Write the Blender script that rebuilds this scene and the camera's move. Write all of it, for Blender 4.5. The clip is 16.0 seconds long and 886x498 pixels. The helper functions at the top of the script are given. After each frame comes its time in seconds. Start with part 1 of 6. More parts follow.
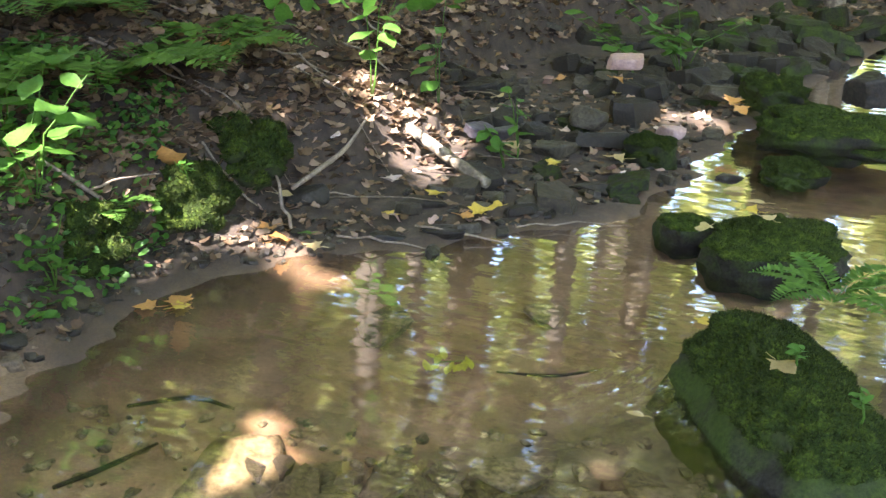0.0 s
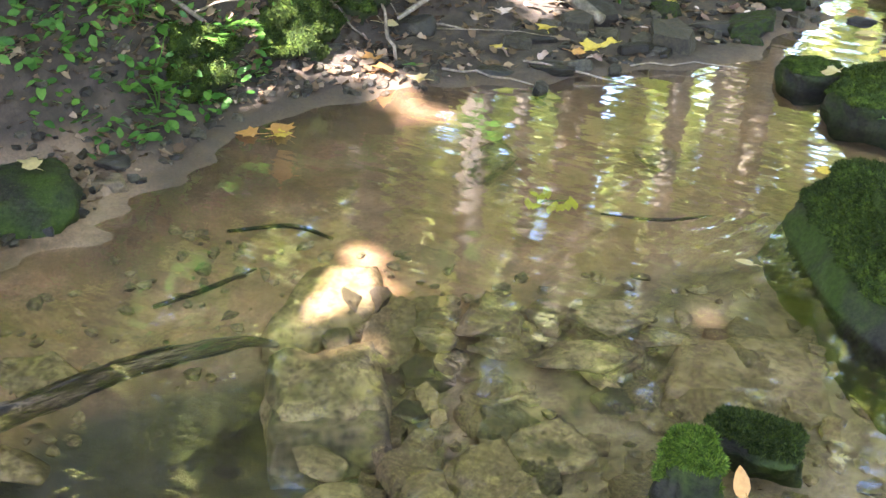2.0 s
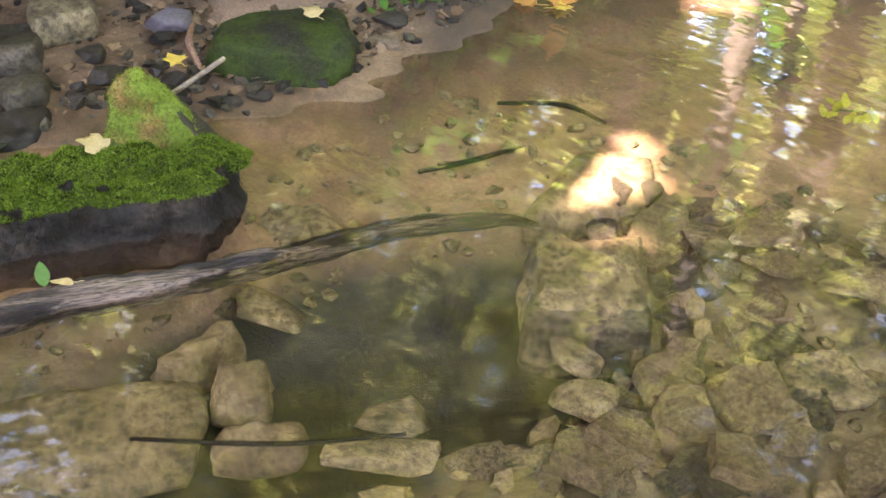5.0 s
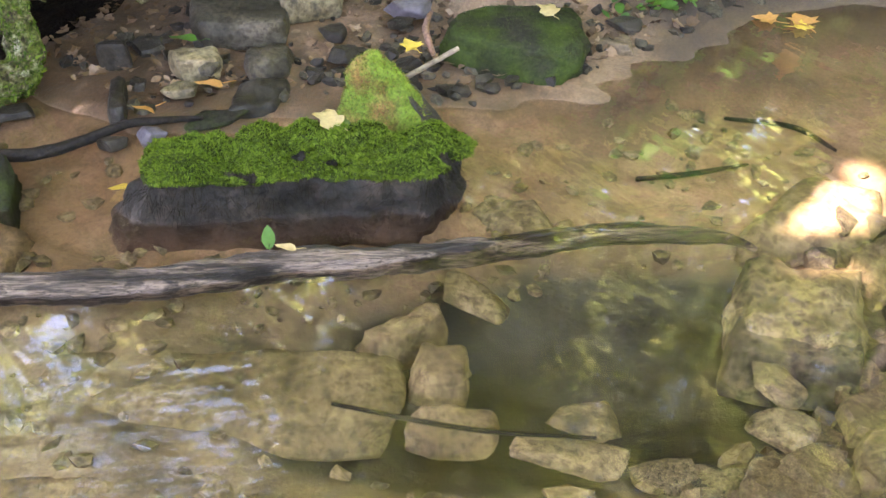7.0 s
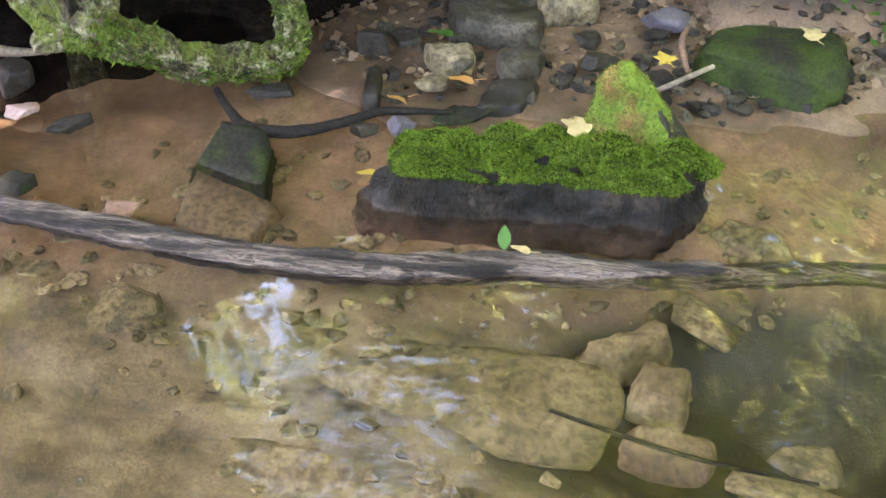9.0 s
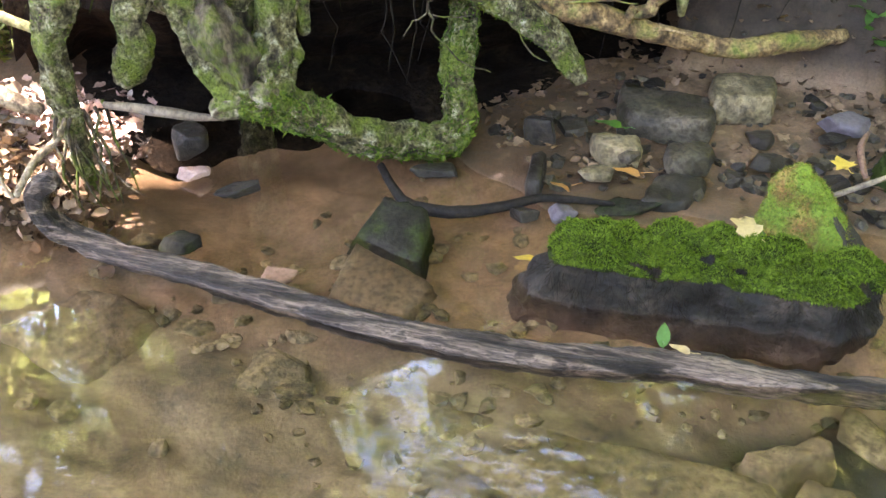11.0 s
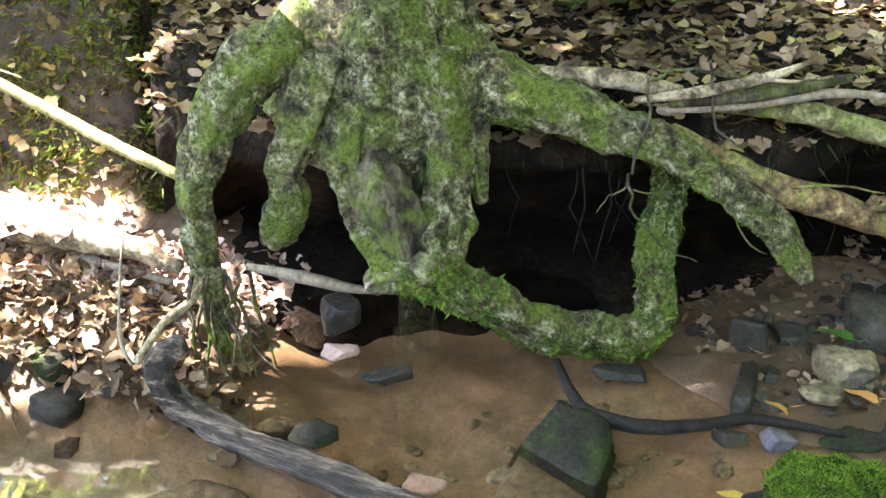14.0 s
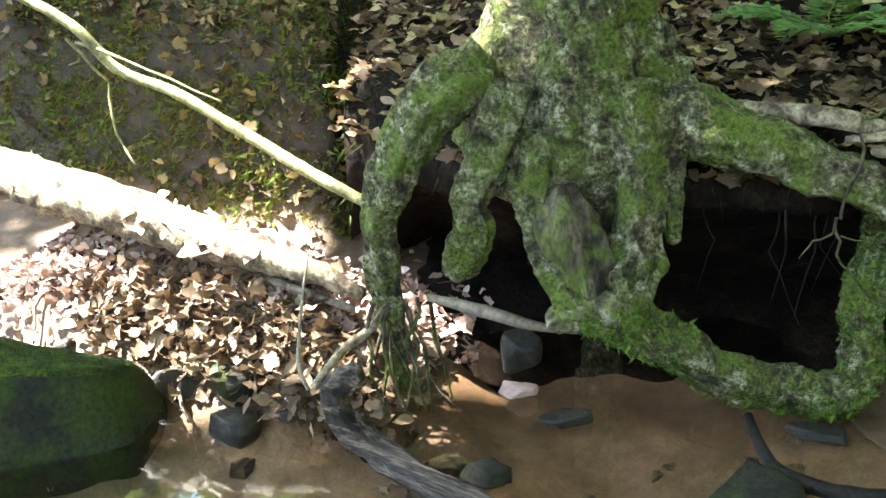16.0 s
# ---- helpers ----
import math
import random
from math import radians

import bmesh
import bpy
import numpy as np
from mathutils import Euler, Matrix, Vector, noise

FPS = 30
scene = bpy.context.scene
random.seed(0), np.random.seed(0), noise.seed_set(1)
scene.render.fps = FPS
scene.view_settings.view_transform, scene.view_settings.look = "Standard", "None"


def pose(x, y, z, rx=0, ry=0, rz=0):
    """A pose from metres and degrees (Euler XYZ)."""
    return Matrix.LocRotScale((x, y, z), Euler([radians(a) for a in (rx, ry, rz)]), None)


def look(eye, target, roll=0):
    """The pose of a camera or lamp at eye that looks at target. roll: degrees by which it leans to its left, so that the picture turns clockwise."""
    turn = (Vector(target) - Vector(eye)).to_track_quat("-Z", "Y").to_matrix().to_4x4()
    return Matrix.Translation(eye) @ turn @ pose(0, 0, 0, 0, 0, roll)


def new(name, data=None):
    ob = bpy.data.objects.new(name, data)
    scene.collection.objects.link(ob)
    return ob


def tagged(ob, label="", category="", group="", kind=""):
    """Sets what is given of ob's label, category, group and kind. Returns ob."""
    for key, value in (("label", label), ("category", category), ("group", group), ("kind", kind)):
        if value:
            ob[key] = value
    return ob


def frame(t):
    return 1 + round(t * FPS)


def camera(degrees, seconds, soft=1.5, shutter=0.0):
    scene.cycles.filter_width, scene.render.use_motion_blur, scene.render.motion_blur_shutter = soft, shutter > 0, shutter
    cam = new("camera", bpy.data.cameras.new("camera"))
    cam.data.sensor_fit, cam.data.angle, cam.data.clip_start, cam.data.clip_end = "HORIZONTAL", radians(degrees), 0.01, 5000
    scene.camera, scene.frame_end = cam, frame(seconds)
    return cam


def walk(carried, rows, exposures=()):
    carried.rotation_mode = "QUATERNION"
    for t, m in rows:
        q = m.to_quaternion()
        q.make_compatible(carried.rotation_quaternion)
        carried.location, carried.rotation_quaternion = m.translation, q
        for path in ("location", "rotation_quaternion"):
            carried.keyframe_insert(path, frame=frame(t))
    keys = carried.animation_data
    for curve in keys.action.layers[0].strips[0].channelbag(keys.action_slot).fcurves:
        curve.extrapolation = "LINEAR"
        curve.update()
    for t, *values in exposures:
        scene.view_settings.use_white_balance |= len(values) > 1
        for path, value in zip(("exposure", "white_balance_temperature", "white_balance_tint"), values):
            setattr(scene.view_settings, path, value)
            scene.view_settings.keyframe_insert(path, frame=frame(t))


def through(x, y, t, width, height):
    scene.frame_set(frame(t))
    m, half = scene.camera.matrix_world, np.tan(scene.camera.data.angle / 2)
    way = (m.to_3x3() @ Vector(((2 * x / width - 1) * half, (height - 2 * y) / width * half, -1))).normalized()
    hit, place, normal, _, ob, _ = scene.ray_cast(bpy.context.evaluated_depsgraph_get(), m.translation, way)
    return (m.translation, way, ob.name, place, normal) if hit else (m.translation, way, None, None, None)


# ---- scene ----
cam = camera(42.5, 16.0)
PATH = [
    (0, (0.043, -0.076, 1.546), (0.041, 1.758, 0.747), 1.4),
    (0.5, (0.044, -0.029, 1.512), (-0.03, 1.782, 0.666), 1.3),
    (1, (0.042, -0.024, 1.497), (-0.07, 1.756, 0.593), 1.1),
    (1.5, (0.052, -0.024, 1.49), (-0.094, 1.718, 0.517), 0.9),
    (2, (0.048, -0.009, 1.478), (-0.126, 1.69, 0.438), 1.0),
    (2.5, (0.041, 0.0, 1.47), (-0.16, 1.66, 0.372), 1.2),
    (3, (0.03, 0.0, 1.462), (-0.211, 1.628, 0.325), 1.4),
    (3.5, (0.021, 0.016, 1.452), (-0.279, 1.616, 0.291), 1.2),
    (4, (-0.027, 0.043, 1.434), (-0.385, 1.616, 0.252), 1.5),
    (4.5, (-0.066, 0.071, 1.421), (-0.49, 1.609, 0.215), 1.6),
    (5, (-0.086, 0.069, 1.415), (-0.601, 1.57, 0.198), 1.1),
    (7.5, (-0.121, 0.03, 1.432), (-1.006, 1.34, 0.207), 0.4),
    (8, (-0.133, 0.027, 1.432), (-1.089, 1.287, 0.208), 0.1),
    (8.5, (-0.139, 0.022, 1.437), (-1.17, 1.222, 0.214), -0.4),
    (9, (-0.151, 0.011, 1.45), (-1.258, 1.138, 0.223), -1.0),
    (9.5, (-0.167, -0.001, 1.435), (-1.335, 1.084, 0.227), -1.3),
    (10, (-0.177, -0.004, 1.429), (-1.403, 1.052, 0.254), -1.4),
    (12.5, (-0.302, 0.076, 1.358), (-1.78, 1.023, 0.399), -1.2),
    (13, (-0.38, 0.117, 1.316), (-1.898, 1.05, 0.407), -1.0),
    (13.5, (-0.468, 0.161, 1.269), (-2.031, 1.066, 0.411), -0.9),
    (14, (-0.534, 0.195, 1.235), (-2.149, 1.052, 0.425), -1.0),
    (14.5, (-0.576, 0.219, 1.21), (-2.24, 1.02, 0.442), -1.2),
    (15, (-0.581, 0.225, 1.209), (-2.282, 0.96, 0.456), -1.6),
    (15.5, (-0.583, 0.229, 1.209), (-2.318, 0.885, 0.461), -2.0),
    (16, (-0.589, 0.233, 1.204), (-2.359, 0.795, 0.462), -2.3),
]
walk(cam, [(t, look(eye, target, roll)) for t, eye, target, roll in PATH], exposures=[(0.0, 4.15, 6700, 14), (1.5, 4.55, 6500, 13), (3.0, 4.8, 6700, 20), (5.0, 4.92, 7500, 25), (7.5, 5.2, 7200, 22), (9.0, 5.2, 7100, 20), (10.0, 5.0, 7200, 20), (12.5, 5.2, 6950, 17), (14.0, 4.98, 6800, 8), (15.0, 4.75, 6650, 2), (16.0, 4.48, 6600, 0)])

# ---- light: sky, sun ----
SUN_AZ, SUN_EL = radians(215.0), radians(56.0)          # compass-like: angle from +y towards +x
SUN_DIR = Vector((math.sin(SUN_AZ) * math.cos(SUN_EL), math.cos(SUN_AZ) * math.cos(SUN_EL), math.sin(SUN_EL)))
world = bpy.data.worlds.new("sky")
scene.world = world
world.use_nodes = True
wn = world.node_tree
sky = wn.nodes.new("ShaderNodeTexSky")
sky.sky_type, sky.sun_disc = "NISHITA", False
sky.sun_elevation, sky.sun_rotation = SUN_EL, SUN_AZ
wn.links.new(sky.outputs[0], wn.nodes["Background"].inputs[0])
wn.nodes["Background"].inputs[1].default_value = 0.15
sun_data = bpy.data.lights.new("sun", "SUN")
sun_data.energy, sun_data.angle, sun_data.color = 4.0, radians(0.53), (1.0, 0.94, 0.97)
sun = new("sun", sun_data)
sun.matrix_world = look(SUN_DIR * 30, (0, 0, 0))


# ---- materials ----
def node_mat(name):
    m = bpy.data.materials.new(name)
    m.use_nodes = True
    nt = m.node_tree
    return m, nt, nt.nodes["Principled BSDF"]


def add(nt, kind, **kw):
    n = nt.nodes.new(kind)
    for k, v in kw.items():
        if k in n.inputs:
            n.inputs[k].default_value = v
    return n


def ramp(nt, fac, stops):
    r = nt.nodes.new("ShaderNodeValToRGB")
    e = r.color_ramp.elements
    while len(e) < len(stops):
        e.new(0.5)
    for el, (p, c) in zip(e, stops):
        el.position, el.color = p, (*c, 1.0) if len(c) == 3 else c
    nt.links.new(fac, r.inputs[0])
    return r.outputs[0]


def noise_at(nt, scale, detail=6.0, rough=0.6, coord="Object", stretch=None, distort=0.0):
    tc = nt.nodes.new("ShaderNodeTexCoord")
    src = tc.outputs[coord]
    if stretch:
        mp = nt.nodes.new("ShaderNodeMapping")
        mp.inputs["Scale"].default_value = stretch[:3]
        if len(stretch) > 3:
            first = nt.nodes.new("ShaderNodeMapping")
            first.inputs["Rotation"].default_value = (0, 0, radians(-stretch[3]))
            nt.links.new(src, first.inputs[0])
            src = first.outputs[0]
        nt.links.new(src, mp.inputs[0])
        src = mp.outputs[0]
    n = add(nt, "ShaderNodeTexNoise", Scale=scale, Detail=detail, Roughness=rough, Distortion=distort)
    nt.links.new(src, n.inputs["Vector"])
    return n.outputs["Fac"]


def mixc(nt, fac, a, b, blend="MIX"):
    n = nt.nodes.new("ShaderNodeMix")
    n.data_type, n.blend_type = "RGBA", blend
    for sock, v in ((n.inputs[0], fac), (n.inputs[6], a), (n.inputs[7], b)):
        if isinstance(v, (int, float)):
            sock.default_value = v
        elif isinstance(v, tuple):
            sock.default_value = (*v, 1.0)
        else:
            nt.links.new(v, sock)
    return n.outputs[2]


def bump_in(nt, bsdf, fac, strength, dist):
    b = add(nt, "ShaderNodeBump", Strength=strength, Distance=dist)
    nt.links.new(fac, b.inputs["Height"])
    nt.links.new(b.outputs[0], bsdf.inputs["Normal"])


def surface(name, stops, scale=8.0, fine=60.0, fine_dark=0.5, rough=(0.6, 0.9), bump=0.5, dist=0.01, moss=None, wet=0.0, stretch=None, spec=0.5, patch_scale=0.9, silted=False):
    """Two noise scales for colour, roughness and relief; moss: (colour a, colour b, cover)."""
    m, nt, bsdf = node_mat(name)
    big = noise_at(nt, scale, 8, 0.62, stretch=stretch, distort=0.3)
    small = noise_at(nt, fine, 5, 0.7, stretch=stretch)
    col = ramp(nt, big, stops)
    dk = ramp(nt, small, [(0.38, (fine_dark,) * 3), (0.58, (1, 1, 1))])
    col = mixc(nt, 1.0, col, dk, "MULTIPLY")
    if moss:
        cover = noise_at(nt, scale * patch_scale, 6, 0.65)
        patch = ramp(nt, cover, [(1 - moss[2] - 0.08, (0, 0, 0)), (1 - moss[2] + 0.08, (1, 1, 1))])
        green = ramp(nt, small, [(0.3, moss[0]), (0.7, moss[1])])
        col = mixc(nt, patch, col, green)
    # silted brown below the waterline, with the overlying water's reflection put into it
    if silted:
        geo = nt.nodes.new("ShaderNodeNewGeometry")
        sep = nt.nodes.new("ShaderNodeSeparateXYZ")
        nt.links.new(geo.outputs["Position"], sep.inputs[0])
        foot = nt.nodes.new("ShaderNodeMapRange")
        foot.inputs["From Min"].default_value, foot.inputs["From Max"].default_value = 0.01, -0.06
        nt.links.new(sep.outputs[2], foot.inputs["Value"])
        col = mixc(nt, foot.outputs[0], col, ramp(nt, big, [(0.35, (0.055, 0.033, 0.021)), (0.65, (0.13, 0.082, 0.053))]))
    nt.links.new(col, bsdf.inputs["Base Color"])
    rr = ramp(nt, big, [(0.35, (rough[0],) * 3), (0.65, (rough[1],) * 3)])
    nt.links.new(rr, bsdf.inputs["Roughness"])
    bsdf.inputs["Specular IOR Level"].default_value = spec
    bsdf.inputs["Coat Weight"].default_value = wet
    bsdf.inputs["Coat Roughness"].default_value = 0.28
    both = nt.nodes.new("ShaderNodeMath")
    both.operation = "MULTIPLY_ADD"
    nt.links.new(small, both.inputs[0])
    both.inputs[1].default_value = 0.45
    nt.links.new(big, both.inputs[2])
    bump_in(nt, bsdf, both.outputs[0], bump, dist)
    return m


def leafy(name, stops, through=0.5, rough=0.5, spec=0.4):
    """Leaves: the colour varies from leaf to leaf, and light passes through."""
    m, nt, bsdf = node_mat(name)
    geo = nt.nodes.new("ShaderNodeNewGeometry")
    col = ramp(nt, geo.outputs["Random Per Island"], stops)
    mott = noise_at(nt, 90, 3)
    col = mixc(nt, 1.0, col, ramp(nt, mott, [(0.3, (0.72,) * 3), (0.7, (1, 1, 1))]), "MULTIPLY")
    nt.links.new(col, bsdf.inputs["Base Color"])
    bsdf.inputs["Roughness"].default_value = rough
    bsdf.inputs["Specular IOR Level"].default_value = spec
    if through:
        tr = nt.nodes.new("ShaderNodeBsdfTranslucent")
        nt.links.new(col, tr.inputs[0])
        mx = nt.nodes.new("ShaderNodeMixShader")
        mx.inputs[0].default_value = through
        nt.links.new(bsdf.outputs[0], mx.inputs[1])
        nt.links.new(tr.outputs[0], mx.inputs[2])
        nt.links.new(mx.outputs[0], nt.nodes["Material Output"].inputs[0])
    return m


def water_mat():
    m, nt, bsdf = node_mat("stream_water")
    nt.nodes.remove(bsdf)
    tr = nt.nodes.new("ShaderNodeBsdfTransparent")
    tr.inputs[0].default_value = (0.84, 0.785, 0.725, 1)
    gl = nt.nodes.new("ShaderNodeBsdfGlossy")
    gl.inputs["Roughness"].default_value = 0.035
    gl.inputs["Color"].default_value = (1, 1, 1, 1)
    lw = nt.nodes.new("ShaderNodeLayerWeight")
    lw.inputs["Blend"].default_value = 0.5
    p5 = nt.nodes.new("ShaderNodeMath")
    p5.operation = "POWER"
    p5.inputs[1].default_value = 4.0
    nt.links.new(lw.outputs["Facing"], p5.inputs[0])
    fr = nt.nodes.new("ShaderNodeMath")
    fr.operation, fr.use_clamp = "MULTIPLY_ADD", True
    fr.inputs[1].default_value, fr.inputs[2].default_value = 2.2, 0.012
    nt.links.new(p5.outputs[0], fr.inputs[0])
    n1 = noise_at(nt, 13.0, 1.5, 0.4, stretch=(0.3, 1.5, 1.0, -20))
    n2 = noise_at(nt, 24.0, 1.0, 0.4, stretch=(0.6, 1.3, 1.0, 40))
    geo = nt.nodes.new("ShaderNodeNewGeometry")
    total = None
    for spot, reach in (((-1.14, 0.87, 0), 0.36), ((0.56, 2.5, 0), 0.24), ((0.2, 1.68, 0), 0.2), ((-0.66, 1.92, 0), 0.16), ((-2.7, 0.1, 0), 0.2)):   # riffles
        dist = nt.nodes.new("ShaderNodeVectorMath")
        dist.operation = "DISTANCE"
        nt.links.new(geo.outputs["Position"], dist.inputs[0])
        dist.inputs[1].default_value = spot
        rg = nt.nodes.new("ShaderNodeMapRange")
        rg.interpolation_type = "SMOOTHSTEP"
        rg.inputs["From Min"].default_value, rg.inputs["From Max"].default_value = reach, reach * 0.3
        nt.links.new(dist.outputs["Value"], rg.inputs["Value"])
        if total is None:
            total = rg.outputs[0]
        else:
            mxx = nt.nodes.new("ShaderNodeMath")
            mxx.operation = "MAXIMUM"
            nt.links.new(total, mxx.inputs[0])
            nt.links.new(rg.outputs[0], mxx.inputs[1])
            total = mxx.outputs[0]
    gate = ramp(nt, total, [(0.0, (0.035,) * 3), (1.0, (1, 1, 1))])
    ma = nt.nodes.new("ShaderNodeMath")
    ma.operation = "MULTIPLY"
    nt.links.new(n2, ma.inputs[0])
    nt.links.new(gate, ma.inputs[1])
    mb = nt.nodes.new("ShaderNodeMath")
    mb.operation = "MULTIPLY_ADD"
    nt.links.new(ma.outputs[0], mb.inputs[0])
    mb.inputs[1].default_value = 6.5
    mc = nt.nodes.new("ShaderNodeMath")
    mc.operation = "MULTIPLY"
    nt.links.new(n1, mc.inputs[0])
    mc.inputs[1].default_value = 1.1
    nt.links.new(mc.outputs[0], mb.inputs[2])
    b = add(nt, "ShaderNodeBump", Strength=0.25, Distance=0.005)
    nt.links.new(mb.outputs[0], b.inputs["Height"])
    nt.links.new(b.outputs[0], gl.inputs["Normal"])
    nt.links.new(b.outputs[0], lw.inputs["Normal"])
    mx = nt.nodes.new("ShaderNodeMixShader")
    nt.links.new(fr.outputs[0], mx.inputs[0])
    nt.links.new(tr.outputs[0], mx.inputs[1])
    nt.links.new(gl.outputs[0], mx.inputs[2])
    nt.links.new(mx.outputs[0], nt.nodes["Material Output"].inputs[0])
    return m


def ground_mat():
    """Silty sand low down and under water, darkened with depth, dark leaf mould higher up."""
    m, nt, bsdf = node_mat("stream_ground")
    geo = nt.nodes.new("ShaderNodeNewGeometry")
    sep = nt.nodes.new("ShaderNodeSeparateXYZ")
    nt.links.new(geo.outputs["Position"], sep.inputs[0])
    big = noise_at(nt, 3.0, 7, 0.6)
    mid = noise_at(nt, 16.0, 6, 0.65)
    fine = noise_at(nt, 130.0, 4, 0.7)
    sand = ramp(nt, big, [(0.3, (0.21, 0.125, 0.072)), (0.5, (0.31, 0.19, 0.113)), (0.7, (0.42, 0.265, 0.165))])
    patchy = noise_at(nt, 1.9, 6, 0.7, distort=0.6)
    sand = mixc(nt, ramp(nt, patchy, [(0.42, (0, 0, 0)), (0.62, (0.45,) * 3)]), sand, (0.13, 0.10, 0.054))
    blotch = noise_at(nt, 6.5, 5, 0.65, distort=1.2)
    sand = mixc(nt, ramp(nt, blotch, [(0.46, (0, 0, 0)), (0.6, (0.4,) * 3)]), sand, (0.15, 0.11, 0.062))
    sand = mixc(nt, ramp(nt, blotch, [(0.34, (0.4,) * 3), (0.46, (0, 0, 0))]), sand, (0.12, 0.075, 0.046))
    sand = mixc(nt, 1.0, sand, ramp(nt, mid, [(0.32, (0.6, 0.62, 0.5)), (0.6, (1, 1, 1))]), "MULTIPLY")
    side = nt.nodes.new("ShaderNodeVectorMath")
    side.operation = "DOT_PRODUCT"
    side.inputs[1].default_value = (0.58, -0.81, 0.0)
    nt.links.new(geo.outputs["Position"], side.inputs[0])
    channel = nt.nodes.new("ShaderNodeMapRange")
    channel.inputs["From Min"].default_value, channel.inputs["From Max"].default_value = -1.98, -1.78
    nt.links.new(side.outputs["Value"], channel.inputs["Value"])
    algae = noise_at(nt, 7.0, 8, 0.7, stretch=(0.8, 1.1, 1.0, 36), distort=0.25)
    gravelly = ramp(nt, algae, [(0.34, (0.04, 0.032, 0.017)), (0.46, (0.12, 0.092, 0.051)), (0.55, (0.19, 0.146, 0.084)), (0.68, (0.27, 0.207, 0.124))])
    sand = mixc(nt, channel.outputs[0], sand, gravelly)
    # bed colour darkened with depth, for the light that deeper water takes away
    depth_dark = nt.nodes.new("ShaderNodeMapRange")
    depth_dark.inputs["From Min"].default_value, depth_dark.inputs["From Max"].default_value = -0.12, -0.16
    nt.links.new(sep.outputs[2], depth_dark.inputs["Value"])
    sand = mixc(nt, depth_dark.outputs[0], sand, ramp(nt, mid, [(0.35, (0.009, 0.008, 0.004)), (0.65, (0.026, 0.022, 0.011))]))
    soil = ramp(nt, mid, [(0.3, (0.018, 0.013, 0.008)), (0.5, (0.042, 0.029, 0.018)), (0.7, (0.08, 0.055, 0.034))])
    edge = nt.nodes.new("ShaderNodeMath")
    edge.operation = "MULTIPLY_ADD"
    nt.links.new(mid, edge.inputs[0])
    edge.inputs[1].default_value = 0.12
    east = nt.nodes.new("ShaderNodeMapRange")
    east.inputs["From Min"].default_value, east.inputs["From Max"].default_value = -1.25, -1.0
    east.inputs["To Min"].default_value, east.inputs["To Max"].default_value = 0.0, 0.14
    nt.links.new(sep.outputs[0], east.inputs["Value"])
    lift = nt.nodes.new("ShaderNodeMath")
    nt.links.new(sep.outputs[2], lift.inputs[0])
    nt.links.new(east.outputs[0], lift.inputs[1])
    nt.links.new(lift.outputs[0], edge.inputs[2])
    high = ramp(nt, edge.outputs[0], [(0.14, (0, 0, 0)), (0.22, (1, 1, 1))])
    above = nt.nodes.new("ShaderNodeMapRange")
    above.inputs["From Min"].default_value, above.inputs["From Max"].default_value = -0.006, 0.004
    nt.links.new(sep.outputs[2], above.inputs["Value"])
    damp = mixc(nt, ramp(nt, edge.outputs[0], [(0.08, (1, 1, 1)), (0.16, (0, 0, 0))]), (1, 1, 1), (0.38, 0.34, 0.29))
    damp = mixc(nt, above.outputs[0], (1, 1, 1), damp)
    sand = mixc(nt, 1.0, sand, damp, "MULTIPLY")
    col = mixc(nt, high, sand, soil)
    col = mixc(nt, 1.0, col, ramp(nt, fine, [(0.3, (0.6,) * 3), (0.65, (1, 1, 1))]), "MULTIPLY")
    nt.links.new(col, bsdf.inputs["Base Color"])
    rr = ramp(nt, edge.outputs[0], [(0.06, (0.55,) * 3), (0.2, (0.95,) * 3)])
    nt.links.new(rr, bsdf.inputs["Roughness"])
    both = nt.nodes.new("ShaderNodeMath")
    both.operation = "MULTIPLY_ADD"
    nt.links.new(fine, both.inputs[0])
    both.inputs[1].default_value = 0.3
    nt.links.new(mid, both.inputs[2])
    bump_in(nt, bsdf, both.outputs[0], 0.6, 0.012)
    return m


MOSS = ((0.022, 0.045, 0.006), (0.09, 0.15, 0.018))
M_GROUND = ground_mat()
M_WATER = water_mat()
M_STONE = surface("olive_grey_stone", [(0.3, (0.026, 0.022, 0.014)), (0.5, (0.062, 0.053, 0.035)), (0.7, (0.12, 0.1, 0.07))], 9, 70, 0.4, (0.5, 0.85), 0.8, 0.014, wet=0.04, spec=0.22)
M_WET = surface("wet_dark_slate", [(0.3, (0.009, 0.0075, 0.0055)), (0.5, (0.024, 0.02, 0.014)), (0.7, (0.055, 0.045, 0.032))], 10, 60, 0.5, (0.45, 0.8), 0.8, 0.012, wet=0.05, spec=0.25)
M_TAN = surface("silted_stone", [(0.3, (0.085, 0.062, 0.035)), (0.5, (0.155, 0.113, 0.067)), (0.7, (0.23, 0.175, 0.11))], 9, 55, 0.5, (0.6, 0.9), 0.8, 0.014, spec=0.3)
M_SUNK = surface("sunk_brown_stone", [(0.36, (0.07, 0.058, 0.03)), (0.5, (0.18, 0.145, 0.08)), (0.62, (0.28, 0.22, 0.13))], 10, 50, 0.38, (0.6, 0.9), 0.9, 0.016, spec=0.3)
M_SILT = surface("silt_covered_stone", [(0.34, (0.1, 0.077, 0.042)), (0.5, (0.19, 0.147, 0.083)), (0.66, (0.29, 0.225, 0.132))], 7, 45, 0.5, (0.7, 0.95), 0.9, 0.014, spec=0.2)
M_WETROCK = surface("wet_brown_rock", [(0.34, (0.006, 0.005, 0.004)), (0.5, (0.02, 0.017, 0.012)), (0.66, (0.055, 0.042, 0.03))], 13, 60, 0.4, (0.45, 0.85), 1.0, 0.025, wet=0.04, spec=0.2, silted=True)
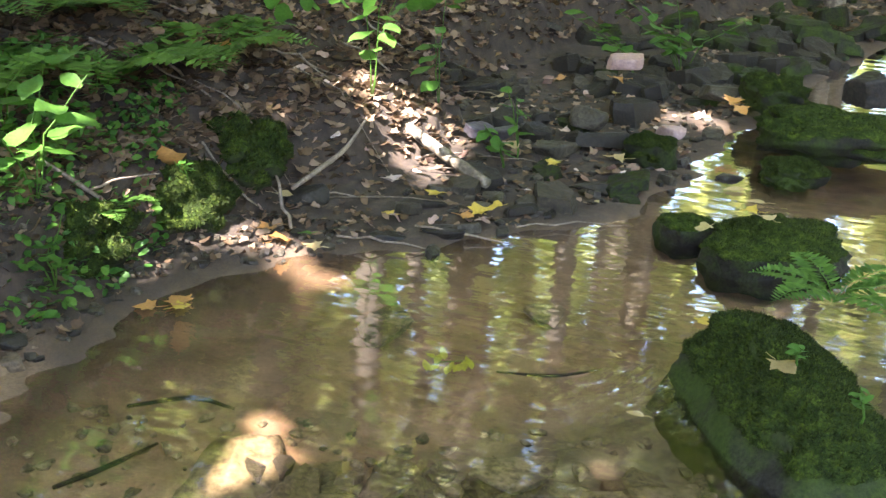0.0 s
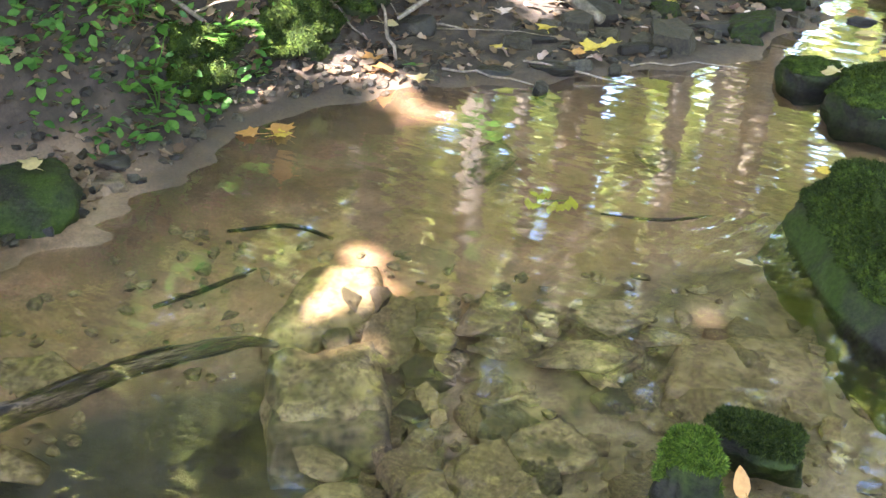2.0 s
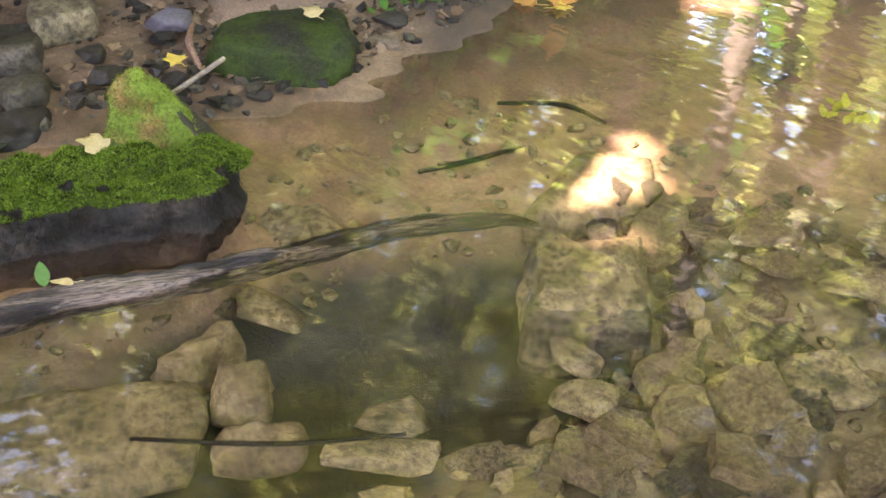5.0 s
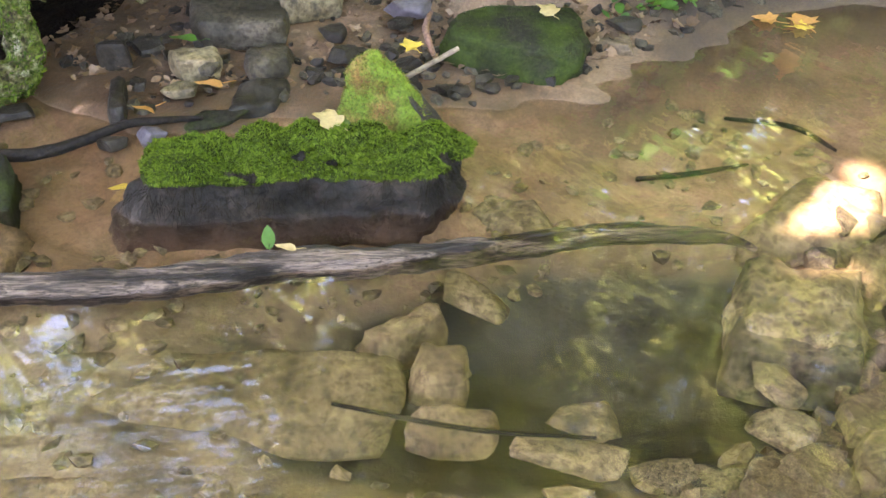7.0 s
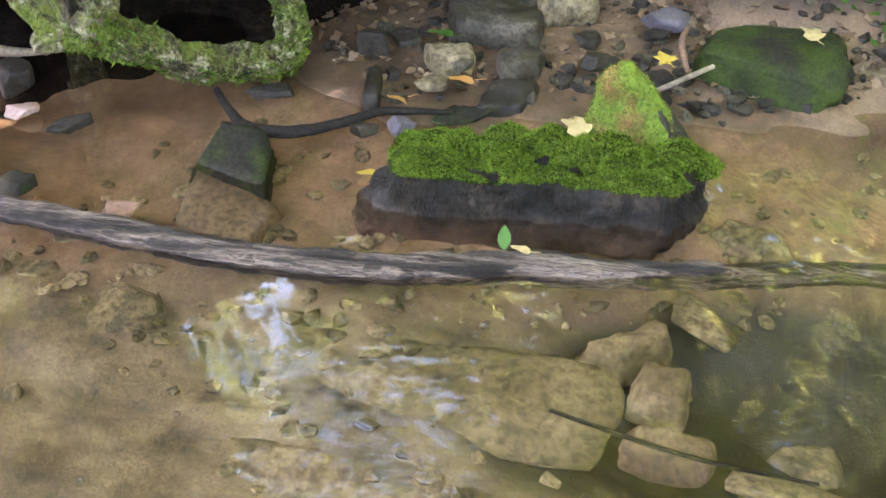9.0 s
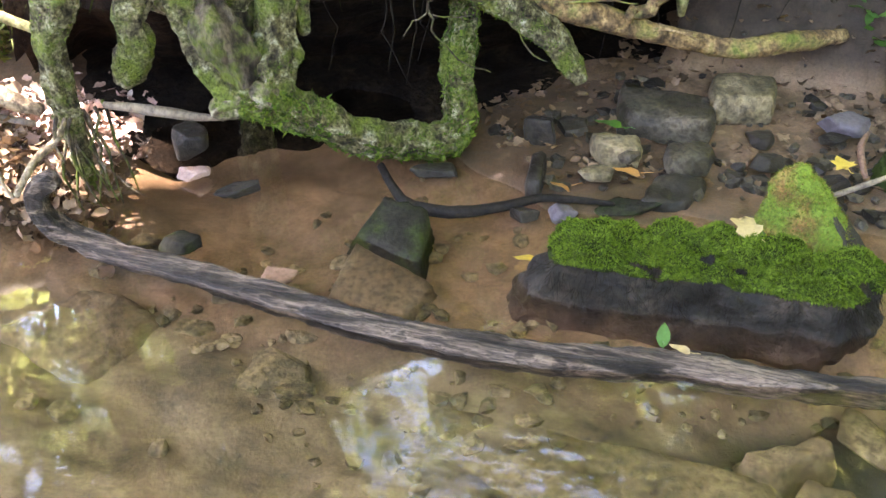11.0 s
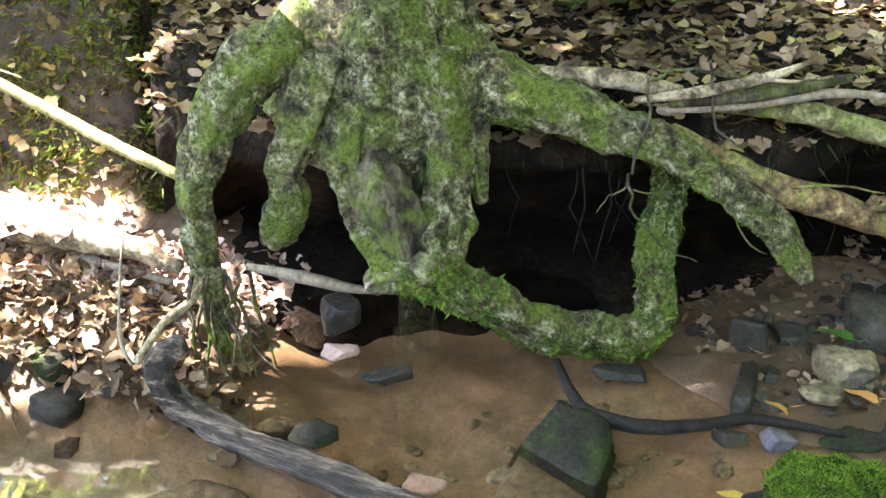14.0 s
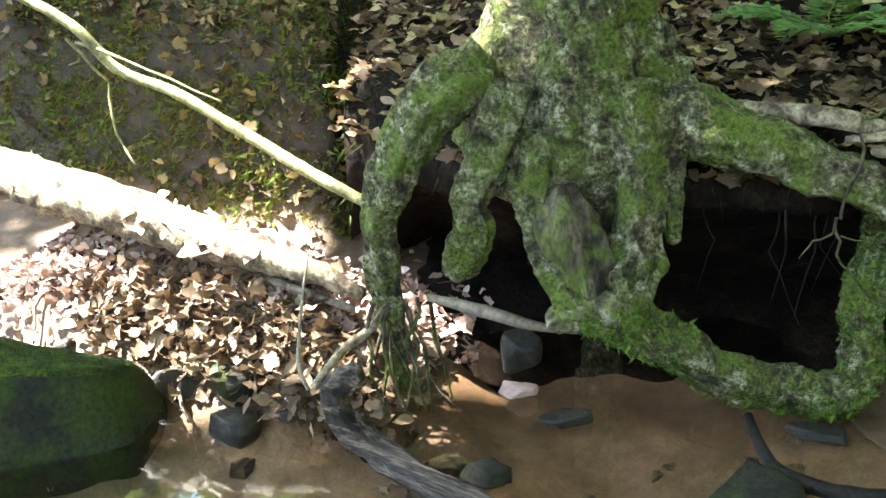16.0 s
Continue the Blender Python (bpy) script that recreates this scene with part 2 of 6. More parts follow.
M_SUNKD = surface("sunk_dark_slate", [(0.36, (0.03, 0.027, 0.016)), (0.5, (0.075, 0.064, 0.04)), (0.64, (0.15, 0.125, 0.08))], 10, 50, 0.35, (0.6, 0.9), 0.9, 0.016, spec=0.3)
M_PURPLE = surface("slate_purple", [(0.3, (0.06, 0.053, 0.06)), (0.6, (0.11, 0.098, 0.11))], 9, 80, 0.7, (0.5, 0.8), 0.4, 0.006, spec=0.25)
M_PINK = surface("pink_stone", [(0.3, (0.28, 0.18, 0.15)), (0.6, (0.42, 0.29, 0.25))], 9, 80, 0.7, (0.5, 0.8), 0.4, 0.006)
M_MOSSROCK = surface("mossy_rock", [(0.3, (0.03, 0.03, 0.022)), (0.5, (0.06, 0.058, 0.045)), (0.7, (0.11, 0.105, 0.08))], 7, 90, 0.45, (0.5, 0.9), 0.7, 0.01, moss=(*MOSS, 0.55))
M_MOSSDARK = surface("dark_mossy_rock", [(0.3, (0.009, 0.008, 0.006)), (0.6, (0.027, 0.025, 0.018))], 7, 90, 0.45, (0.65, 0.95), 0.7, 0.01, moss=((0.012, 0.02, 0.0035), (0.036, 0.056, 0.009), 0.5), spec=0.15)
M_MOSS = leafy("moss_tuft", [(0.0, (0.05, 0.085, 0.008)), (0.5, (0.115, 0.19, 0.016)), (1.0, (0.2, 0.29, 0.03))], 0.35, 0.7, 0.2)
M_MOSSD = leafy("dark_moss_tuft", [(0.0, (0.013, 0.021, 0.005)), (0.6, (0.032, 0.05, 0.009)), (1.0, (0.075, 0.10, 0.018))], 0.3, 0.8, 0.2)
M_MOSSO = leafy("rusty_moss_tuft", [(0.0, (0.15, 0.09, 0.03)), (0.35, (0.09, 0.13, 0.018)), (0.7, (0.15, 0.2, 0.03)), (1.0, (0.27, 0.22, 0.05))], 0.3, 0.7, 0.2)
M_MOSSB = leafy("root_moss_tuft", [(0.0, (0.03, 0.058, 0.008)), (0.6, (0.085, 0.15, 0.015)), (1.0, (0.19, 0.26, 0.038))], 0.3, 0.7, 0.2)
M_BARK = surface("mossy_bark", [(0.36, (0.028, 0.022, 0.013)), (0.46, (0.12, 0.105, 0.053)), (0.55, (0.26, 0.235, 0.125)), (0.66, (0.56, 0.53, 0.37))], 34, 120, 0.2, (0.75, 0.95), 1.0, 0.035, moss=((0.035, 0.055, 0.008), (0.2, 0.25, 0.042), 0.47), spec=0.2, patch_scale=0.36)
M_BARKDRY = surface("grey_bark", [(0.36, (0.05, 0.04, 0.027)), (0.5, (0.13, 0.105, 0.07)), (0.64, (0.27, 0.23, 0.16))], 14, 90, 0.5, (0.7, 0.95), 0.7, 0.008)
M_LOG = surface("weathered_log", [(0.37, (0.010, 0.007, 0.005)), (0.47, (0.05, 0.037, 0.027)), (0.6, (0.26, 0.2, 0.155))], 8, 45, 0.2, (0.45, 0.75), 1.0, 0.025, wet=0.02, spec=0.3, stretch=(0.3, 5.0, 5.0, 34))
M_TWIG = surface("twig_bark", [(0.3, (0.10, 0.075, 0.05)), (0.6, (0.26, 0.205, 0.145))], 20, 90, 0.5, (0.6, 0.9), 0.4, 0.004)
M_TWIGWET = surface("wet_black_twig", [(0.3, (0.006, 0.005, 0.004)), (0.6, (0.024, 0.02, 0.016))], 20, 90, 0.5, (0.6, 0.9), 1.0, 0.01, wet=0.02, spec=0.15)
M_GREENWOOD = surface("yellow_green_branch", [(0.36, (0.09, 0.085, 0.03)), (0.5, (0.22, 0.21, 0.08)), (0.64, (0.4, 0.37, 0.17))], 16, 90, 0.45, (0.6, 0.9), 0.5, 0.005, spec=0.3)
M_PEEL = surface("peeling_orange_bark", [(0.36, (0.05, 0.032, 0.016)), (0.48, (0.2, 0.13, 0.06)), (0.6, (0.42, 0.29, 0.14))], 20, 90, 0.35, (0.6, 0.9), 0.9, 0.012, moss=((0.03, 0.045, 0.008), (0.16, 0.19, 0.035), 0.42), spec=0.2, patch_scale=0.5)
M_MOSSWOOD = surface("mossy_branch", [(0.36, (0.05, 0.045, 0.018)), (0.5, (0.16, 0.15, 0.06)), (0.64, (0.36, 0.33, 0.17))], 20, 90, 0.4, (0.7, 0.95), 0.8, 0.01, moss=((0.03, 0.05, 0.008), (0.13, 0.17, 0.03), 0.42), spec=0.2, patch_scale=0.5)
M_PINKWOOD = surface("reddish_twig", [(0.3, (0.12, 0.06, 0.04)), (0.6, (0.26, 0.15, 0.1))], 20, 90, 0.5, (0.6, 0.9), 0.4, 0.004)
M_PALE = surface("peeled_wood", [(0.38, (0.07, 0.05, 0.03)), (0.48, (0.2, 0.155, 0.095)), (0.62, (0.42, 0.34, 0.22))], 22, 90, 0.35, (0.6, 0.9), 0.9, 0.008, spec=0.2)
M_LITTER = leafy("leaf_litter", [(0.0, (0.05, 0.032, 0.018)), (0.35, (0.12, 0.075, 0.04)), (0.7, (0.2, 0.13, 0.075)), (1.0, (0.30, 0.21, 0.14))], 0.15, 0.75, 0.3)
M_TANLEAF = leafy("tan_leaf_litter", [(0.0, (0.09, 0.06, 0.03)), (0.4, (0.2, 0.14, 0.06)), (0.75, (0.32, 0.25, 0.10)), (1.0, (0.42, 0.34, 0.17))], 0.2, 0.7, 0.3)
M_PINKLEAF = leafy("dry_pale_leaves", [(0.0, (0.2, 0.12, 0.09)), (0.4, (0.38, 0.26, 0.2)), (0.75, (0.52, 0.38, 0.31)), (1.0, (0.62, 0.5, 0.43))], 0.15, 0.7, 0.3)
M_YELLOW = leafy("yellow_leaf", [(0.0, (0.62, 0.42, 0.05)), (1.0, (0.72, 0.55, 0.12))], 0.35)
M_ORANGE = leafy("orange_leaf", [(0.0, (0.50, 0.22, 0.05)), (1.0, (0.62, 0.34, 0.12))], 0.3)
M_PALELEAF = leafy("pale_leaf", [(0.0, (0.42, 0.3, 0.11)), (1.0, (0.56, 0.45, 0.24))], 0.3)
M_GREEN = leafy("green_leaf", [(0.0, (0.04, 0.12, 0.018)), (0.6, (0.08, 0.2, 0.03)), (1.0, (0.14, 0.28, 0.045))], 0.45)
M_SPRIG = leafy("yellow_green_leaf", [(0.0, (0.34, 0.42, 0.04)), (1.0, (0.6, 0.62, 0.1))], 0.4)
M_CANOPY = leafy("canopy_leaf", [(0.0, (0.12, 0.18, 0.035)), (0.4, (0.33, 0.40, 0.09)), (1.0, (0.70, 0.70, 0.22))], 0.5)
M_MOSSBED = surface("moss_bed", [(0.36, (0.012, 0.02, 0.004)), (0.5, (0.03, 0.05, 0.008)), (0.64, (0.07, 0.10, 0.014))], 26, 160, 0.4, (0.85, 1.0), 0.8, 0.008, spec=0.1)
M_RUSTBED = surface("rusty_mossy_stone", [(0.36, (0.06, 0.035, 0.014)), (0.5, (0.2, 0.115, 0.035)), (0.64, (0.33, 0.22, 0.08))], 16, 120, 0.5, (0.7, 0.95), 0.8, 0.008, moss=((0.04, 0.07, 0.008), (0.17, 0.25, 0.03), 0.52), spec=0.2, patch_scale=0.7)
M_SLAB = surface("pale_silted_slab", [(0.34, (0.075, 0.06, 0.031)), (0.5, (0.14, 0.112, 0.06)), (0.66, (0.21, 0.168, 0.094))], 6, 45, 0.5, (0.7, 0.95), 0.9, 0.014, spec=0.2)
# dark earth; also the colour that puts the hollow's shade on its floor
M_SOIL_SHADE = surface("dark_earth_hollow_shade", [(0.36, (0.005, 0.0035, 0.0025)), (0.5, (0.013, 0.009, 0.006)), (0.64, (0.03, 0.021, 0.013))], 12, 70, 0.4, (0.9, 1.0), 1.0, 0.03, spec=0.1)
M_DEAD = surface("bare_dead_root", [(0.38, (0.014, 0.01, 0.007)), (0.48, (0.06, 0.046, 0.031)), (0.6, (0.15, 0.12, 0.085))], 16, 80, 0.3, (0.7, 0.95), 1.0, 0.025, moss=((0.035, 0.05, 0.009), (0.14, 0.17, 0.032), 0.47), stretch=(1, 1, 0.4), spec=0.2)
M_KNOB = surface("worn_pale_bark", [(0.36, (0.07, 0.055, 0.034)), (0.5, (0.2, 0.17, 0.11)), (0.62, (0.4, 0.36, 0.25))], 26, 90, 0.3, (0.7, 0.95), 1.0, 0.015, moss=((0.04, 0.06, 0.01), (0.16, 0.2, 0.04), 0.45), spec=0.2)
M_FRINGE = surface("dark_rootlets", [(0.3, (0.005, 0.0045, 0.003)), (0.6, (0.022, 0.018, 0.013))], 30, 90, 0.5, (0.85, 1.0), 0.2, 0.003, spec=0.1)
M_FERN = leafy("fern_green", [(0.0, (0.05, 0.12, 0.015)), (1.0, (0.12, 0.25, 0.04))], 0.45)


# ---- mesh tools ----
class Geo:
    """Collects vertices and faces for one mesh."""

    def __init__(self):
        self.v, self.f, self.n = [], [], 0

    def put(self, verts, faces):
        self.v.append(np.asarray(verts, float))
        self.f += [tuple(i + self.n for i in face) for face in faces]
        self.n += len(verts)
        return self

    def mesh(self, name, smooth=True):
        me = bpy.data.meshes.new(name)
        me.from_pydata(np.concatenate(self.v).tolist(), [], self.f)
        if smooth:
            me.polygons.foreach_set("use_smooth", [True] * len(me.polygons))
        me.update()
        return me


def part(name, geo, material, parent=None, label="", smooth=True):
    me = geo.mesh(name, smooth) if isinstance(geo, Geo) else geo
    if not me.materials:
        me.materials.append(material)
    ob = new(name, me)
    if parent:
        ob.parent = parent
    if label:
        ob["label"] = label
    return ob


def empty(name, label, category, group="", kind=""):
    return tagged(new(name), label, category, group, kind)


def vnoise(p, freq, seed=0):
    return np.array([noise.noise(Vector(q) * freq + Vector((seed * 7.3, seed * 3.1, seed * 1.7))) for q in p])


def spline(points, step):
    """Catmull-Rom through rows of x, y, z, radius."""
    p = np.asarray(points, float)
    p = np.vstack([2 * p[0] - p[1], p, 2 * p[-1] - p[-2]])
    out = []
    for i in range(1, len(p) - 2):
        n = max(2, int(np.linalg.norm(p[i + 1, :3] - p[i, :3]) / step))
        for k in range(n):
            t = k / n
            a, b, c, d = p[i - 1], p[i], p[i + 1], p[i + 2]
            out.append(0.5 * (2 * b + (c - a) * t + (2 * a - 5 * b + 4 * c - d) * t * t + (3 * b - a - 3 * c + d) * t**3))
    out.append(p[-2])
    return np.array(out)


def tube(geo, points, seg=12, step=0.03, rough=0.18, freq=14.0, seed=0, squash=1.0, caps=True, ridge=0.0):
    """A limb that follows the points (x, y, z, radius), with an uneven surface."""
    c = spline(points, step)
    if seg <= 6:      # thin twigs run straight from knot to knot, with small kinks
        p = np.asarray(points, float)
        t = np.arange(len(p))
        q = np.linspace(0, len(p) - 1, 3 * (len(p) - 1) + 1)
        c = np.stack([np.interp(q, t, p[:, k]) for k in range(4)], 1)
        kink = np.random.RandomState(len(points) * 13 + int(abs(p[0, 0]) * 1000) % 97)
        c[1:-1, :3] += kink.normal(0, 1.2, (len(c) - 2, 3)) * np.minimum(c[1:-1, 3:4], 0.006)
    ctr, rad = c[:, :3], np.maximum(c[:, 3], 0.0006)
    tan = np.gradient(ctr, axis=0)
    tan /= np.linalg.norm(tan, axis=1)[:, None] + 1e-9
    up = np.array([0.0, 0.0, 1.0]) if abs(tan[0, 2]) < 0.9 else np.array([1.0, 0.0, 0.0])
    rings = []
    for i in range(len(ctr)):
        side = np.cross(tan[i], up)
        side /= np.linalg.norm(side)
        up = np.cross(side, tan[i])
        a = np.linspace(0, 2 * np.pi, seg, endpoint=False)
        rings.append(ctr[i] + rad[i] * (np.cos(a)[:, None] * side + squash * np.sin(a)[:, None] * up))
    v = np.concatenate(rings)
    mid = np.repeat(ctr, seg, 0)
    if rough:
        k = 1 + rough * (vnoise(v, freq, seed) + 0.5 * vnoise(v, freq * 2.3, seed + 1) + (0.5 * vnoise(v, freq * 5, seed + 2) if seg > 16 else 0))
        v = mid + (v - mid) * k[:, None]
    if ridge:
        a = np.tile(np.linspace(0, 2 * np.pi, seg, endpoint=False), len(ctr))
        s = np.repeat(np.arange(len(ctr)) * step, seg)
        k = 1 + ridge * (np.sin(5 * a + 3 * np.sin(1.7 * s) + seed) + 0.7 * np.sin(9 * a - 4 * s + 2 * np.sin(5 * s)) + 0.5 * np.sin(2 * a + 2.3 * s))
        v = mid + (v - mid) * k[:, None]
    n = len(ctr)
    faces = [(i * seg + j, i * seg + (j + 1) % seg, (i + 1) * seg + (j + 1) % seg, (i + 1) * seg + j) for i in range(n - 1) for j in range(seg)]
    if caps:
        v = np.vstack([v, ctr[0] - tan[0] * rad[0] * 0.5, ctr[-1] + tan[-1] * rad[-1] * 0.5])
        faces += [((j + 1) % seg, j, n * seg) for j in range(seg)] + [((n - 1) * seg + j, (n - 1) * seg + (j + 1) % seg, n * seg + 1) for j in range(seg)]
    geo.put(v, faces)
    return v


_ball = {}


def ball(sub):
    if sub not in _ball:
        bm = bmesh.new()
        bmesh.ops.create_icosphere(bm, subdivisions=sub, radius=1.0)
        _ball[sub] = (np.array([v.co[:] for v in bm.verts]), [tuple(v.index for v in f.verts) for f in bm.faces])
        bm.free()
    return _ball[sub]


def stone_verts(size, seed, angular=0.95, sub=3, rough=0.05):
    """A boulder: a sphere cut by random planes, then roughened. size: half lengths."""
    v, faces = ball(sub)
    rng = np.random.RandomState(seed)
    n = rng.normal(size=(7, 3)) * (1, 1, 0.6)
    n /= np.linalg.norm(n, axis=1)[:, None]
    tip = rng.uniform(-0.18, 0.18, (2, 2))
    n = np.vstack([n, [*tip[0], 1], [*tip[1], -1]])
    h = np.r_[rng.uniform(0.5, 0.92, 7), 0.62, 0.62]
    cut = np.min(np.where(v @ n.T > 0.05, h / np.maximum(v @ n.T, 0.05), 9.0), axis=1)
    r = (1 - angular) + angular * np.minimum(cut, 1.4)
    p = v * r[:, None]
    p = p / np.abs(p).max(0) * np.asarray(size)
    s = float(np.mean(size))
    p = p + v * (s * rough * (vnoise(v, 2.2, seed % 50) + 0.5 * vnoise(v, 5.5, seed % 50 + 3)))[:, None]
    return p, faces


def block_verts(bottom, top, seed, sub=4, soft=0.2, rough=0.006, freq=9.0):
    """A stone with flat sides: four corners (x, y, z) below and four above, edges rounded and uneven."""
    v, faces = ball(sub)
    c = v / np.abs(v).max(1)[:, None]
    c = c * (1 - soft) + v * 1.25 * soft
    u, w, h = c[:, :1], c[:, 1:2], c[:, 2:]
    lo, hi = np.asarray(bottom, float), np.asarray(top, float)
    k = [(1 - u) * (1 - w) / 4, (1 + u) * (1 - w) / 4, (1 + u) * (1 + w) / 4, (1 - u) * (1 + w) / 4]
    p = sum(ki * (lo[i] * (1 - h) / 2 + hi[i] * (1 + h) / 2) for i, ki in enumerate(k))
    p = p + v * (rough * (vnoise(p, freq, seed % 50) + 0.6 * vnoise(p, freq * 2.7, seed % 50 + 3) + 0.3 * vnoise(p, freq * 7, seed % 50 + 5)))[:, None]
    return p, faces


def slab_verts(seed, thick=0.16):
    """A split slab: an uneven polygon with bevelled edges and a slightly broken top."""
    rng = np.random.RandomState(seed)
    n = rng.randint(5, 8)
    a = (np.arange(n) + rng.uniform(-0.32, 0.32, n)) * 2 * np.pi / n
    r = rng.uniform(0.72, 1.08, n)
    ring = np.stack([np.cos(a) * r, np.sin(a) * r * rng.uniform(0.55, 0.8)], 1)
    mids = (ring + np.roll(ring, -1, 0)) / 2 * rng.uniform(0.94, 1.04, (n, 1))
    ring = np.stack([ring, mids], 1).reshape(-1, 2)
    m = len(ring)
    tilt = rng.uniform(-0.12, 0.12, 2)
    levels = [(1.04, -thick), (1.0, thick * 0.45), (0.9, thick), (0.45, thick * rng.uniform(0.95, 1.15))]
    v = [np.c_[ring * k * rng.uniform(0.96, 1.04, (m, 1)), np.full(m, z) + (ring * k) @ tilt * (z > 0) + rng.normal(0, 0.018, m)] for k, z in levels]
    v = np.vstack(v + [[[0, 0, thick * 1.05]]])
    faces = [(i * m + j, i * m + (j + 1) % m, (i + 1) * m + (j + 1) % m, (i + 1) * m + j) for i in range(3) for j in range(m)]
    faces += [(3 * m + j, 3 * m + (j + 1) % m, 4 * m) for j in range(m)]
    return v, faces


def turn(p, rz=0, rx=0, ry=0):
    return p @ np.array(Euler((radians(rx), radians(ry), radians(rz))).to_matrix()).T


def block(name, bottom, top, seed, mat, label, category="stone", soft=0.2, rough=0.006, sub=4):
    p, faces = block_verts(bottom, top, seed, sub, soft, rough)
    return tagged(part(name, Geo().put(p, faces), mat), label, category)


def stone(name, at, size, rz=0, rx=0, ry=0, seed=1, mat=None, angular=0.96, sub=4, label="", category="stone", group="", parent=None, rough=0.05):
    p, faces = stone_verts(size, seed, angular, sub, rough)
    g = Geo().put(turn(p, rz, rx, ry) + np.asarray(at), faces)
    ob = part(name, g, mat or M_STONE, parent, smooth=True)
    if not parent:
        tagged(ob, label, category, group)
    return ob


def surface_normals(p, faces):
    f = np.array([q[:3] for q in faces])
    fn = np.cross(p[f[:, 1]] - p[f[:, 0]], p[f[:, 2]] - p[f[:, 0]])
    return f, fn


def tufts(geo, p, faces, count, length, rng, keep=None, lean=0.5, width=0.3, hang=0.0):
    """Little pointed blades standing on a mesh, spread by area; keep(point, normal) chooses where."""
    f, fn = surface_normals(p, faces)
    if len(faces[0]) == 4:
        f = np.vstack([f, np.array([(q[0], q[2], q[3]) for q in faces if len(q) == 4])])
        fn = np.cross(p[f[:, 1]] - p[f[:, 0]], p[f[:, 2]] - p[f[:, 0]])
    area = np.linalg.norm(fn, axis=1)
    idx = rng.choice(len(f), count, p=area / area.sum())
    a, b = rng.rand(count), rng.rand(count)
    sw = a + b > 1
    a[sw], b[sw] = 1 - a[sw], 1 - b[sw]
    q = p[f[idx, 0]] + a[:, None] * (p[f[idx, 1]] - p[f[idx, 0]]) + b[:, None] * (p[f[idx, 2]] - p[f[idx, 0]])
    n = fn[idx] / (area[idx][:, None] + 1e-12)
    if keep is not None:
        ok = keep(q, n)
        q, n = q[ok], n[ok]
    d = n + lean * rng.normal(size=q.shape) + np.array([0, 0, -hang])
    d /= np.linalg.norm(d, axis=1)[:, None]
    side = np.cross(d, rng.normal(size=q.shape))
    side /= np.linalg.norm(side, axis=1)[:, None] + 1e-9
    ln = length * rng.uniform(0.5, 1.3, len(q))[:, None]
    v = np.stack([q - n * 0.002 - side * ln * width, q - n * 0.002 + side * ln * width, q + d * ln], 1).reshape(-1, 3)
    geo.put(v, [(3 * i, 3 * i + 1, 3 * i + 2) for i in range(len(q))])
    return geo


def leaf_shape(kind="oval"):
    """A leaf of length 1 along +y: outline points and a fan of faces, folded a little along its rib."""
    if kind == "maple":
        r = [(0.0, 0.0), (0.14, 0.10), (0.42, 0.08), (0.34, 0.26), (0.55, 0.50), (0.30, 0.52), (0.22, 0.74), (0.0, 1.0)]
    elif kind == "tulip":
        r = [(0.0, 0.0), (0.25, 0.06), (0.42, 0.28), (0.30, 0.42), (0.40, 0.72), (0.22, 0.86), (0.0, 0.74)]
    else:
        r = [(0.0, 0.0), (0.16, 0.12), (0.27, 0.35), (0.26, 0.58), (0.15, 0.82), (0.0, 1.0)]
    return r


def leaf_geo(geo, at, length, rz, rx, ry, kind="oval", curl=0.2, fold=0.15, wide=1.0, rng=random):
    half = leaf_shape(kind)
    v, m = [], len(half)
    for x, y in half:
        v.append((0.0, y, 0.0))
    for sgn in (-1, 1):
        for x, y in half:
            v.append((sgn * x * wide, y, abs(x) * fold))
    p = np.array(v)
    p[:, 2] += curl * (p[:, 1] - 0.5) ** 2 + curl * 0.35 * np.sin(5 * p[:, 1] + 3 * p[:, 0])
    p[:, 1] -= 0.5
    faces = []
    for i in range(m - 1):
        faces.append((i, i + 1, m + i + 1, m + i))
        faces.append((i + 1, i, 2 * m + i, 2 * m + i + 1))
    geo.put(turn(p * length, rz, rx, ry) + np.asarray(at), faces)
    return geo


# ---- the ground: stream bed, beach, bank and hillside in one sheet ----
# far waterline from the lower end upstream: x, y, beach width, bank step
BANK = np.array([
    (-9.0, -3.5, 0.4, 0.5), (-4.6, -0.9, 0.5, 0.6), (-3.5, 0.1, 0.5, 0.6), (-3.0, 0.68, 0.45, 0.5), (-3.02, 1.1, 0.7, 0.4), (-2.98, 1.5, 0.8, 0.4), (-2.72, 1.74, 0.8, 0.4), (-2.35, 1.7, 0.8, 0.36),
    (-2.1, 1.64, 0.75, 0.34), (-1.92, 1.68, 0.72, 0.34), (-1.72, 1.88, 0.6, 0.34), (-1.48, 2.08, 0.52, 0.32), (-1.25, 2.2, 0.4, 0.3), (-1.13, 2.45, 0.2, 0.28), (-1.02, 2.75, 0.06, 0.27),
    (-0.92, 3.08, 0.06, 0.27), (-0.72, 3.25, 0.14, 0.3), (-0.38, 3.42, 0.34, 0.28), (-0.05, 3.52, 0.5, 0.2), (0.37, 3.7, 0.7, 0.18), (0.7, 3.9, 0.9, 0.2),
    (0.95, 4.2, 1.1, 0.22), (1.15, 4.65, 1.2, 0.25), (1.7, 5.5, 1.2, 0.3), (2.6, 6.7, 0.9, 0.3), (6.0, 10.0, 0.6, 0.3), (16.0, 19.0, 0.6, 0.3)])


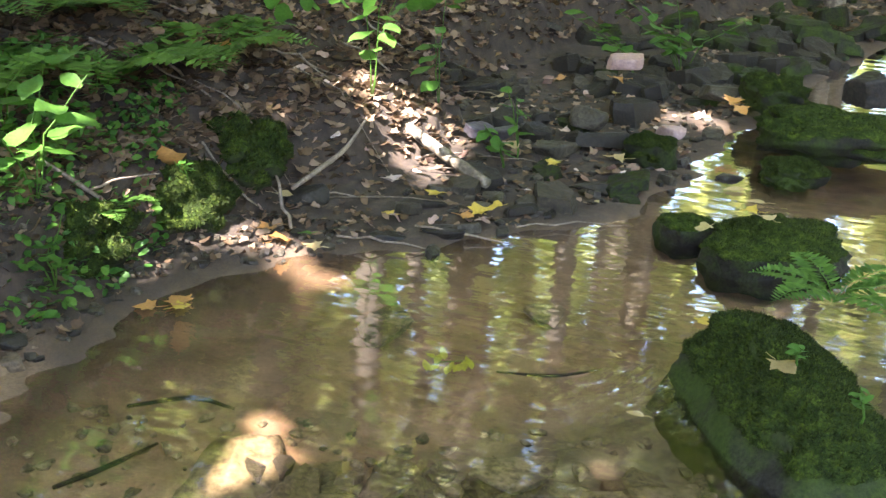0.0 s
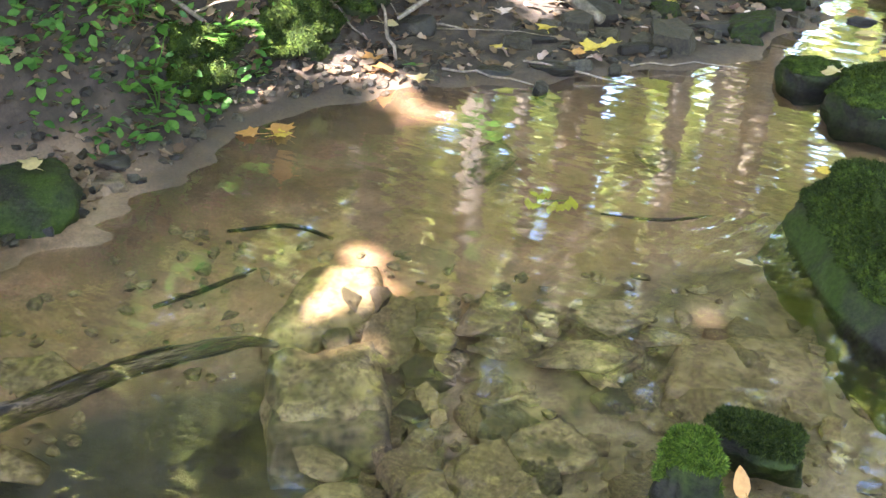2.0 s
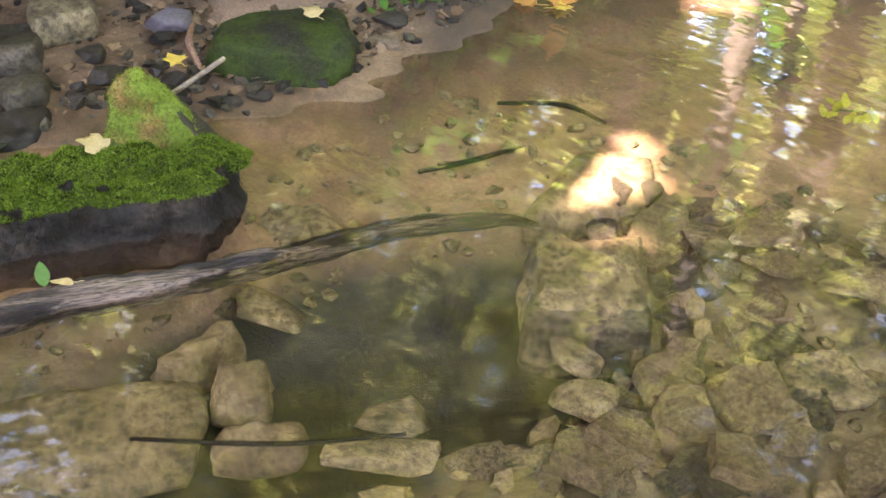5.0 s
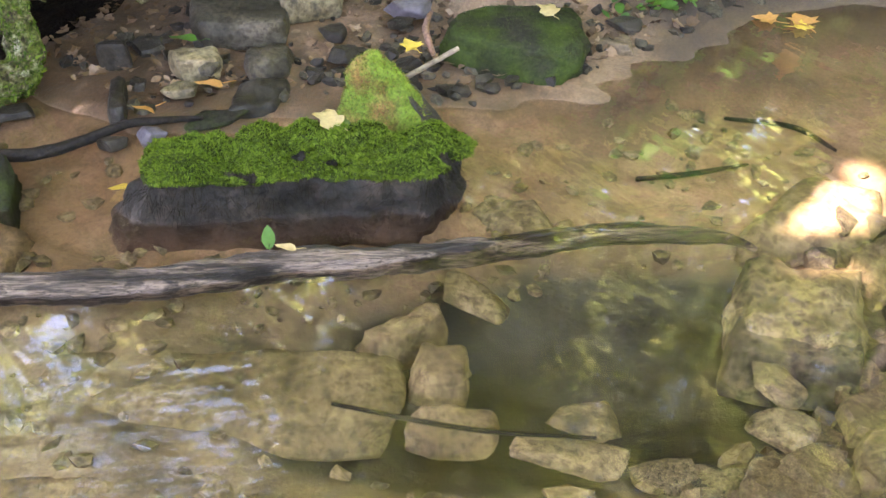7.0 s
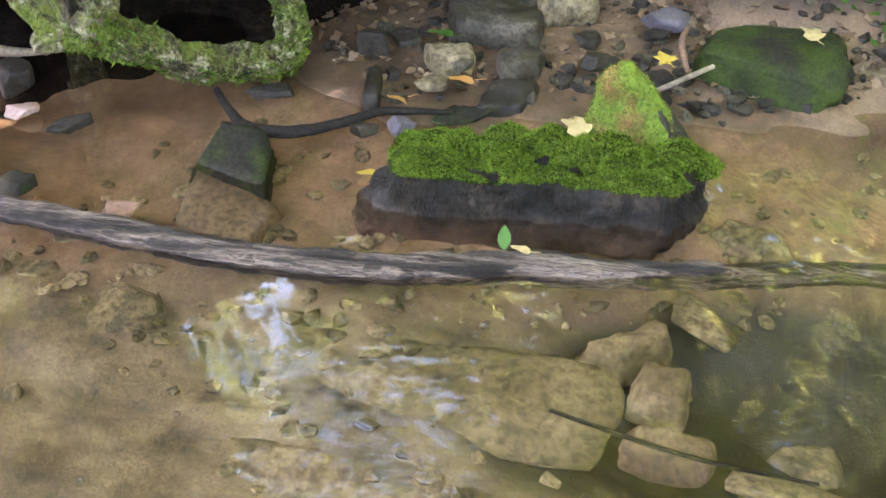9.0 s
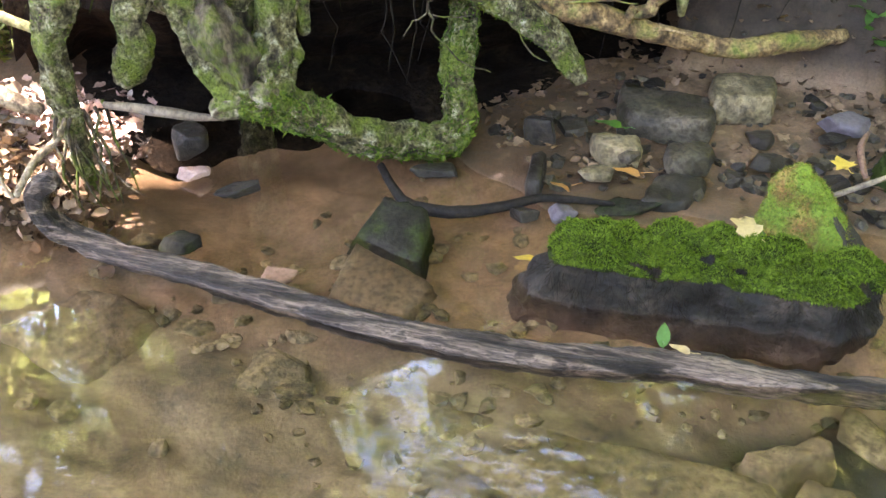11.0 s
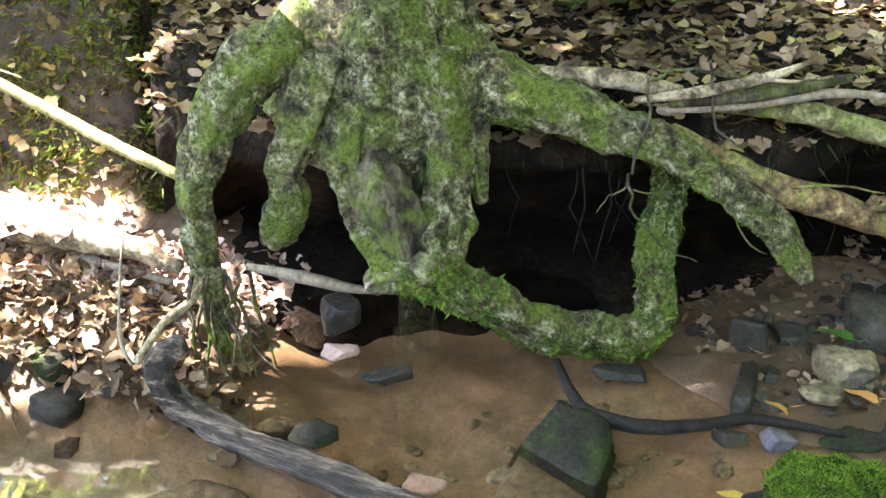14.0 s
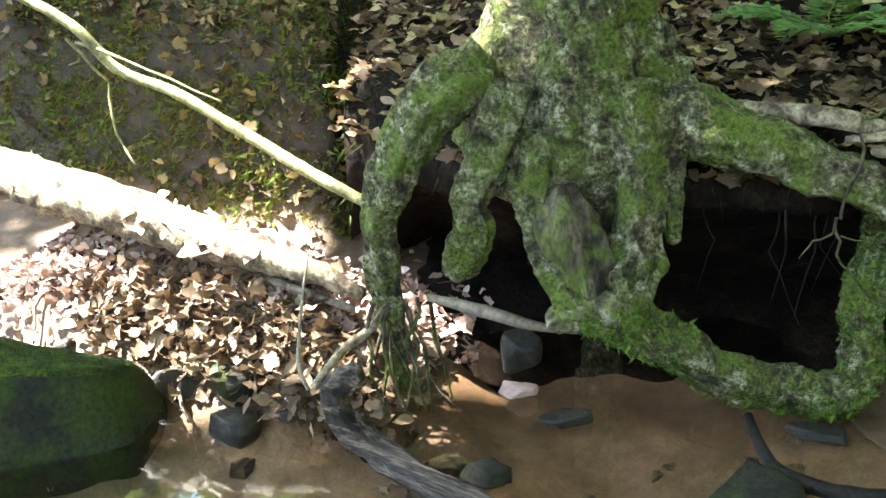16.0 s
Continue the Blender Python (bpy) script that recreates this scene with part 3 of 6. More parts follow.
def bank_field(x, y):
    """Signed distance past the far waterline, and the beach width and bank step there."""
    best = np.full(x.shape, 1e9)
    sd, bw, st = np.zeros(x.shape), np.zeros(x.shape), np.zeros(x.shape)
    for a, b in zip(BANK[:-1], BANK[1:]):
        ex, ey = b[0] - a[0], b[1] - a[1]
        t = np.clip(((x - a[0]) * ex + (y - a[1]) * ey) / (ex * ex + ey * ey), 0, 1)
        dx, dy = x - a[0] - t * ex, y - a[1] - t * ey
        d = np.hypot(dx, dy)
        near = d < best
        side = np.sign(ex * (y - a[1]) - ey * (x - a[0]))
        sd = np.where(near, d * side, sd)
        bw = np.where(near, a[2] + t * (b[2] - a[2]), bw)
        st = np.where(near, a[3] + t * (b[3] - a[3]), st)
        best = np.where(near, d, best)
    return sd, bw, st


def smooth01(t):
    t = np.clip(t, 0, 1)
    return t * t * (3 - 2 * t)


def wave(x, y, k, ph):
    return np.sin(k * (x * 0.83 + y * 0.55) + ph) * np.sin(k * (y * 0.91 - x * 0.4) + 1.7 * ph) + 0.5 * np.sin(2.1 * k * (x * 0.3 - y) + ph * 2.3)


def height(x, y):
    x, y = np.asarray(x, float), np.asarray(y, float)
    d, bw, st = bank_field(x, y)
    bumps = 0.010 * wave(x, y, 9, 0.4) + 0.006 * wave(x, y, 23, 1.9)
    over = np.maximum(d - bw, 0)
    bank = 0.012 + 0.06 * np.clip(d / np.maximum(bw, 0.05), 0, 1) + st * smooth01(over / 0.16)
    bank = bank + 0.42 * np.clip(over - 0.16, 0, 1.3) + 0.13 * np.maximum(over - 1.46, 0) + (0.035 * wave(x, y, 4, 2.2) + 0.022 * wave(x, y, 13, 1.2) + 0.010 * wave(x, y, 31, 0.7)) * smooth01(over / 0.2)
    deep = 0.055 + 0.05 * smooth01((-d - 0.3) / 0.8)
    pool = 0.18 * np.exp(-(np.abs((0.75 * (x + 0.75) + 0.66 * (y - 1.6)) / 0.5) ** 2.4 + np.abs((0.75 * (y - 1.6) - 0.66 * (x + 0.75)) / 0.29) ** 2.4))
    bed = -deep * smooth01(-d / 0.35) - pool - 0.0 + bumps
    z = np.where(d > 0, bank + bumps * 0.6, bed + 0.012 * smooth01(1 + d / 0.1))
    s, n = (x + 3.12) * 0.66 + (y - 0.42) * 0.75, -(x + 3.12) * 0.75 + (y - 0.42) * 0.66
    z = z + 0.23 * np.exp(-((s / 0.55) ** 4 + (n / 0.2) ** 2))                       # the leaf dam beside the tree
    near = np.maximum(0, (-y - 0.9) + 0.25 * wave(x, y, 1.3, 0.2)) + np.maximum(0, x - 2.6 - np.maximum(0, y - 2) * 0.9)
    return np.where((d < 0) & (near > 0), np.minimum(z + 0.5 * near, 6 + z), np.minimum(z, 14 + 0.02 * over))


def axis(lo, hi, fine, far, grow=1.25):
    core = list(np.arange(lo, hi + 1e-6, fine))
    step, a, b = fine, core[0], core[-1]
    left, right = [], []
    while b < far or a > -far:
        step *= grow
        a, b = a - step, b + step
        left.append(a), right.append(b)
    return np.array(left[::-1] + core + right)


gx, gy = axis(-3.9, 2.4, 0.03, 250), axis(-0.3, 6.2, 0.03, 250)
GX, GY = np.meshgrid(gx, gy)
GZ = height(GX, GY)
nx, ny = len(gx), len(gy)
ids = np.arange(nx * ny).reshape(ny, nx)
quads = np.stack([ids[:-1, :-1], ids[:-1, 1:], ids[1:, 1:], ids[1:, :-1]], -1).reshape(-1, 4)
g = Geo().put(np.stack([GX, GY, GZ], -1).reshape(-1, 3), quads.tolist())
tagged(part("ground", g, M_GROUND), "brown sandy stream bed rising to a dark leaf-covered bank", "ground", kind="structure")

wx, wy = np.linspace(-14, 16, 40), np.linspace(-6, 19, 40)
WX, WY = np.meshgrid(wx, wy)
ids = np.arange(1600).reshape(40, 40)
quads = np.stack([ids[:-1, :-1], ids[:-1, 1:], ids[1:, 1:], ids[1:, :-1]], -1).reshape(-1, 4)
g = Geo().put(np.stack([WX, WY, 0 * WX], -1).reshape(-1, 3), quads.tolist())
tagged(part("water", g, M_WATER), "shallow clear brown stream water with light ripples", "water", kind="structure")


def on(x, y, up=0.0):
    return (x, y, float(height(x, y)) + up)


# ---- the tree on the bank, with its washed-out roots ----
TREE_AT, TREE_TURN = (-2.5, 1.12, 0.0), 64.0
TREE_M = pose(*TREE_AT, 0, 0, TREE_TURN)


def local(points):
    """Rows of along the bank, towards the stream, up, radius -> world."""
    return [(*(TREE_M @ Vector((u, -w, z))), r) for u, w, z, r in points]


tree = empty("tree", "mossy grey tree trunk on spreading washed-out roots", "tree")
g = Geo()
trunk_v = tube(g, local([(-0.02, -0.06, 0.44, 0.126), (-0.015, -0.08, 0.518, 0.189), (-0.013, -0.1, 0.595, 0.212), (-0.014, -0.12, 0.671, 0.197), (-0.016, -0.13, 0.737, 0.177), (-0.014, -0.13, 0.803, 0.161), (-0.012, -0.13, 0.89, 0.151), (-0.01, -0.14, 1.5, 0.135), (0.05, -0.2, 3.0, 0.12), (0.02, -0.3, 7.0, 0.08)]), 56, 0.015, 0.17, 10, 3, 1.0, True, 0.07)
part("trunk", g, M_BARK, tree)
ROOTS = {
    "far_left": [(-0.177, 0, 0.714, 0.06), (-0.261, 0.03, 0.679, 0.056), (-0.315, 0.05, 0.609, 0.048), (-0.353, 0.06, 0.524, 0.046), (-0.384, 0.06, 0.444, 0.038), (-0.386, 0.05, 0.345, 0.035), (-0.384, 0.03, 0.25, 0.033), (-0.38, 0.01, 0.163, 0.026), (-0.37, -0.02, -0.06, 0.024)],
    "left": [(-0.124, 0.02, 0.685, 0.054), (-0.151, 0.06, 0.614, 0.049), (-0.18, 0.07, 0.546, 0.043), (-0.207, 0.075, 0.48, 0.035), (-0.198, 0.07, 0.421, 0.037), (-0.225, 0.06, 0.358, 0.037), (-0.245, 0.05, 0.32, 0.025)],
    "middle": [(-0.073, 0.04, 0.601, 0.054), (-0.08, 0.07, 0.533, 0.047), (-0.074, 0.08, 0.479, 0.039), (-0.058, 0.085, 0.412, 0.036), (-0.033, 0.095, 0.345, 0.039), (0.012, 0.11, 0.284, 0.046)],
    "dead": [(-0.037, 0.08, 0.513, 0.032), (-0.017, 0.1, 0.451, 0.054), (0.006, 0.11, 0.391, 0.056), (0.034, 0.11, 0.326, 0.046)],
    "right": [(0.094, 0.02, 0.68, 0.062), (0.117, 0.05, 0.601, 0.049), (0.117, 0.06, 0.514, 0.041), (0.116, 0.07, 0.426, 0.045), (0.108, 0.09, 0.363, 0.055), (0.089, 0.11, 0.301, 0.057)],
    "spur": [(0.153, 0.02, 0.58, 0.048), (0.169, 0.03, 0.492, 0.031), (0.177, 0.04, 0.431, 0.021), (0.184, 0.04, 0.392, 0.014)],
    "inner": [(0.024, 0.0, 0.61, 0.055), (0.035, 0.01, 0.534, 0.048), (0.049, 0.01, 0.464, 0.038), (0.059, 0.0, 0.394, 0.027)],
    "arch": [(0.012, 0.12, 0.283, 0.046), (0.083, 0.12, 0.272, 0.057), (0.149, 0.11, 0.224, 0.053), (0.217, 0.1, 0.183, 0.047), (0.299, 0.085, 0.138, 0.044), (0.394, 0.065, 0.097, 0.043), (0.492, 0.045, 0.078, 0.046), (0.543, 0.03, 0.088, 0.05), (0.558, 0.01, 0.157, 0.042), (0.555, -0.01, 0.224, 0.038), (0.568, -0.04, 0.281, 0.038), (0.59, -0.08, 0.35, 0.037), (0.6, -0.11, 0.43, 0.035), (0.6, -0.14, 0.52, 0.034)],
    "knob": [(-0.043, 0.11, 0.243, 0.022), (-0.025, 0.115, 0.26, 0.031), (0.023, 0.12, 0.285, 0.042), (0.066, 0.125, 0.284, 0.042)],
    "boss": [(0.039, 0.14, 0.31, 0.024), (0.069, 0.145, 0.293, 0.037), (0.093, 0.145, 0.275, 0.024)],
    "long": [(0.145, -0.04, 0.631, 0.087), (0.236, 0.0, 0.606, 0.068), (0.325, 0.03, 0.579, 0.055), (0.4, 0.04, 0.553, 0.051), (0.475, 0.05, 0.529, 0.046), (0.551, 0.06, 0.494, 0.042), (0.641, 0.065, 0.442, 0.04), (0.722, 0.07, 0.378, 0.037), (0.782, 0.08, 0.316, 0.035), (0.831, 0.085, 0.25, 0.027), (0.848, 0.09, 0.217, 0.018)],
    "back_mid": [(0.05, -0.1, 0.6, 0.09), (0.05, -0.2, 0.42, 0.06), (0.05, -0.35, 0.2, 0.05), (0.05, -0.42, -0.05, 0.04)],
}
for k, (key, pts) in enumerate(ROOTS.items()):
    g = Geo()
    tube(g, local(pts), 36, 0.01, 0.3, 13, 5 + k, 1.0, True, 0.09)
    part("root", g, {"dead": M_DEAD, "inner": M_DEAD, "knob": M_KNOB, "boss": M_KNOB}.get(key, M_BARK), tree)

# ---- the sunken log ----
log = empty("log", "long weathered grey log lying half sunk in the stream", "log")
g = Geo()
tube(g, [(-2.505, 0.66, 0.175, 0.022), (-2.53, 0.615, 0.13, 0.03), (-2.51, 0.63, 0.06, 0.032), (-2.46, 0.68, 0.02, 0.033), (-2.38, 0.72, 0.008, 0.034), (-2.2, 0.82, 0.004, 0.034), (-1.98, 0.93, 0.002, 0.037), (-1.75, 1.04, 0.0, 0.036), (-1.5, 1.22, -0.002, 0.036),
         (-1.32, 1.4, -0.004, 0.035), (-1.15, 1.535, -0.014, 0.031), (-0.99, 1.7, -0.026, 0.029), (-0.82, 1.875, -0.03, 0.026), (-0.68, 1.965, -0.034, 0.022), (-0.6, 2.02, -0.045, 0.016), (-0.54, 2.05, -0.07, 0.008)], 36, 0.012, 0.22, 12, 2, 0.9, True, 0.08)
part("trunk", g, M_LOG, log)


# ---- the undercut turf that the tree holds over the hollow ----
su, sw = np.linspace(-0.55, 1.95, 90), np.linspace(0.0, 2.3, 60)
SU, SW = np.meshgrid(su, sw)
ends = smooth01((SU + 0.55) / 0.15) * smooth01((1.95 - SU) / 0.5)
edge = 0.03 + 0.05 * np.sin(5.1 * SU + 0.6) + 0.03 * np.sin(13 * SU + 1.0) + 0.12 * (1 - ends) + 0.06 * smooth01((0.3 - SU) / 0.5) + 0.22 * smooth01((-0.1 - SU) / 0.3)
PW = -(edge + SW)
rag = wave(SU, PW, 11, 0.3) * 0.012 + wave(SU, PW, 29, 1.1) * 0.006
top = 0.50 + 0.10 * (1 - np.exp(-SW / 0.12)) + 0.2 * SW - 0.10 * smooth01((SU - 1.0) / 0.9) + rag
low = 0.43 - 0.05 * np.exp(-SW / 0.1) * np.sin(17 * SU) * 0.4 - 0.22 * (1 - ends) - 0.10 * smooth01((SU - 1.0) / 0.9) + rag * 1.5 - 0.8 * np.maximum(SW - 0.1, 0)
def slab_world(z):
    c, s = math.cos(radians(TREE_TURN)), math.sin(radians(TREE_TURN))
    return np.stack([TREE_AT[0] + SU * c - PW * -s, TREE_AT[1] + SU * s - PW * c, z], -1).reshape(-1, 3)
nt_, nu_ = SU.shape
ids = np.arange(nt_ * nu_).reshape(nt_, nu_)
q = np.stack([ids[:-1, :-1], ids[:-1, 1:], ids[1:, 1:], ids[1:, :-1]], -1).reshape(-1, 4)
m_ = nt_ * nu_
rim = [(int(ids[0, i]), int(ids[0, i]) + m_, int(ids[0, i + 1]) + m_, int(ids[0, i + 1])) for i in range(nu_ - 1)]
rim += [(int(ids[i, 0]), int(ids[i + 1, 0]), int(ids[i + 1, 0]) + m_, int(ids[i, 0]) + m_) for i in range(nt_ - 1)]
rim += [(int(ids[i, -1]), int(ids[i, -1]) + m_, int(ids[i + 1, -1]) + m_, int(ids[i + 1, -1])) for i in range(nt_ - 1)]
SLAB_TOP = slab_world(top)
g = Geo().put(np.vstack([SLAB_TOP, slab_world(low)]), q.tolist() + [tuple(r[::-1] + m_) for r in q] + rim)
tagged(part("bank_overhang", g, M_SOIL_SHADE), "undercut earth bank with roots over a dark hollow", "bank", kind="structure")

# dark sheet on the bed of the hollow that paints in its shade
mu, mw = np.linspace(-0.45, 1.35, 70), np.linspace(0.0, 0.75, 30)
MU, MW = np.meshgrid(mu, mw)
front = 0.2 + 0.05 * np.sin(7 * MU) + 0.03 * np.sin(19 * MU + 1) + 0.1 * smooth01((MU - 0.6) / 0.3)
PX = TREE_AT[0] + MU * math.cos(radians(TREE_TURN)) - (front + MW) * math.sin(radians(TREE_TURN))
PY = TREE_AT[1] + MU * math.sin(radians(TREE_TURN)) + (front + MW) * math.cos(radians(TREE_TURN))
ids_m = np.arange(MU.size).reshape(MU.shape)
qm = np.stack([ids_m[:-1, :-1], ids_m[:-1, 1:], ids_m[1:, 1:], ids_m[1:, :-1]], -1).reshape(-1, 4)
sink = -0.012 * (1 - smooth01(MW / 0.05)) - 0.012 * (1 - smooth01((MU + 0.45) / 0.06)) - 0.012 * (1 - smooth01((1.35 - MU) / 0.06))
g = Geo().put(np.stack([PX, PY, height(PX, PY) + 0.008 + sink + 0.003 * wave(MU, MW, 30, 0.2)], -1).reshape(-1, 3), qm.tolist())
tagged(part("mud", g, M_SOIL_SHADE), "dark sheet on the hollow floor standing in for its shade", "mud", kind="structure")


# ---- rocks ----
def mossy_rock(name, at, size, rz, seed, rock_mat, moss_mat, label, category="rock", rx=0, ry=0, up=0.25, thick=0.02, blades=3000, blade=0.012, boxy=0.75, angular=0.45, low=-9.0, sub=4, hair=0, hair_side=None, taper=0.0, rough=0.06, base=None, bed=None):
    """A rock with a moss cushion where it faces up and lies above low; base: ready vertices and faces."""
    p, faces = stone_verts((1, 1, 1), seed, angular, sub, rough)
    p = np.sign(p) * np.abs(p) ** boxy
    p[:, :2] *= (1 - taper * np.clip(p[:, 2:], -0.3, 1))
    p = turn(p * np.asarray(size), rz, rx, ry) + np.asarray(at)
    if base:
        p, faces = base
    thing = empty(name, label, category)
    thing.location = at
    rock = part("rock", Geo().put(p, faces), rock_mat, thing)
    rock.matrix_parent_inverse = Matrix.Translation(at).inverted()
    f, fn = surface_normals(p, faces)
    vn = np.zeros_like(p)
    for k in range(3):
        np.add.at(vn, f[:, k], fn)
    vn /= np.linalg.norm(vn, axis=1)[:, None] + 1e-12
    ctr = np.asarray(at)
    lump = 1.5 * vnoise(p, 22, seed % 40) + 1.2 * vnoise(p, 50, seed % 40 + 2)
    mask = smooth01((vn[:, 2] + 0.25 * vnoise(p, 12, seed % 30) - up) / 0.3) * smooth01((p[:, 2] + 0.022 * vnoise(p, 17, seed % 30 + 4) - low) / 0.02)
    q = p + vn * (mask * thick * (0.75 + 0.6 * lump) - (1 - mask) * 0.01)[:, None]
    cap, bl = Geo().put(q, faces), Geo()
    rng = np.random.RandomState(seed)
    face_mask = mask[f].mean(1)
    fsel = [t for t, m in zip(faces, face_mask) if m > 0.35]
    if fsel and blades:
        tufts(bl, q, fsel, blades, blade, rng, None, 0.8, 0.22)
    moss = part("moss", cap, bed or M_MOSSBED, thing, smooth=True)
    moss.matrix_parent_inverse = Matrix.Translation(at).inverted()
    if bl.n:
        blade_ob = tagged(part("moss_tuft", bl, moss_mat, thing, smooth=False), kind="stuff")
        blade_ob.matrix_parent_inverse = Matrix.Translation(at).inverted()
    if hair:
        d = np.asarray(hair_side)
        hg = Geo()
        sel = [t for t, m in zip(faces, (vn[f] @ d).mean(1)) if m > 0.3]
        tufts(hg, p, sel, hair, 0.05, rng, lambda a, n: (a[:, 2] < at[2] + 0.85 * size[2]) & (a[:, 2] > 0.03) & (np.array([noise.noise(Vector(q) * 9) for q in a]) > 0.0), 0.75, 0.014, 1.5)
        strands = tagged(part("root_fringe", hg, M_FRINGE, thing, "wet black hanging rootlets"), kind="stuff")
        strands.matrix_parent_inverse = Matrix.Translation(at).inverted()
    return thing


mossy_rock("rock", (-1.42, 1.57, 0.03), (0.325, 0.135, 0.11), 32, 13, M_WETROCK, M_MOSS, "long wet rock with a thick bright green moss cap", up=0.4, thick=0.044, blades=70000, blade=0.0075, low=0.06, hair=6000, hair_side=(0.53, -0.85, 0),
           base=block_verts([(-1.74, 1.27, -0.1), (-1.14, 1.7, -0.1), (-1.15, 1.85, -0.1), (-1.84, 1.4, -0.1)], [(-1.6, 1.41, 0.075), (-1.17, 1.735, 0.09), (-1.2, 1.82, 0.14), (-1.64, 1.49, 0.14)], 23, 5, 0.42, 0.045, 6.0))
mossy_rock("rock", (-1.4, 1.93, 0.02), (0.1, 0.1, 0.15), 20, 14, M_MOSSROCK, M_MOSSO, "pointed rock with rusty and green moss", up=-0.3, thick=0.008, blades=7000, blade=0.007, low=0.02, bed=M_RUSTBED,
           base=block_verts([(-1.54, 1.82, -0.08), (-1.25, 1.88, -0.08), (-1.22, 2.0, -0.08), (-1.52, 2.0, -0.08)], [(-1.475, 1.905, 0.19), (-1.415, 1.915, 0.18), (-1.4, 1.95, 0.18), (-1.47, 1.95, 0.19)], 14, 4, 0.25, 0.014, 11.0))
block("stone", [(-1.31, 1.9, -0.08), (-1.19, 1.93, -0.08), (-1.2, 2.02, -0.08), (-1.32, 2.05, -0.08)], [(-1.42, 1.93, 0.14), (-1.36, 1.93, 0.13), (-1.36, 1.98, 0.12), (-1.42, 1.98, 0.13)], 15, M_WET, "dark slanting wet slab beside the pointed rock", soft=0.1)
mossy_rock("boulder", (0.92, 2.42, 0.03), (0.5, 0.5, 0.22), 40, 11, M_MOSSDARK, M_MOSSD, "large dark boulder covered with moss in the stream", "boulder", up=0.3, thick=0.012, blades=30000, blade=0.009, low=0.05,
           base=block_verts([(0.78, 1.9, -0.12), (1.3, 1.95, -0.12), (1.15, 2.9, -0.12), (0.56, 2.68, -0.12)], [(0.92, 2.16, 0.18), (1.14, 2.2, 0.07), (1.0, 2.74, 0.12), (0.8, 2.68, 0.23)], 11, 5, 0.3, 0.03, 4.0))
mossy_rock("boulder", (1.16, 3.47, 0.0), (0.29, 0.21, 0.1), 8, 12, M_MOSSDARK, M_MOSSD, "low dark mossy boulder with yellow leaves on it", "boulder", up=0.35, thick=0.01, blades=14000, blade=0.008, boxy=0.85, low=0.02, rough=0.2)
mossy_rock("rock", (0.9, 3.62, 0.0), (0.12, 0.1, 0.075), 20, 112, M_MOSSDARK, M_MOSSD, "small dark stone beside the low boulder", "rock", up=0.45, thick=0.006, blades=4000, blade=0.006, boxy=0.85, low=0.03, rough=0.15)
mossy_rock("boulder", (-2.88, 0.0, 0.0), (0.27, 0.22, 0.22), 82, 37, M_MOSSDARK, M_MOSSD, "large dark flat-sided boulder with thin moss", "boulder", up=0.6, thick=0.004, blades=5000, blade=0.006, low=0.05,
           base=block_verts([(-2.7, -0.42, -0.12), (-2.67, 0.24, -0.12), (-2.9, 0.34, -0.12), (-3.1, -0.35, -0.12)], [(-2.74, -0.4, 0.24), (-2.72, 0.19, 0.16), (-2.86, 0.29, 0.1), (-3.05, -0.33, 0.27)], 37, 4, 0.14, 0.012, 6.0))
mossy_rock("rock", (-0.86, 3.5, 0.12), (0.19, 0.15, 0.16), 0, 38, M_MOSSDARK, M_MOSSD, "rounded mound of dark moss at the bank", "rock", up=-0.3, thick=0.025, blades=20000, blade=0.012, boxy=1.1, angular=0.12, rough=0.4)
mossy_rock("rock", (-0.69, 3.75, 0.22), (0.17, 0.14, 0.14), 0, 39, M_MOSSDARK, M_MOSSD, "dark moss mound under the bank edge", "rock", up=-0.2, thick=0.02, blades=14000, blade=0.012, boxy=1.1, angular=0.12, rough=0.4)
mossy_rock("rock", (-1.13, 3.12, 0.12), (0.2, 0.14, 0.14), 20, 40, M_MOSSDARK, M_MOSSD, "moss-grown hump of the bank", "rock", up=-0.2, thick=0.02, blades=14000, blade=0.012, boxy=1.1, angular=0.12, rough=0.4)

# beach
block("stone", [(-2.006, 1.956, 0.03), (-1.821, 2.092, 0.03), (-1.923, 2.228, 0.03), (-2.163, 2.088, 0.03)], [(-2.004, 1.964, 0.11), (-1.83, 2.092, 0.11), (-1.926, 2.22, 0.11), (-2.153, 2.088, 0.11)], 21, M_STONE, "dark olive flat block of stone on the sand", soft=0.34, rough=0.014)
block("stone", [(-1.895, 2.157, 0.04), (-1.793, 2.291, 0.04), (-1.873, 2.412, 0.04), (-1.996, 2.284, 0.04)], [(-1.895, 2.164, 0.13), (-1.798, 2.291, 0.13), (-1.874, 2.405, 0.13), (-1.99, 2.284, 0.13)], 22, M_SUNK, "tan block of stone on the beach", soft=0.34, rough=0.014)
stone("stone", (-1.62, 2.36, 0.09), (0.076, 0.055, 0.025), 31, -1, 0, 23, M_PURPLE, label="smooth purple-grey flat stone on sand", category="stone")
block("stone", [(-1.937, 1.815, 0.02), (-1.877, 1.89, 0.02), (-1.929, 1.953, 0.02), (-2.027, 1.854, 0.02)], [(-1.937, 1.819, 0.08), (-1.881, 1.889, 0.08), (-1.93, 1.949, 0.08), (-2.022, 1.855, 0.08)], 24, M_SUNK, "brown stone with a green leaf on it", soft=0.34, rough=0.014)
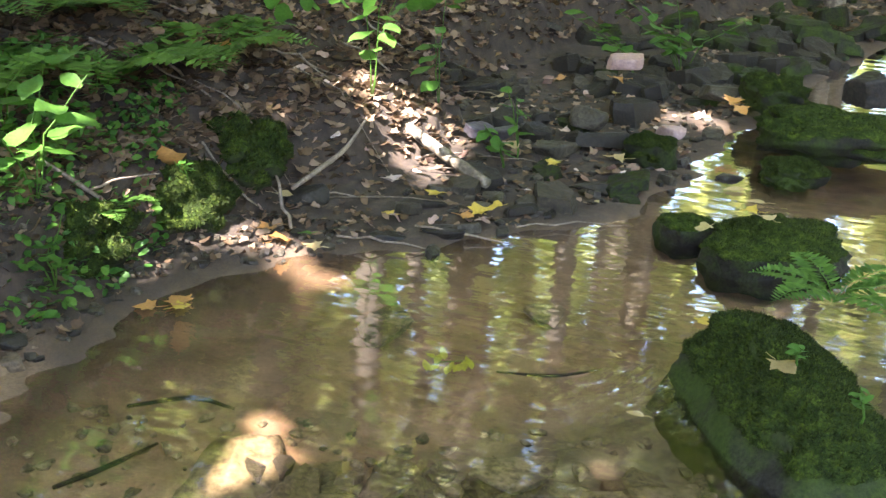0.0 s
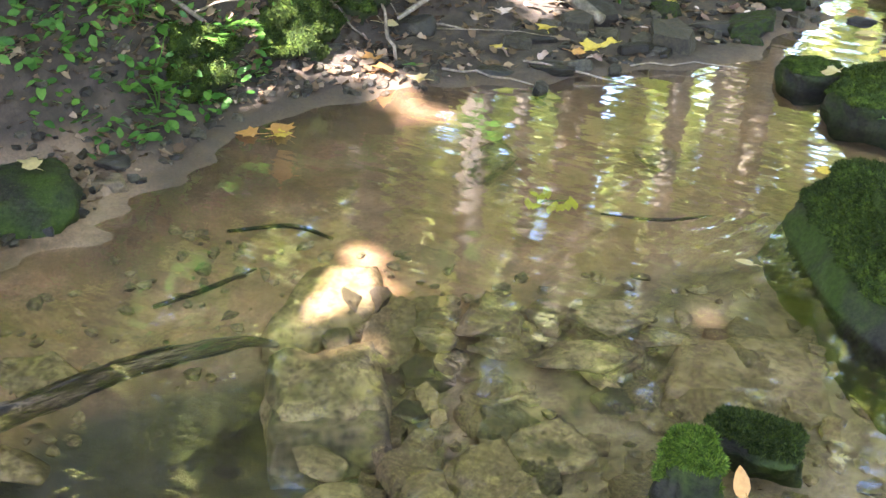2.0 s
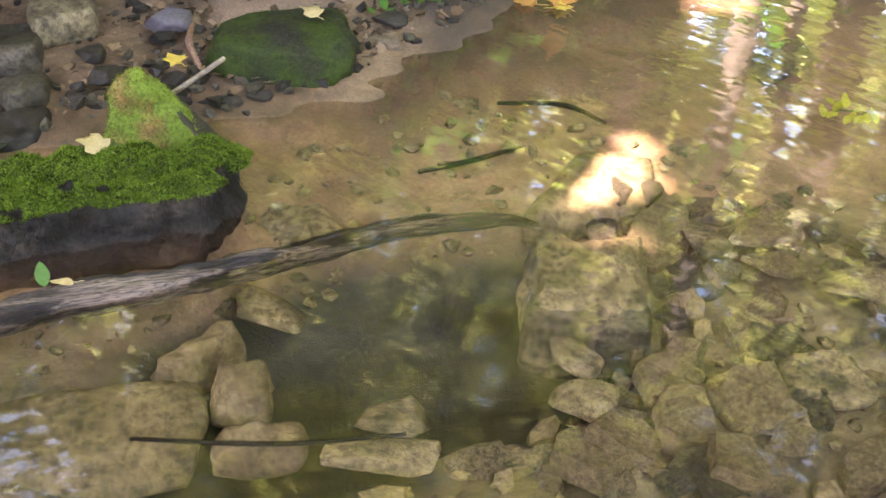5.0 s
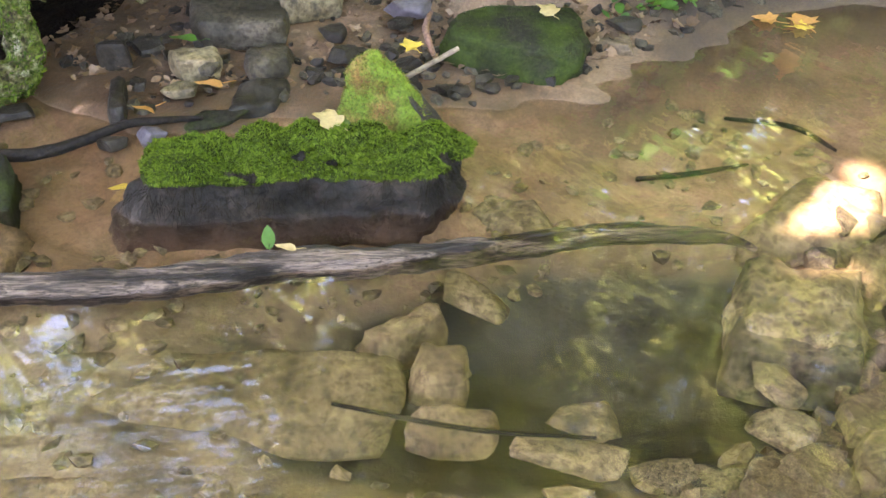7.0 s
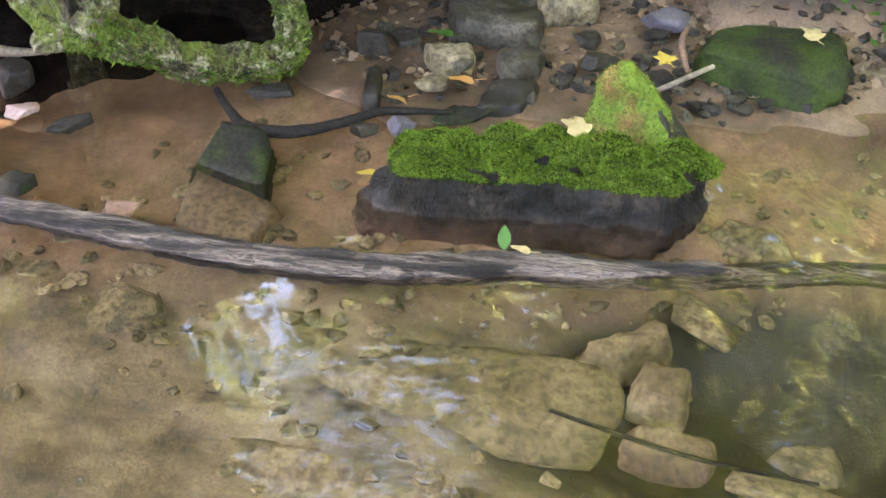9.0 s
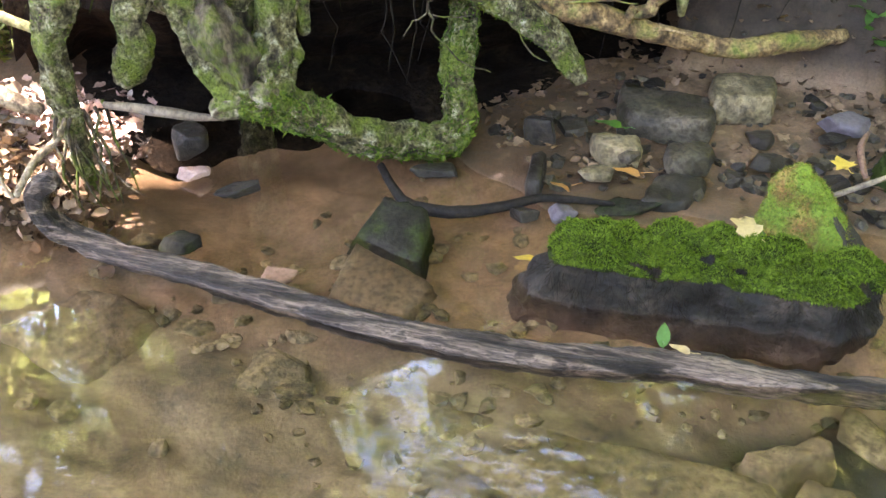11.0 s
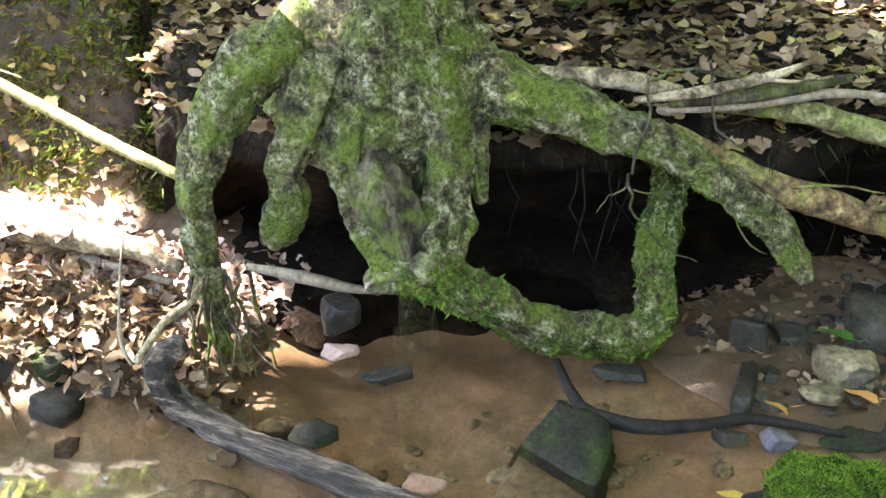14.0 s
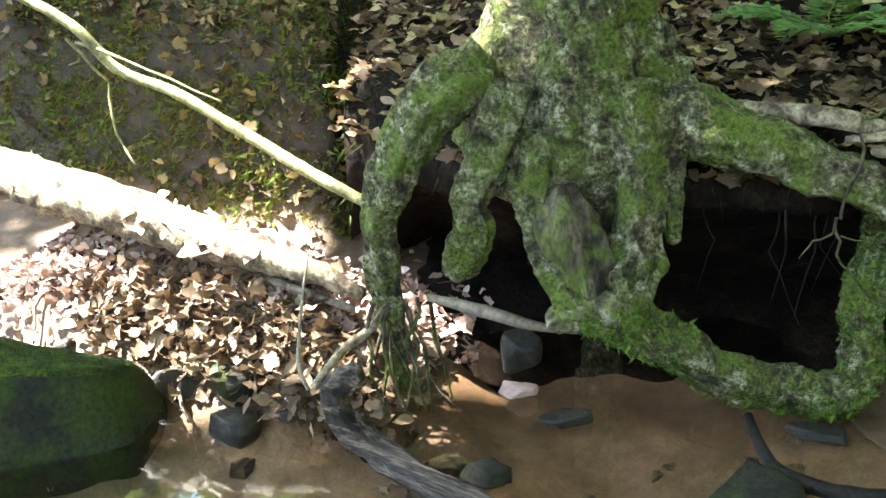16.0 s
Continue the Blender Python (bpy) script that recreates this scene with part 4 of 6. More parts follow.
block("stone", [(-1.793, 1.903, 0.02), (-1.747, 1.999, 0.02), (-1.801, 2.071, 0.02), (-1.88, 1.977, 0.02)], [(-1.794, 1.908, 0.075), (-1.75, 1.998, 0.075), (-1.801, 2.066, 0.075), (-1.876, 1.978, 0.075)], 25, M_STONE, "olive grey stone on the sand", soft=0.4, rough=0.014)
stone("stone", (-1.89, 1.87, 0.06), (0.032, 0.023, 0.015), 42, -6, 4, 26, M_STONE, label="small grey stone on the sand", category="stone")
block("stone", [(-1.958, 1.592, 0.0), (-1.939, 1.619, 0.0), (-2.04, 1.718, 0.0), (-2.065, 1.698, 0.0)], [(-1.96, 1.596, 0.06), (-1.942, 1.621, 0.06), (-2.038, 1.715, 0.06), (-2.061, 1.696, 0.06)], 27, M_WET, "narrow dark wet slate", soft=0.34, rough=0.014)
block("stone", [(-1.757, 1.761, -0.03), (-1.677, 1.853, -0.03), (-1.73, 1.981, -0.03), (-1.826, 1.891, -0.03)], [(-1.756, 1.767, 0.035), (-1.681, 1.854, 0.035), (-1.731, 1.975, 0.035), (-1.822, 1.89, 0.035)], 28, M_WET, "dark wet rusty stone at the waterline", soft=0.34, rough=0.014)
stone("stone", (-1.90, 1.77, 0.05), (0.050, 0.036, 0.015), 44, 2, -3, 29, M_SUNK, label="brown stone among wet pebbles", category="stone")
stone("stone", (-1.66, 2.10, 0.06), (0.047, 0.034, 0.017), 35, -4, 2, 30, M_WET, label="dark wet stone on the sand", category="stone")
stone("stone", (-1.74, 2.16, 0.07), (0.044, 0.032, 0.019), 36, 3, -4, 31, M_WET, label="dark wet stone on the sand", category="stone")
stone("stone", (-1.70, 2.05, 0.05), (0.020, 0.015, 0.011), 37, -3, 1, 32, M_WET, label="small dark pebble on the sand", category="stone")
stone("stone", (-1.62, 2.30, 0.07), (0.047, 0.034, 0.014), 32, 4, -5, 33, M_WET, label="dark wet stone on the sand", category="stone")
stone("stone", (-1.91, 1.54, 0.01), (0.036, 0.026, 0.018), 48, -2, 0, 34, M_WET, label="shiny wet blue-grey slate in the water", category="stone")
stone("stone", (-1.86, 1.61, 0.01), (0.041, 0.029, 0.024), 46, 5, 5, 35, M_PURPLE, label="wet grey slate in shallow water", category="stone")
stone("stone", (-1.78, 1.74, 0.01), (0.089, 0.037, 0.019), 43, -1, -1, 36, M_MOSSDARK, label="dark green stone in shallow water", category="stone")
stone("stone", (-1.39, 2.17, 0.01), (0.054, 0.022, 0.012), 29, 6, 4, 37, M_WET, label="black wet wood chunk at the waterline", category="stone")
stone("stone", (-2.13, 1.80, 0.06), (0.056, 0.040, 0.046), 47, 0, -2, 38, M_WET, label="heap of dark wet stone", category="stone")
mossy_rock("rock", (-1.31, 2.39, 0.04), (0.23, 0.15, 0.08), 28, 39, M_MOSSDARK, M_MOSSD, "smooth flat mossy stone at the water edge", "rock", up=0.1, thick=0.004, blades=3500, blade=0.005, bed=M_MOSSDARK, boxy=0.75, angular=0.6, rough=0.12, sub=4)
stone("stone", (-1.12, 2.58, 0.02), (0.075, 0.054, 0.022), 22, 1, -3, 40, M_TAN, label="tan flat stone at the waterline", category="stone")
stone("stone", (-1.14, 2.63, 0.06), (0.063, 0.032, 0.014), 22, -5, 2, 41, M_WET, label="dark grey flat stone", category="stone")
stone("stone", (-1.18, 2.32, 0.01), (0.031, 0.022, 0.031), 26, 2, -4, 42, M_WET, label="small black stub standing in the water", category="stone")
# by the tree
stone("stone", (-2.59, 1.02, 0.02), (0.048, 0.035, 0.013), 68, -4, 1, 43, M_PINK, label="pink stone in shallow water", category="stone")
stone("stone", (-2.45, 1.08, 0.01), (0.069, 0.028, 0.015), 65, 3, -5, 44, M_WET, label="black wet stone breaking the surface", category="stone")
stone("stone", (-2.20, 1.51, 0.01), (0.078, 0.031, 0.017), 53, -3, 0, 45, M_WET, label="brown wet stone below the arched root", category="stone")
block("stone", [(-2.14, 1.16, -0.08), (-1.88, 1.21, -0.08), (-2.02, 1.37, -0.08), (-2.17, 1.33, -0.08)], [(-2.1, 1.19, 0.008), (-1.91, 1.235, 0.002), (-2.04, 1.35, 0.05), (-2.14, 1.3, 0.052)], 51, M_MOSSDARK, "slanting dark slab with thin moss rising from the water", soft=0.12)
stone("stone", (-2.42, 0.80, -0.02), (0.071, 0.028, 0.015), 71, 5, 4, 48, M_SUNK, label="brown sunken stone behind the log", category="stone")
stone("stone", (-2.32, 0.85, 0.01), (0.051, 0.037, 0.020), 69, -1, -2, 49, M_MOSSDARK, label="dark round stone behind the log", category="stone")
stone("stone", (-2.12, 0.98, -0.03), (0.052, 0.037, 0.014), 64, 6, 3, 50, M_PINK, label="pale pink sunken stone behind the log", category="stone")
stone("stone", (-2.15, 0.78, -0.10), (0.068, 0.092, 0.017), 69, -6, 2, 52, M_SUNK, label="sunken brown stone on the stream bed", category="stone")
stone("stone", (-1.91, 0.82, -0.10), (0.098, 0.122, 0.025), 65, 1, -4, 53, M_SUNK, label="sunken brown slab on the stream bed", category="stone")
stone("stone", (-2.70, 0.42, 0.00), (0.07, 0.05, 0.04), 84, -5, 1, 54, M_WET, label="black wet stone in the shallows", category="stone")
stone("stone", (-2.81, 0.5, 0.03), (0.1, 0.07, 0.06), 82, 2, -5, 55, M_MOSSDARK, label="dark mossy stone at the foot of the leaf dam", category="stone")
stone("stone", (-2.9, 0.37, 0.02), (0.13, 0.06, 0.045), 86, -4, 0, 56, M_WET, label="dark wet slab at the water edge", category="stone")
stone("stone", (-3.01, 0.43, 0.04), (0.052, 0.027, 0.011), 85, 3, 5, 57, M_PINK, label="pink stone at the foot of the leaf dam", category="stone")
stone("boulder", (-3.16, 0.28, 0.08), (0.177, 0.128, 0.054), 89, -3, -1, 58, M_STONE, label="pale rounded boulder under the leaf dam", category="boulder")
stone("stone", (-2.69, 1.06, 0.05), (0.058, 0.042, 0.044), 69, 4, 4, 59, M_WET, label="dark rounded stone in the hollow", category="stone")
stone("stone", (-2.89, 0.85, 0.47), (0.033, 0.024, 0.025), 75, -2, -2, 60, M_PINK, label="small white stone behind the root", category="stone")
block("stone", [(-1.54, 0.8, -0.16), (-0.92, 1.2, -0.16), (-1.03, 1.45, -0.16), (-1.66, 1.06, -0.16)], [(-1.5, 0.87, -0.085), (-0.97, 1.26, -0.105), (-1.06, 1.39, -0.1), (-1.6, 1.03, -0.08)], 111, M_SLAB, "broad flat olive slab under the water", soft=0.22, rough=0.014)
block("stone", [(-1.36, 0.62, -0.16), (-1.0, 0.9, -0.16), (-1.14, 1.05, -0.16), (-1.5, 0.76, -0.16)], [(-1.34, 0.66, -0.1), (-1.03, 0.9, -0.11), (-1.14, 1.0, -0.11), (-1.46, 0.76, -0.1)], 112, M_SILT, "broad brown slab under rippled water", soft=0.25, rough=0.014)
block("stone", [(-0.92, 1.22, -0.16), (-0.76, 1.29, -0.16), (-0.79, 1.37, -0.16), (-0.94, 1.3, -0.16)], [(-0.9, 1.235, -0.085), (-0.77, 1.3, -0.085), (-0.79, 1.35, -0.08), (-0.92, 1.29, -0.08)], 113, M_TAN, "bright tan sunken block", soft=0.38, rough=0.013)
block("stone", [(-0.99, 1.34, -0.18), (-0.87, 1.38, -0.18), (-0.91, 1.5, -0.18), (-1.03, 1.45, -0.18)], [(-0.97, 1.36, -0.085), (-0.88, 1.39, -0.085), (-0.92, 1.48, -0.08), (-1.01, 1.44, -0.08)], 114, M_SILT, "pale sunken block beside the deep pool", soft=0.38, rough=0.013)
block("stone", [(-1.14, 1.38, -0.18), (-1.06, 1.37, -0.18), (-1.0, 1.55, -0.18), (-1.07, 1.58, -0.18)], [(-1.13, 1.4, -0.09), (-1.07, 1.39, -0.09), (-1.01, 1.54, -0.08), (-1.06, 1.56, -0.08)], 115, M_SILT, "long narrow sunken stone", soft=0.38, rough=0.013)
block("stone", [(-0.47, 1.7, -0.17), (-0.24, 1.78, -0.17), (-0.3, 2.08, -0.17), (-0.56, 1.99, -0.17)], [(-0.455, 1.76, -0.03), (-0.265, 1.835, -0.035), (-0.32, 2.05, -0.03), (-0.54, 1.97, -0.025)], 68, M_SUNK, "sunken block with a flat silted top and dark face", soft=0.24, rough=0.026)
# added dark block that puts shade on the front face of the sunken block
block("stone", [(-0.48, 1.69, -0.18), (-0.23, 1.77, -0.18), (-0.27, 1.88, -0.18), (-0.5, 1.8, -0.18)], [(-0.47, 1.7, -0.045), (-0.24, 1.785, -0.05), (-0.27, 1.87, -0.05), (-0.49, 1.79, -0.045)], 74, M_SUNKD, "dark block painting the shaded face of the sunken block", soft=0.12, rough=0.012)
block("stone", [(-0.6, 2.03, -0.15), (-0.3, 2.15, -0.15), (-0.33, 2.45, -0.15), (-0.58, 2.4, -0.15)], [(-0.57, 2.07, -0.05), (-0.34, 2.17, -0.055), (-0.36, 2.42, -0.06), (-0.54, 2.37, -0.055)], 69, M_SILT, "smooth silted stone under the water in a patch of sun", soft=0.35, rough=0.014)
block("stone", [(-0.17, 1.5, -0.16), (-0.07, 1.54, -0.16), (-0.1, 1.72, -0.16), (-0.21, 1.66, -0.16)], [(-0.165, 1.52, -0.08), (-0.085, 1.55, -0.085), (-0.11, 1.7, -0.065), (-0.19, 1.65, -0.065)], 70, M_SILT, "tilted sunken slab on the stream bed", soft=0.3, rough=0.012)
block("stone", [(0.3, 1.95, -0.16), (0.72, 2.0, -0.16), (0.68, 2.25, -0.16), (0.36, 2.22, -0.16)], [(0.33, 1.97, -0.055), (0.69, 2.02, -0.06), (0.66, 2.22, -0.06), (0.38, 2.19, -0.055)], 71, M_SILT, "broad flat silted slab under water", soft=0.12, rough=0.01)
block("stone", [(-2.0, 1.0, -0.14), (-1.78, 1.07, -0.14), (-1.84, 1.25, -0.14), (-2.13, 1.2, -0.14)], [(-1.98, 1.03, -0.02), (-1.8, 1.1, -0.02), (-1.85, 1.23, -0.015), (-2.11, 1.19, -0.01)], 72, M_TAN, "large smooth sunken tan stone", soft=0.22)
block("stone", [(-2.4, 0.38, -0.14), (-2.1, 0.5, -0.14), (-2.18, 0.76, -0.14), (-2.45, 0.66, -0.14)], [(-2.37, 0.42, -0.065), (-2.13, 0.52, -0.07), (-2.2, 0.73, -0.06), (-2.42, 0.64, -0.06)], 73, M_TAN, "large sunken tan slab", soft=0.38, rough=0.013)
# near right
mossy_rock("rock", (0.34, 1.59, 0.02), (0.076, 0.055, 0.101), -11, 61, M_MOSSDARK, M_MOSSB, "small rock with a bright moss cap in the stream", "rock", up=0.05, thick=0.014, blades=12000, blade=0.011, boxy=0.9, angular=0.9, rough=0.2, sub=4, low=0.03)
mossy_rock("rock", (0.49, 1.74, 0.00), (0.097, 0.070, 0.058), -15, 62, M_MOSSDARK, M_MOSSD, "mossy wet rock in the stream", "rock", up=0.1, thick=0.012, blades=10825, blade=0.010, boxy=0.9, angular=0.9, rough=0.2, sub=4, low=0.015)
stone("stone", (0.50, 1.55, 0.00), (0.075, 0.034, 0.016), -17, 6, 2, 63, M_WET, label="dark wet slate by the mossy rock", category="stone")
# sunken
stone("stone", (-0.09, 2.18, -0.07), (0.077, 0.069, 0.017), 3, 0, -4, 64, M_TAN, label="pale sunken stone on the stream bed", category="stone")
stone("stone", (0.23, 2.27, -0.07), (0.110, 0.099, 0.025), -5, -6, 1, 65, M_SUNK, label="sunken olive stone on the stream bed", category="stone")
stone("stone", (0.17, 2.11, -0.07), (0.128, 0.077, 0.019), -4, 1, -5, 66, M_SUNK, label="long sunken slab on the stream bed", category="stone")
stone("stone", (-0.19, 2.12, -0.07), (0.060, 0.052, 0.013), 6, -5, 0, 67, M_SUNK, label="sunken brown stone on the stream bed", category="stone")
stone("stone", (-0.38, 1.69, -0.09), (0.069, 0.060, 0.015), 13, 3, 4, 70, M_SUNK, label="sunken stone on the stream bed", category="stone")
stone("stone", (-0.31, 1.57, -0.09), (0.077, 0.071, 0.018), 12, -3, -2, 71, M_SUNK, label="sunken stone on the stream bed", category="stone")
stone("stone", (0.08, 1.80, -0.08), (0.111, 0.092, 0.023), -2, 4, 3, 72, M_SUNK, label="sunken flat stone on the stream bed", category="stone")
stone("stone", (0.34, 2.19, -0.07), (0.067, 0.052, 0.013), -8, -2, -3, 73, M_SUNK, label="sunken stone on the stream bed", category="stone")
stone("stone", (-1.08, 1.88, -0.08), (0.128, 0.115, 0.029), 31, -1, -4, 75, M_SUNK, label="flat sunken slab beside the log", category="stone")
stone("stone", (-1.01, 1.65, -0.13), (0.080, 0.075, 0.019), 30, 1, 5, 79, M_SUNK, label="sunken brown stone on the stream bed", category="stone")
stone("stone", (-0.65, 1.45, -0.13), (0.075, 0.060, 0.015), 22, -5, -1, 80, M_SUNK, label="dull green sunken block", category="stone")
stone("stone", (-0.64, 1.34, -0.12), (0.119, 0.048, 0.013), 24, 2, 4, 81, M_SUNK, label="long sunken slab on the stream bed", category="stone")
stone("stone", (-0.13, 2.98, -0.04), (0.087, 0.126, 0.022), 3, -2, -4, 86, M_SUNK, label="sunken stone in the pool", category="stone")
stone("stone", (0.37, 3.07, -0.04), (0.080, 0.076, 0.019), -6, 5, 1, 87, M_SUNK, label="sunken stone in the pool", category="stone")
# upstream shore
stone("stone", (0.64, 4.03, 0.02), (0.152, 0.062, 0.033), -8, -1, -5, 88, M_WET, label="black flat slab at the waterline", category="stone")
stone("stone", (-0.08, 3.78, 0.03), (0.131, 0.055, 0.028), 2, 6, 0, 89, M_WET, label="grey tilted slab on the shore", category="stone")
stone("stone", (-0.13, 3.54, 0.01), (0.091, 0.065, 0.024), 3, 0, 5, 90, M_WET, label="dark wet stone at the waterline", category="stone")
stone("stone", (0.05, 3.59, 0.01), (0.102, 0.074, 0.026), -0, -6, -1, 91, M_WET, label="dark wet slab at the waterline", category="stone")
stone("stone", (0.31, 3.72, 0.00), (0.099, 0.047, 0.021), -4, 1, 4, 92, M_WET, label="dark wet stone at the waterline", category="stone")
mossy_rock("rock", (0.88, 4.37, 0.06), (0.121, 0.087, 0.064), -11, 93, M_MOSSDARK, M_MOSSD, "rounded stone with a moss cap", "rock", up=0.2, thick=0.012, blades=12230, blade=0.008, boxy=1.0, angular=0.5, rough=0.3, sub=4)
mossy_rock("boulder", (1.65, 4.50, 0.10), (0.329, 0.237, 0.095), -19, 94, M_MOSSDARK, M_MOSSD, "broad mossy boulder upstream", "boulder", up=0.2, thick=0.012, blades=16000, blade=0.008, boxy=1.0, angular=0.5, rough=0.3, sub=4)
mossy_rock("boulder", (1.43, 4.26, 0.02), (0.145, 0.105, 0.050), -18, 95, M_MOSSDARK, M_MOSSD, "dark rounded boulder in the stream", "boulder", up=0.2, thick=0.012, blades=13720, blade=0.008, boxy=1.0, angular=0.5, rough=0.3, sub=4)
stone("stone", (0.16, 4.43, 0.12), (0.081, 0.058, 0.030), -1, 3, 2, 96, M_PURPLE, label="purple-grey sunlit stone by the stream", category="stone")
stone("stone", (0.27, 4.40, 0.12), (0.071, 0.051, 0.029), -3, -3, -4, 97, M_PURPLE, label="purple-grey stone by the stream", category="stone")
stone("stone", (0.99, 4.62, 0.08), (0.078, 0.056, 0.028), -11, 4, 1, 98, M_PINK, label="white sunlit stone by the stream", category="stone")
stone("stone", (0.86, 5.12, 0.25), (0.087, 0.063, 0.038), -9, -2, -5, 99, M_PINK, label="reddish stone in the bank", category="stone")
stone("stone", (-0.46, 3.74, 0.08), (0.088, 0.064, 0.035), 8, 5, 0, 100, M_WET, label="dark stone below the bank", category="stone")
mossy_rock("boulder", (1.57, 5.03, 0.12), (0.164, 0.118, 0.094), -17, 101, M_MOSSDARK, M_MOSSD, "dark rounded boulder upstream", "boulder", up=0.2, thick=0.012, blades=14855, blade=0.008, boxy=1.0, angular=0.5, rough=0.3, sub=4)
stone("boulder", (2.08, 5.29, 0.10), (0.127, 0.091, 0.080), -21, 6, -1, 102, M_WET, label="dark rounded boulder upstream", category="boulder")
stone("stone", (0.64, 4.74, 0.10), (0.109, 0.078, 0.046), -7, 0, 4, 103, M_STONE, label="grey stone on the shore", category="stone")
stone("stone", (1.32, 5.17, 0.10), (0.105, 0.075, 0.037), -14, -6, -2, 104, M_STONE, label="grey flat stone on the shore", category="stone")
stone("stone", (0.48, 4.38, 0.06), (0.101, 0.073, 0.034), -6, 1, 3, 105, M_STONE, label="grey stone on the shore", category="stone")
stone("stone", (1.18, 4.26, 0.00), (0.064, 0.046, 0.020), -15, -5, -3, 106, M_WET, label="wet stone in the stream", category="stone")

# loose stones on the bed, each its own, from a few shapes
STONE_MESHES = []
for k in range(14):
    p, faces = stone_verts((1, 0.75, 0.34), 200 + k, 0.8, 2, 0.06)
    me = Geo().put(p, faces).mesh("stone", False)
    me.materials.append((M_SUNK, M_SUNK, M_TAN, M_SUNK, M_STONE)[k % 5])
    STONE_MESHES.append(me)
WET_MESHES = []
for k in range(10):
    p, faces = slab_verts(300 + k, 0.2 if k % 3 else 0.3)
    me = Geo().put(p, faces).mesh("stone", False)
    me.materials.append((M_WET, M_WET, M_MOSSDARK, M_WET, M_WET, M_WET, M_STONE, M_WET, M_MOSSDARK, M_WET)[k])
    WET_MESHES.append(me)


def strew(meshes, spots, size, label, group, sink=0.3, tilt=14, bias=1.2, joined=0.055):
    rng, rest = random.Random(len(spots) * 7 + len(label)), Geo()
    for x, y in spots:
        s = size[0] * (size[1] / size[0]) ** (rng.random() ** bias)
        me = rng.choice(meshes)
        z = float(height(x, y)) + s * 0.34 * (1 - 2 * sink)
        m = pose(x, y, z, rng.uniform(-tilt, tilt), rng.uniform(-tilt, tilt), rng.uniform(0, 360)) @ Matrix.Diagonal((s, s, s * rng.uniform(0.7, 1.3), 1))
        if s < joined:
            rest.put([m @ v.co for v in me.vertices], [tuple(q.vertices) for q in me.polygons])
            rest.mat = me.materials[0]
        else:
            tagged(new("stone", me), label, "stone", group).matrix_world = m
    if rest.n:
        tagged(part("gravel", rest, rest.mat, smooth=False), "small angular gravel between larger stones", "gravel", kind="stuff")


def spots_in(n, x0, x1, y0, y1, lo, hi, seed, weight=None):
    """Places inside a stretch of the plan whose distance past the waterline lies between lo and hi."""
    rng, out = np.random.RandomState(seed), []
    while len(out) < n:
        x, y = rng.uniform(x0, x1), rng.uniform(y0, y1)
        d = float(bank_field(np.array(x), np.array(y))[0])
        if lo < -1 and float(height(x, y)) < -0.165:      # the deep pool lies bare
            continue
        if lo < d < hi and (weight is None or rng.rand() < weight(x, y)):
            out.append((x, y))
    return out


SLAB_MESHES = []
for k in range(12):
    p, faces = slab_verts(340 + k)
    me = Geo().put(p, faces).mesh("stone", False)
    me.materials.append((M_SILT, M_SILT, M_SUNKD, M_SILT)[k % 4])
    SLAB_MESHES.append(me)
strew(SLAB_MESHES, spots_in(150, -0.45, 0.75, 1.15, 2.3, -9, -0.3, 41), (0.03, 0.11), "silted brown angular slab lying on the stream bed", "slabs on the stream bed", 0.1, 12, 0.9)
strew(SLAB_MESHES, spots_in(16, -0.85, -0.3, 0.85, 1.4, -9, -0.3, 42), (0.04, 0.12), "silted brown angular slab lying on the stream bed", "slabs on the stream bed", 0.2, 10, 0.9)
strew(STONE_MESHES, spots_in(90, -0.5, 0.8, 1.1, 2.35, -9, -0.3, 1), (0.02, 0.08), "brown silted stone lying on the stream bed", "stones on the stream bed", 0.42)
strew(STONE_MESHES, spots_in(30, -1.0, -0.3, 0.8, 1.45, -9, -0.3, 2), (0.02, 0.08), "brown silted stone lying on the stream bed", "stones on the stream bed", 0.42)
strew(STONE_MESHES, spots_in(18, -2.5, -1.5, 0.3, 1.2, -9, -0.2, 3), (0.015, 0.06), "brown silted stone lying on the stream bed", "stones on the stream bed", 0.42)
strew(WET_MESHES, spots_in(135, 0.0, 2.6, 3.6, 6.6, 0.0, 1.3, 4), (0.04, 0.16), "dark angular stone on the rocky shore", "stones on the shore", 0.25, 20, 1.2, 0.08)
strew(WET_MESHES, spots_in(110, 1.2, 4.2, 4.6, 8.2, 0.0, 1.7, 44), (0.06, 0.2), "dark angular stone on the rocky shore upstream", "stones on the shore", 0.25, 20, 1.2, 9.0)
strew(WET_MESHES, spots_in(22, -0.4, 1.2, 3.4, 4.4, -0.1, 0.35, 6), (0.02, 0.08), "dark wet stone at the waterline", "stones on the shore", 0.25, 18)
strew(WET_MESHES, spots_in(16, -2.3, -1.4, 1.6, 2.75, 0.0, 0.6, 61), (0.02, 0.06), "dark wet stone on the sandy beach", "stones on the beach", 0.25, 20)
strew(WET_MESHES, spots_in(20, -3.35, -2.6, -0.1, 0.62, -0.5, 0.3, 62), (0.03, 0.085), "dark wet stone at the foot of the leaf dam", "stones below the leaf dam", 0.25, 20)
g, g_b, rng = Geo(), Geo(), np.random.RandomState(31)
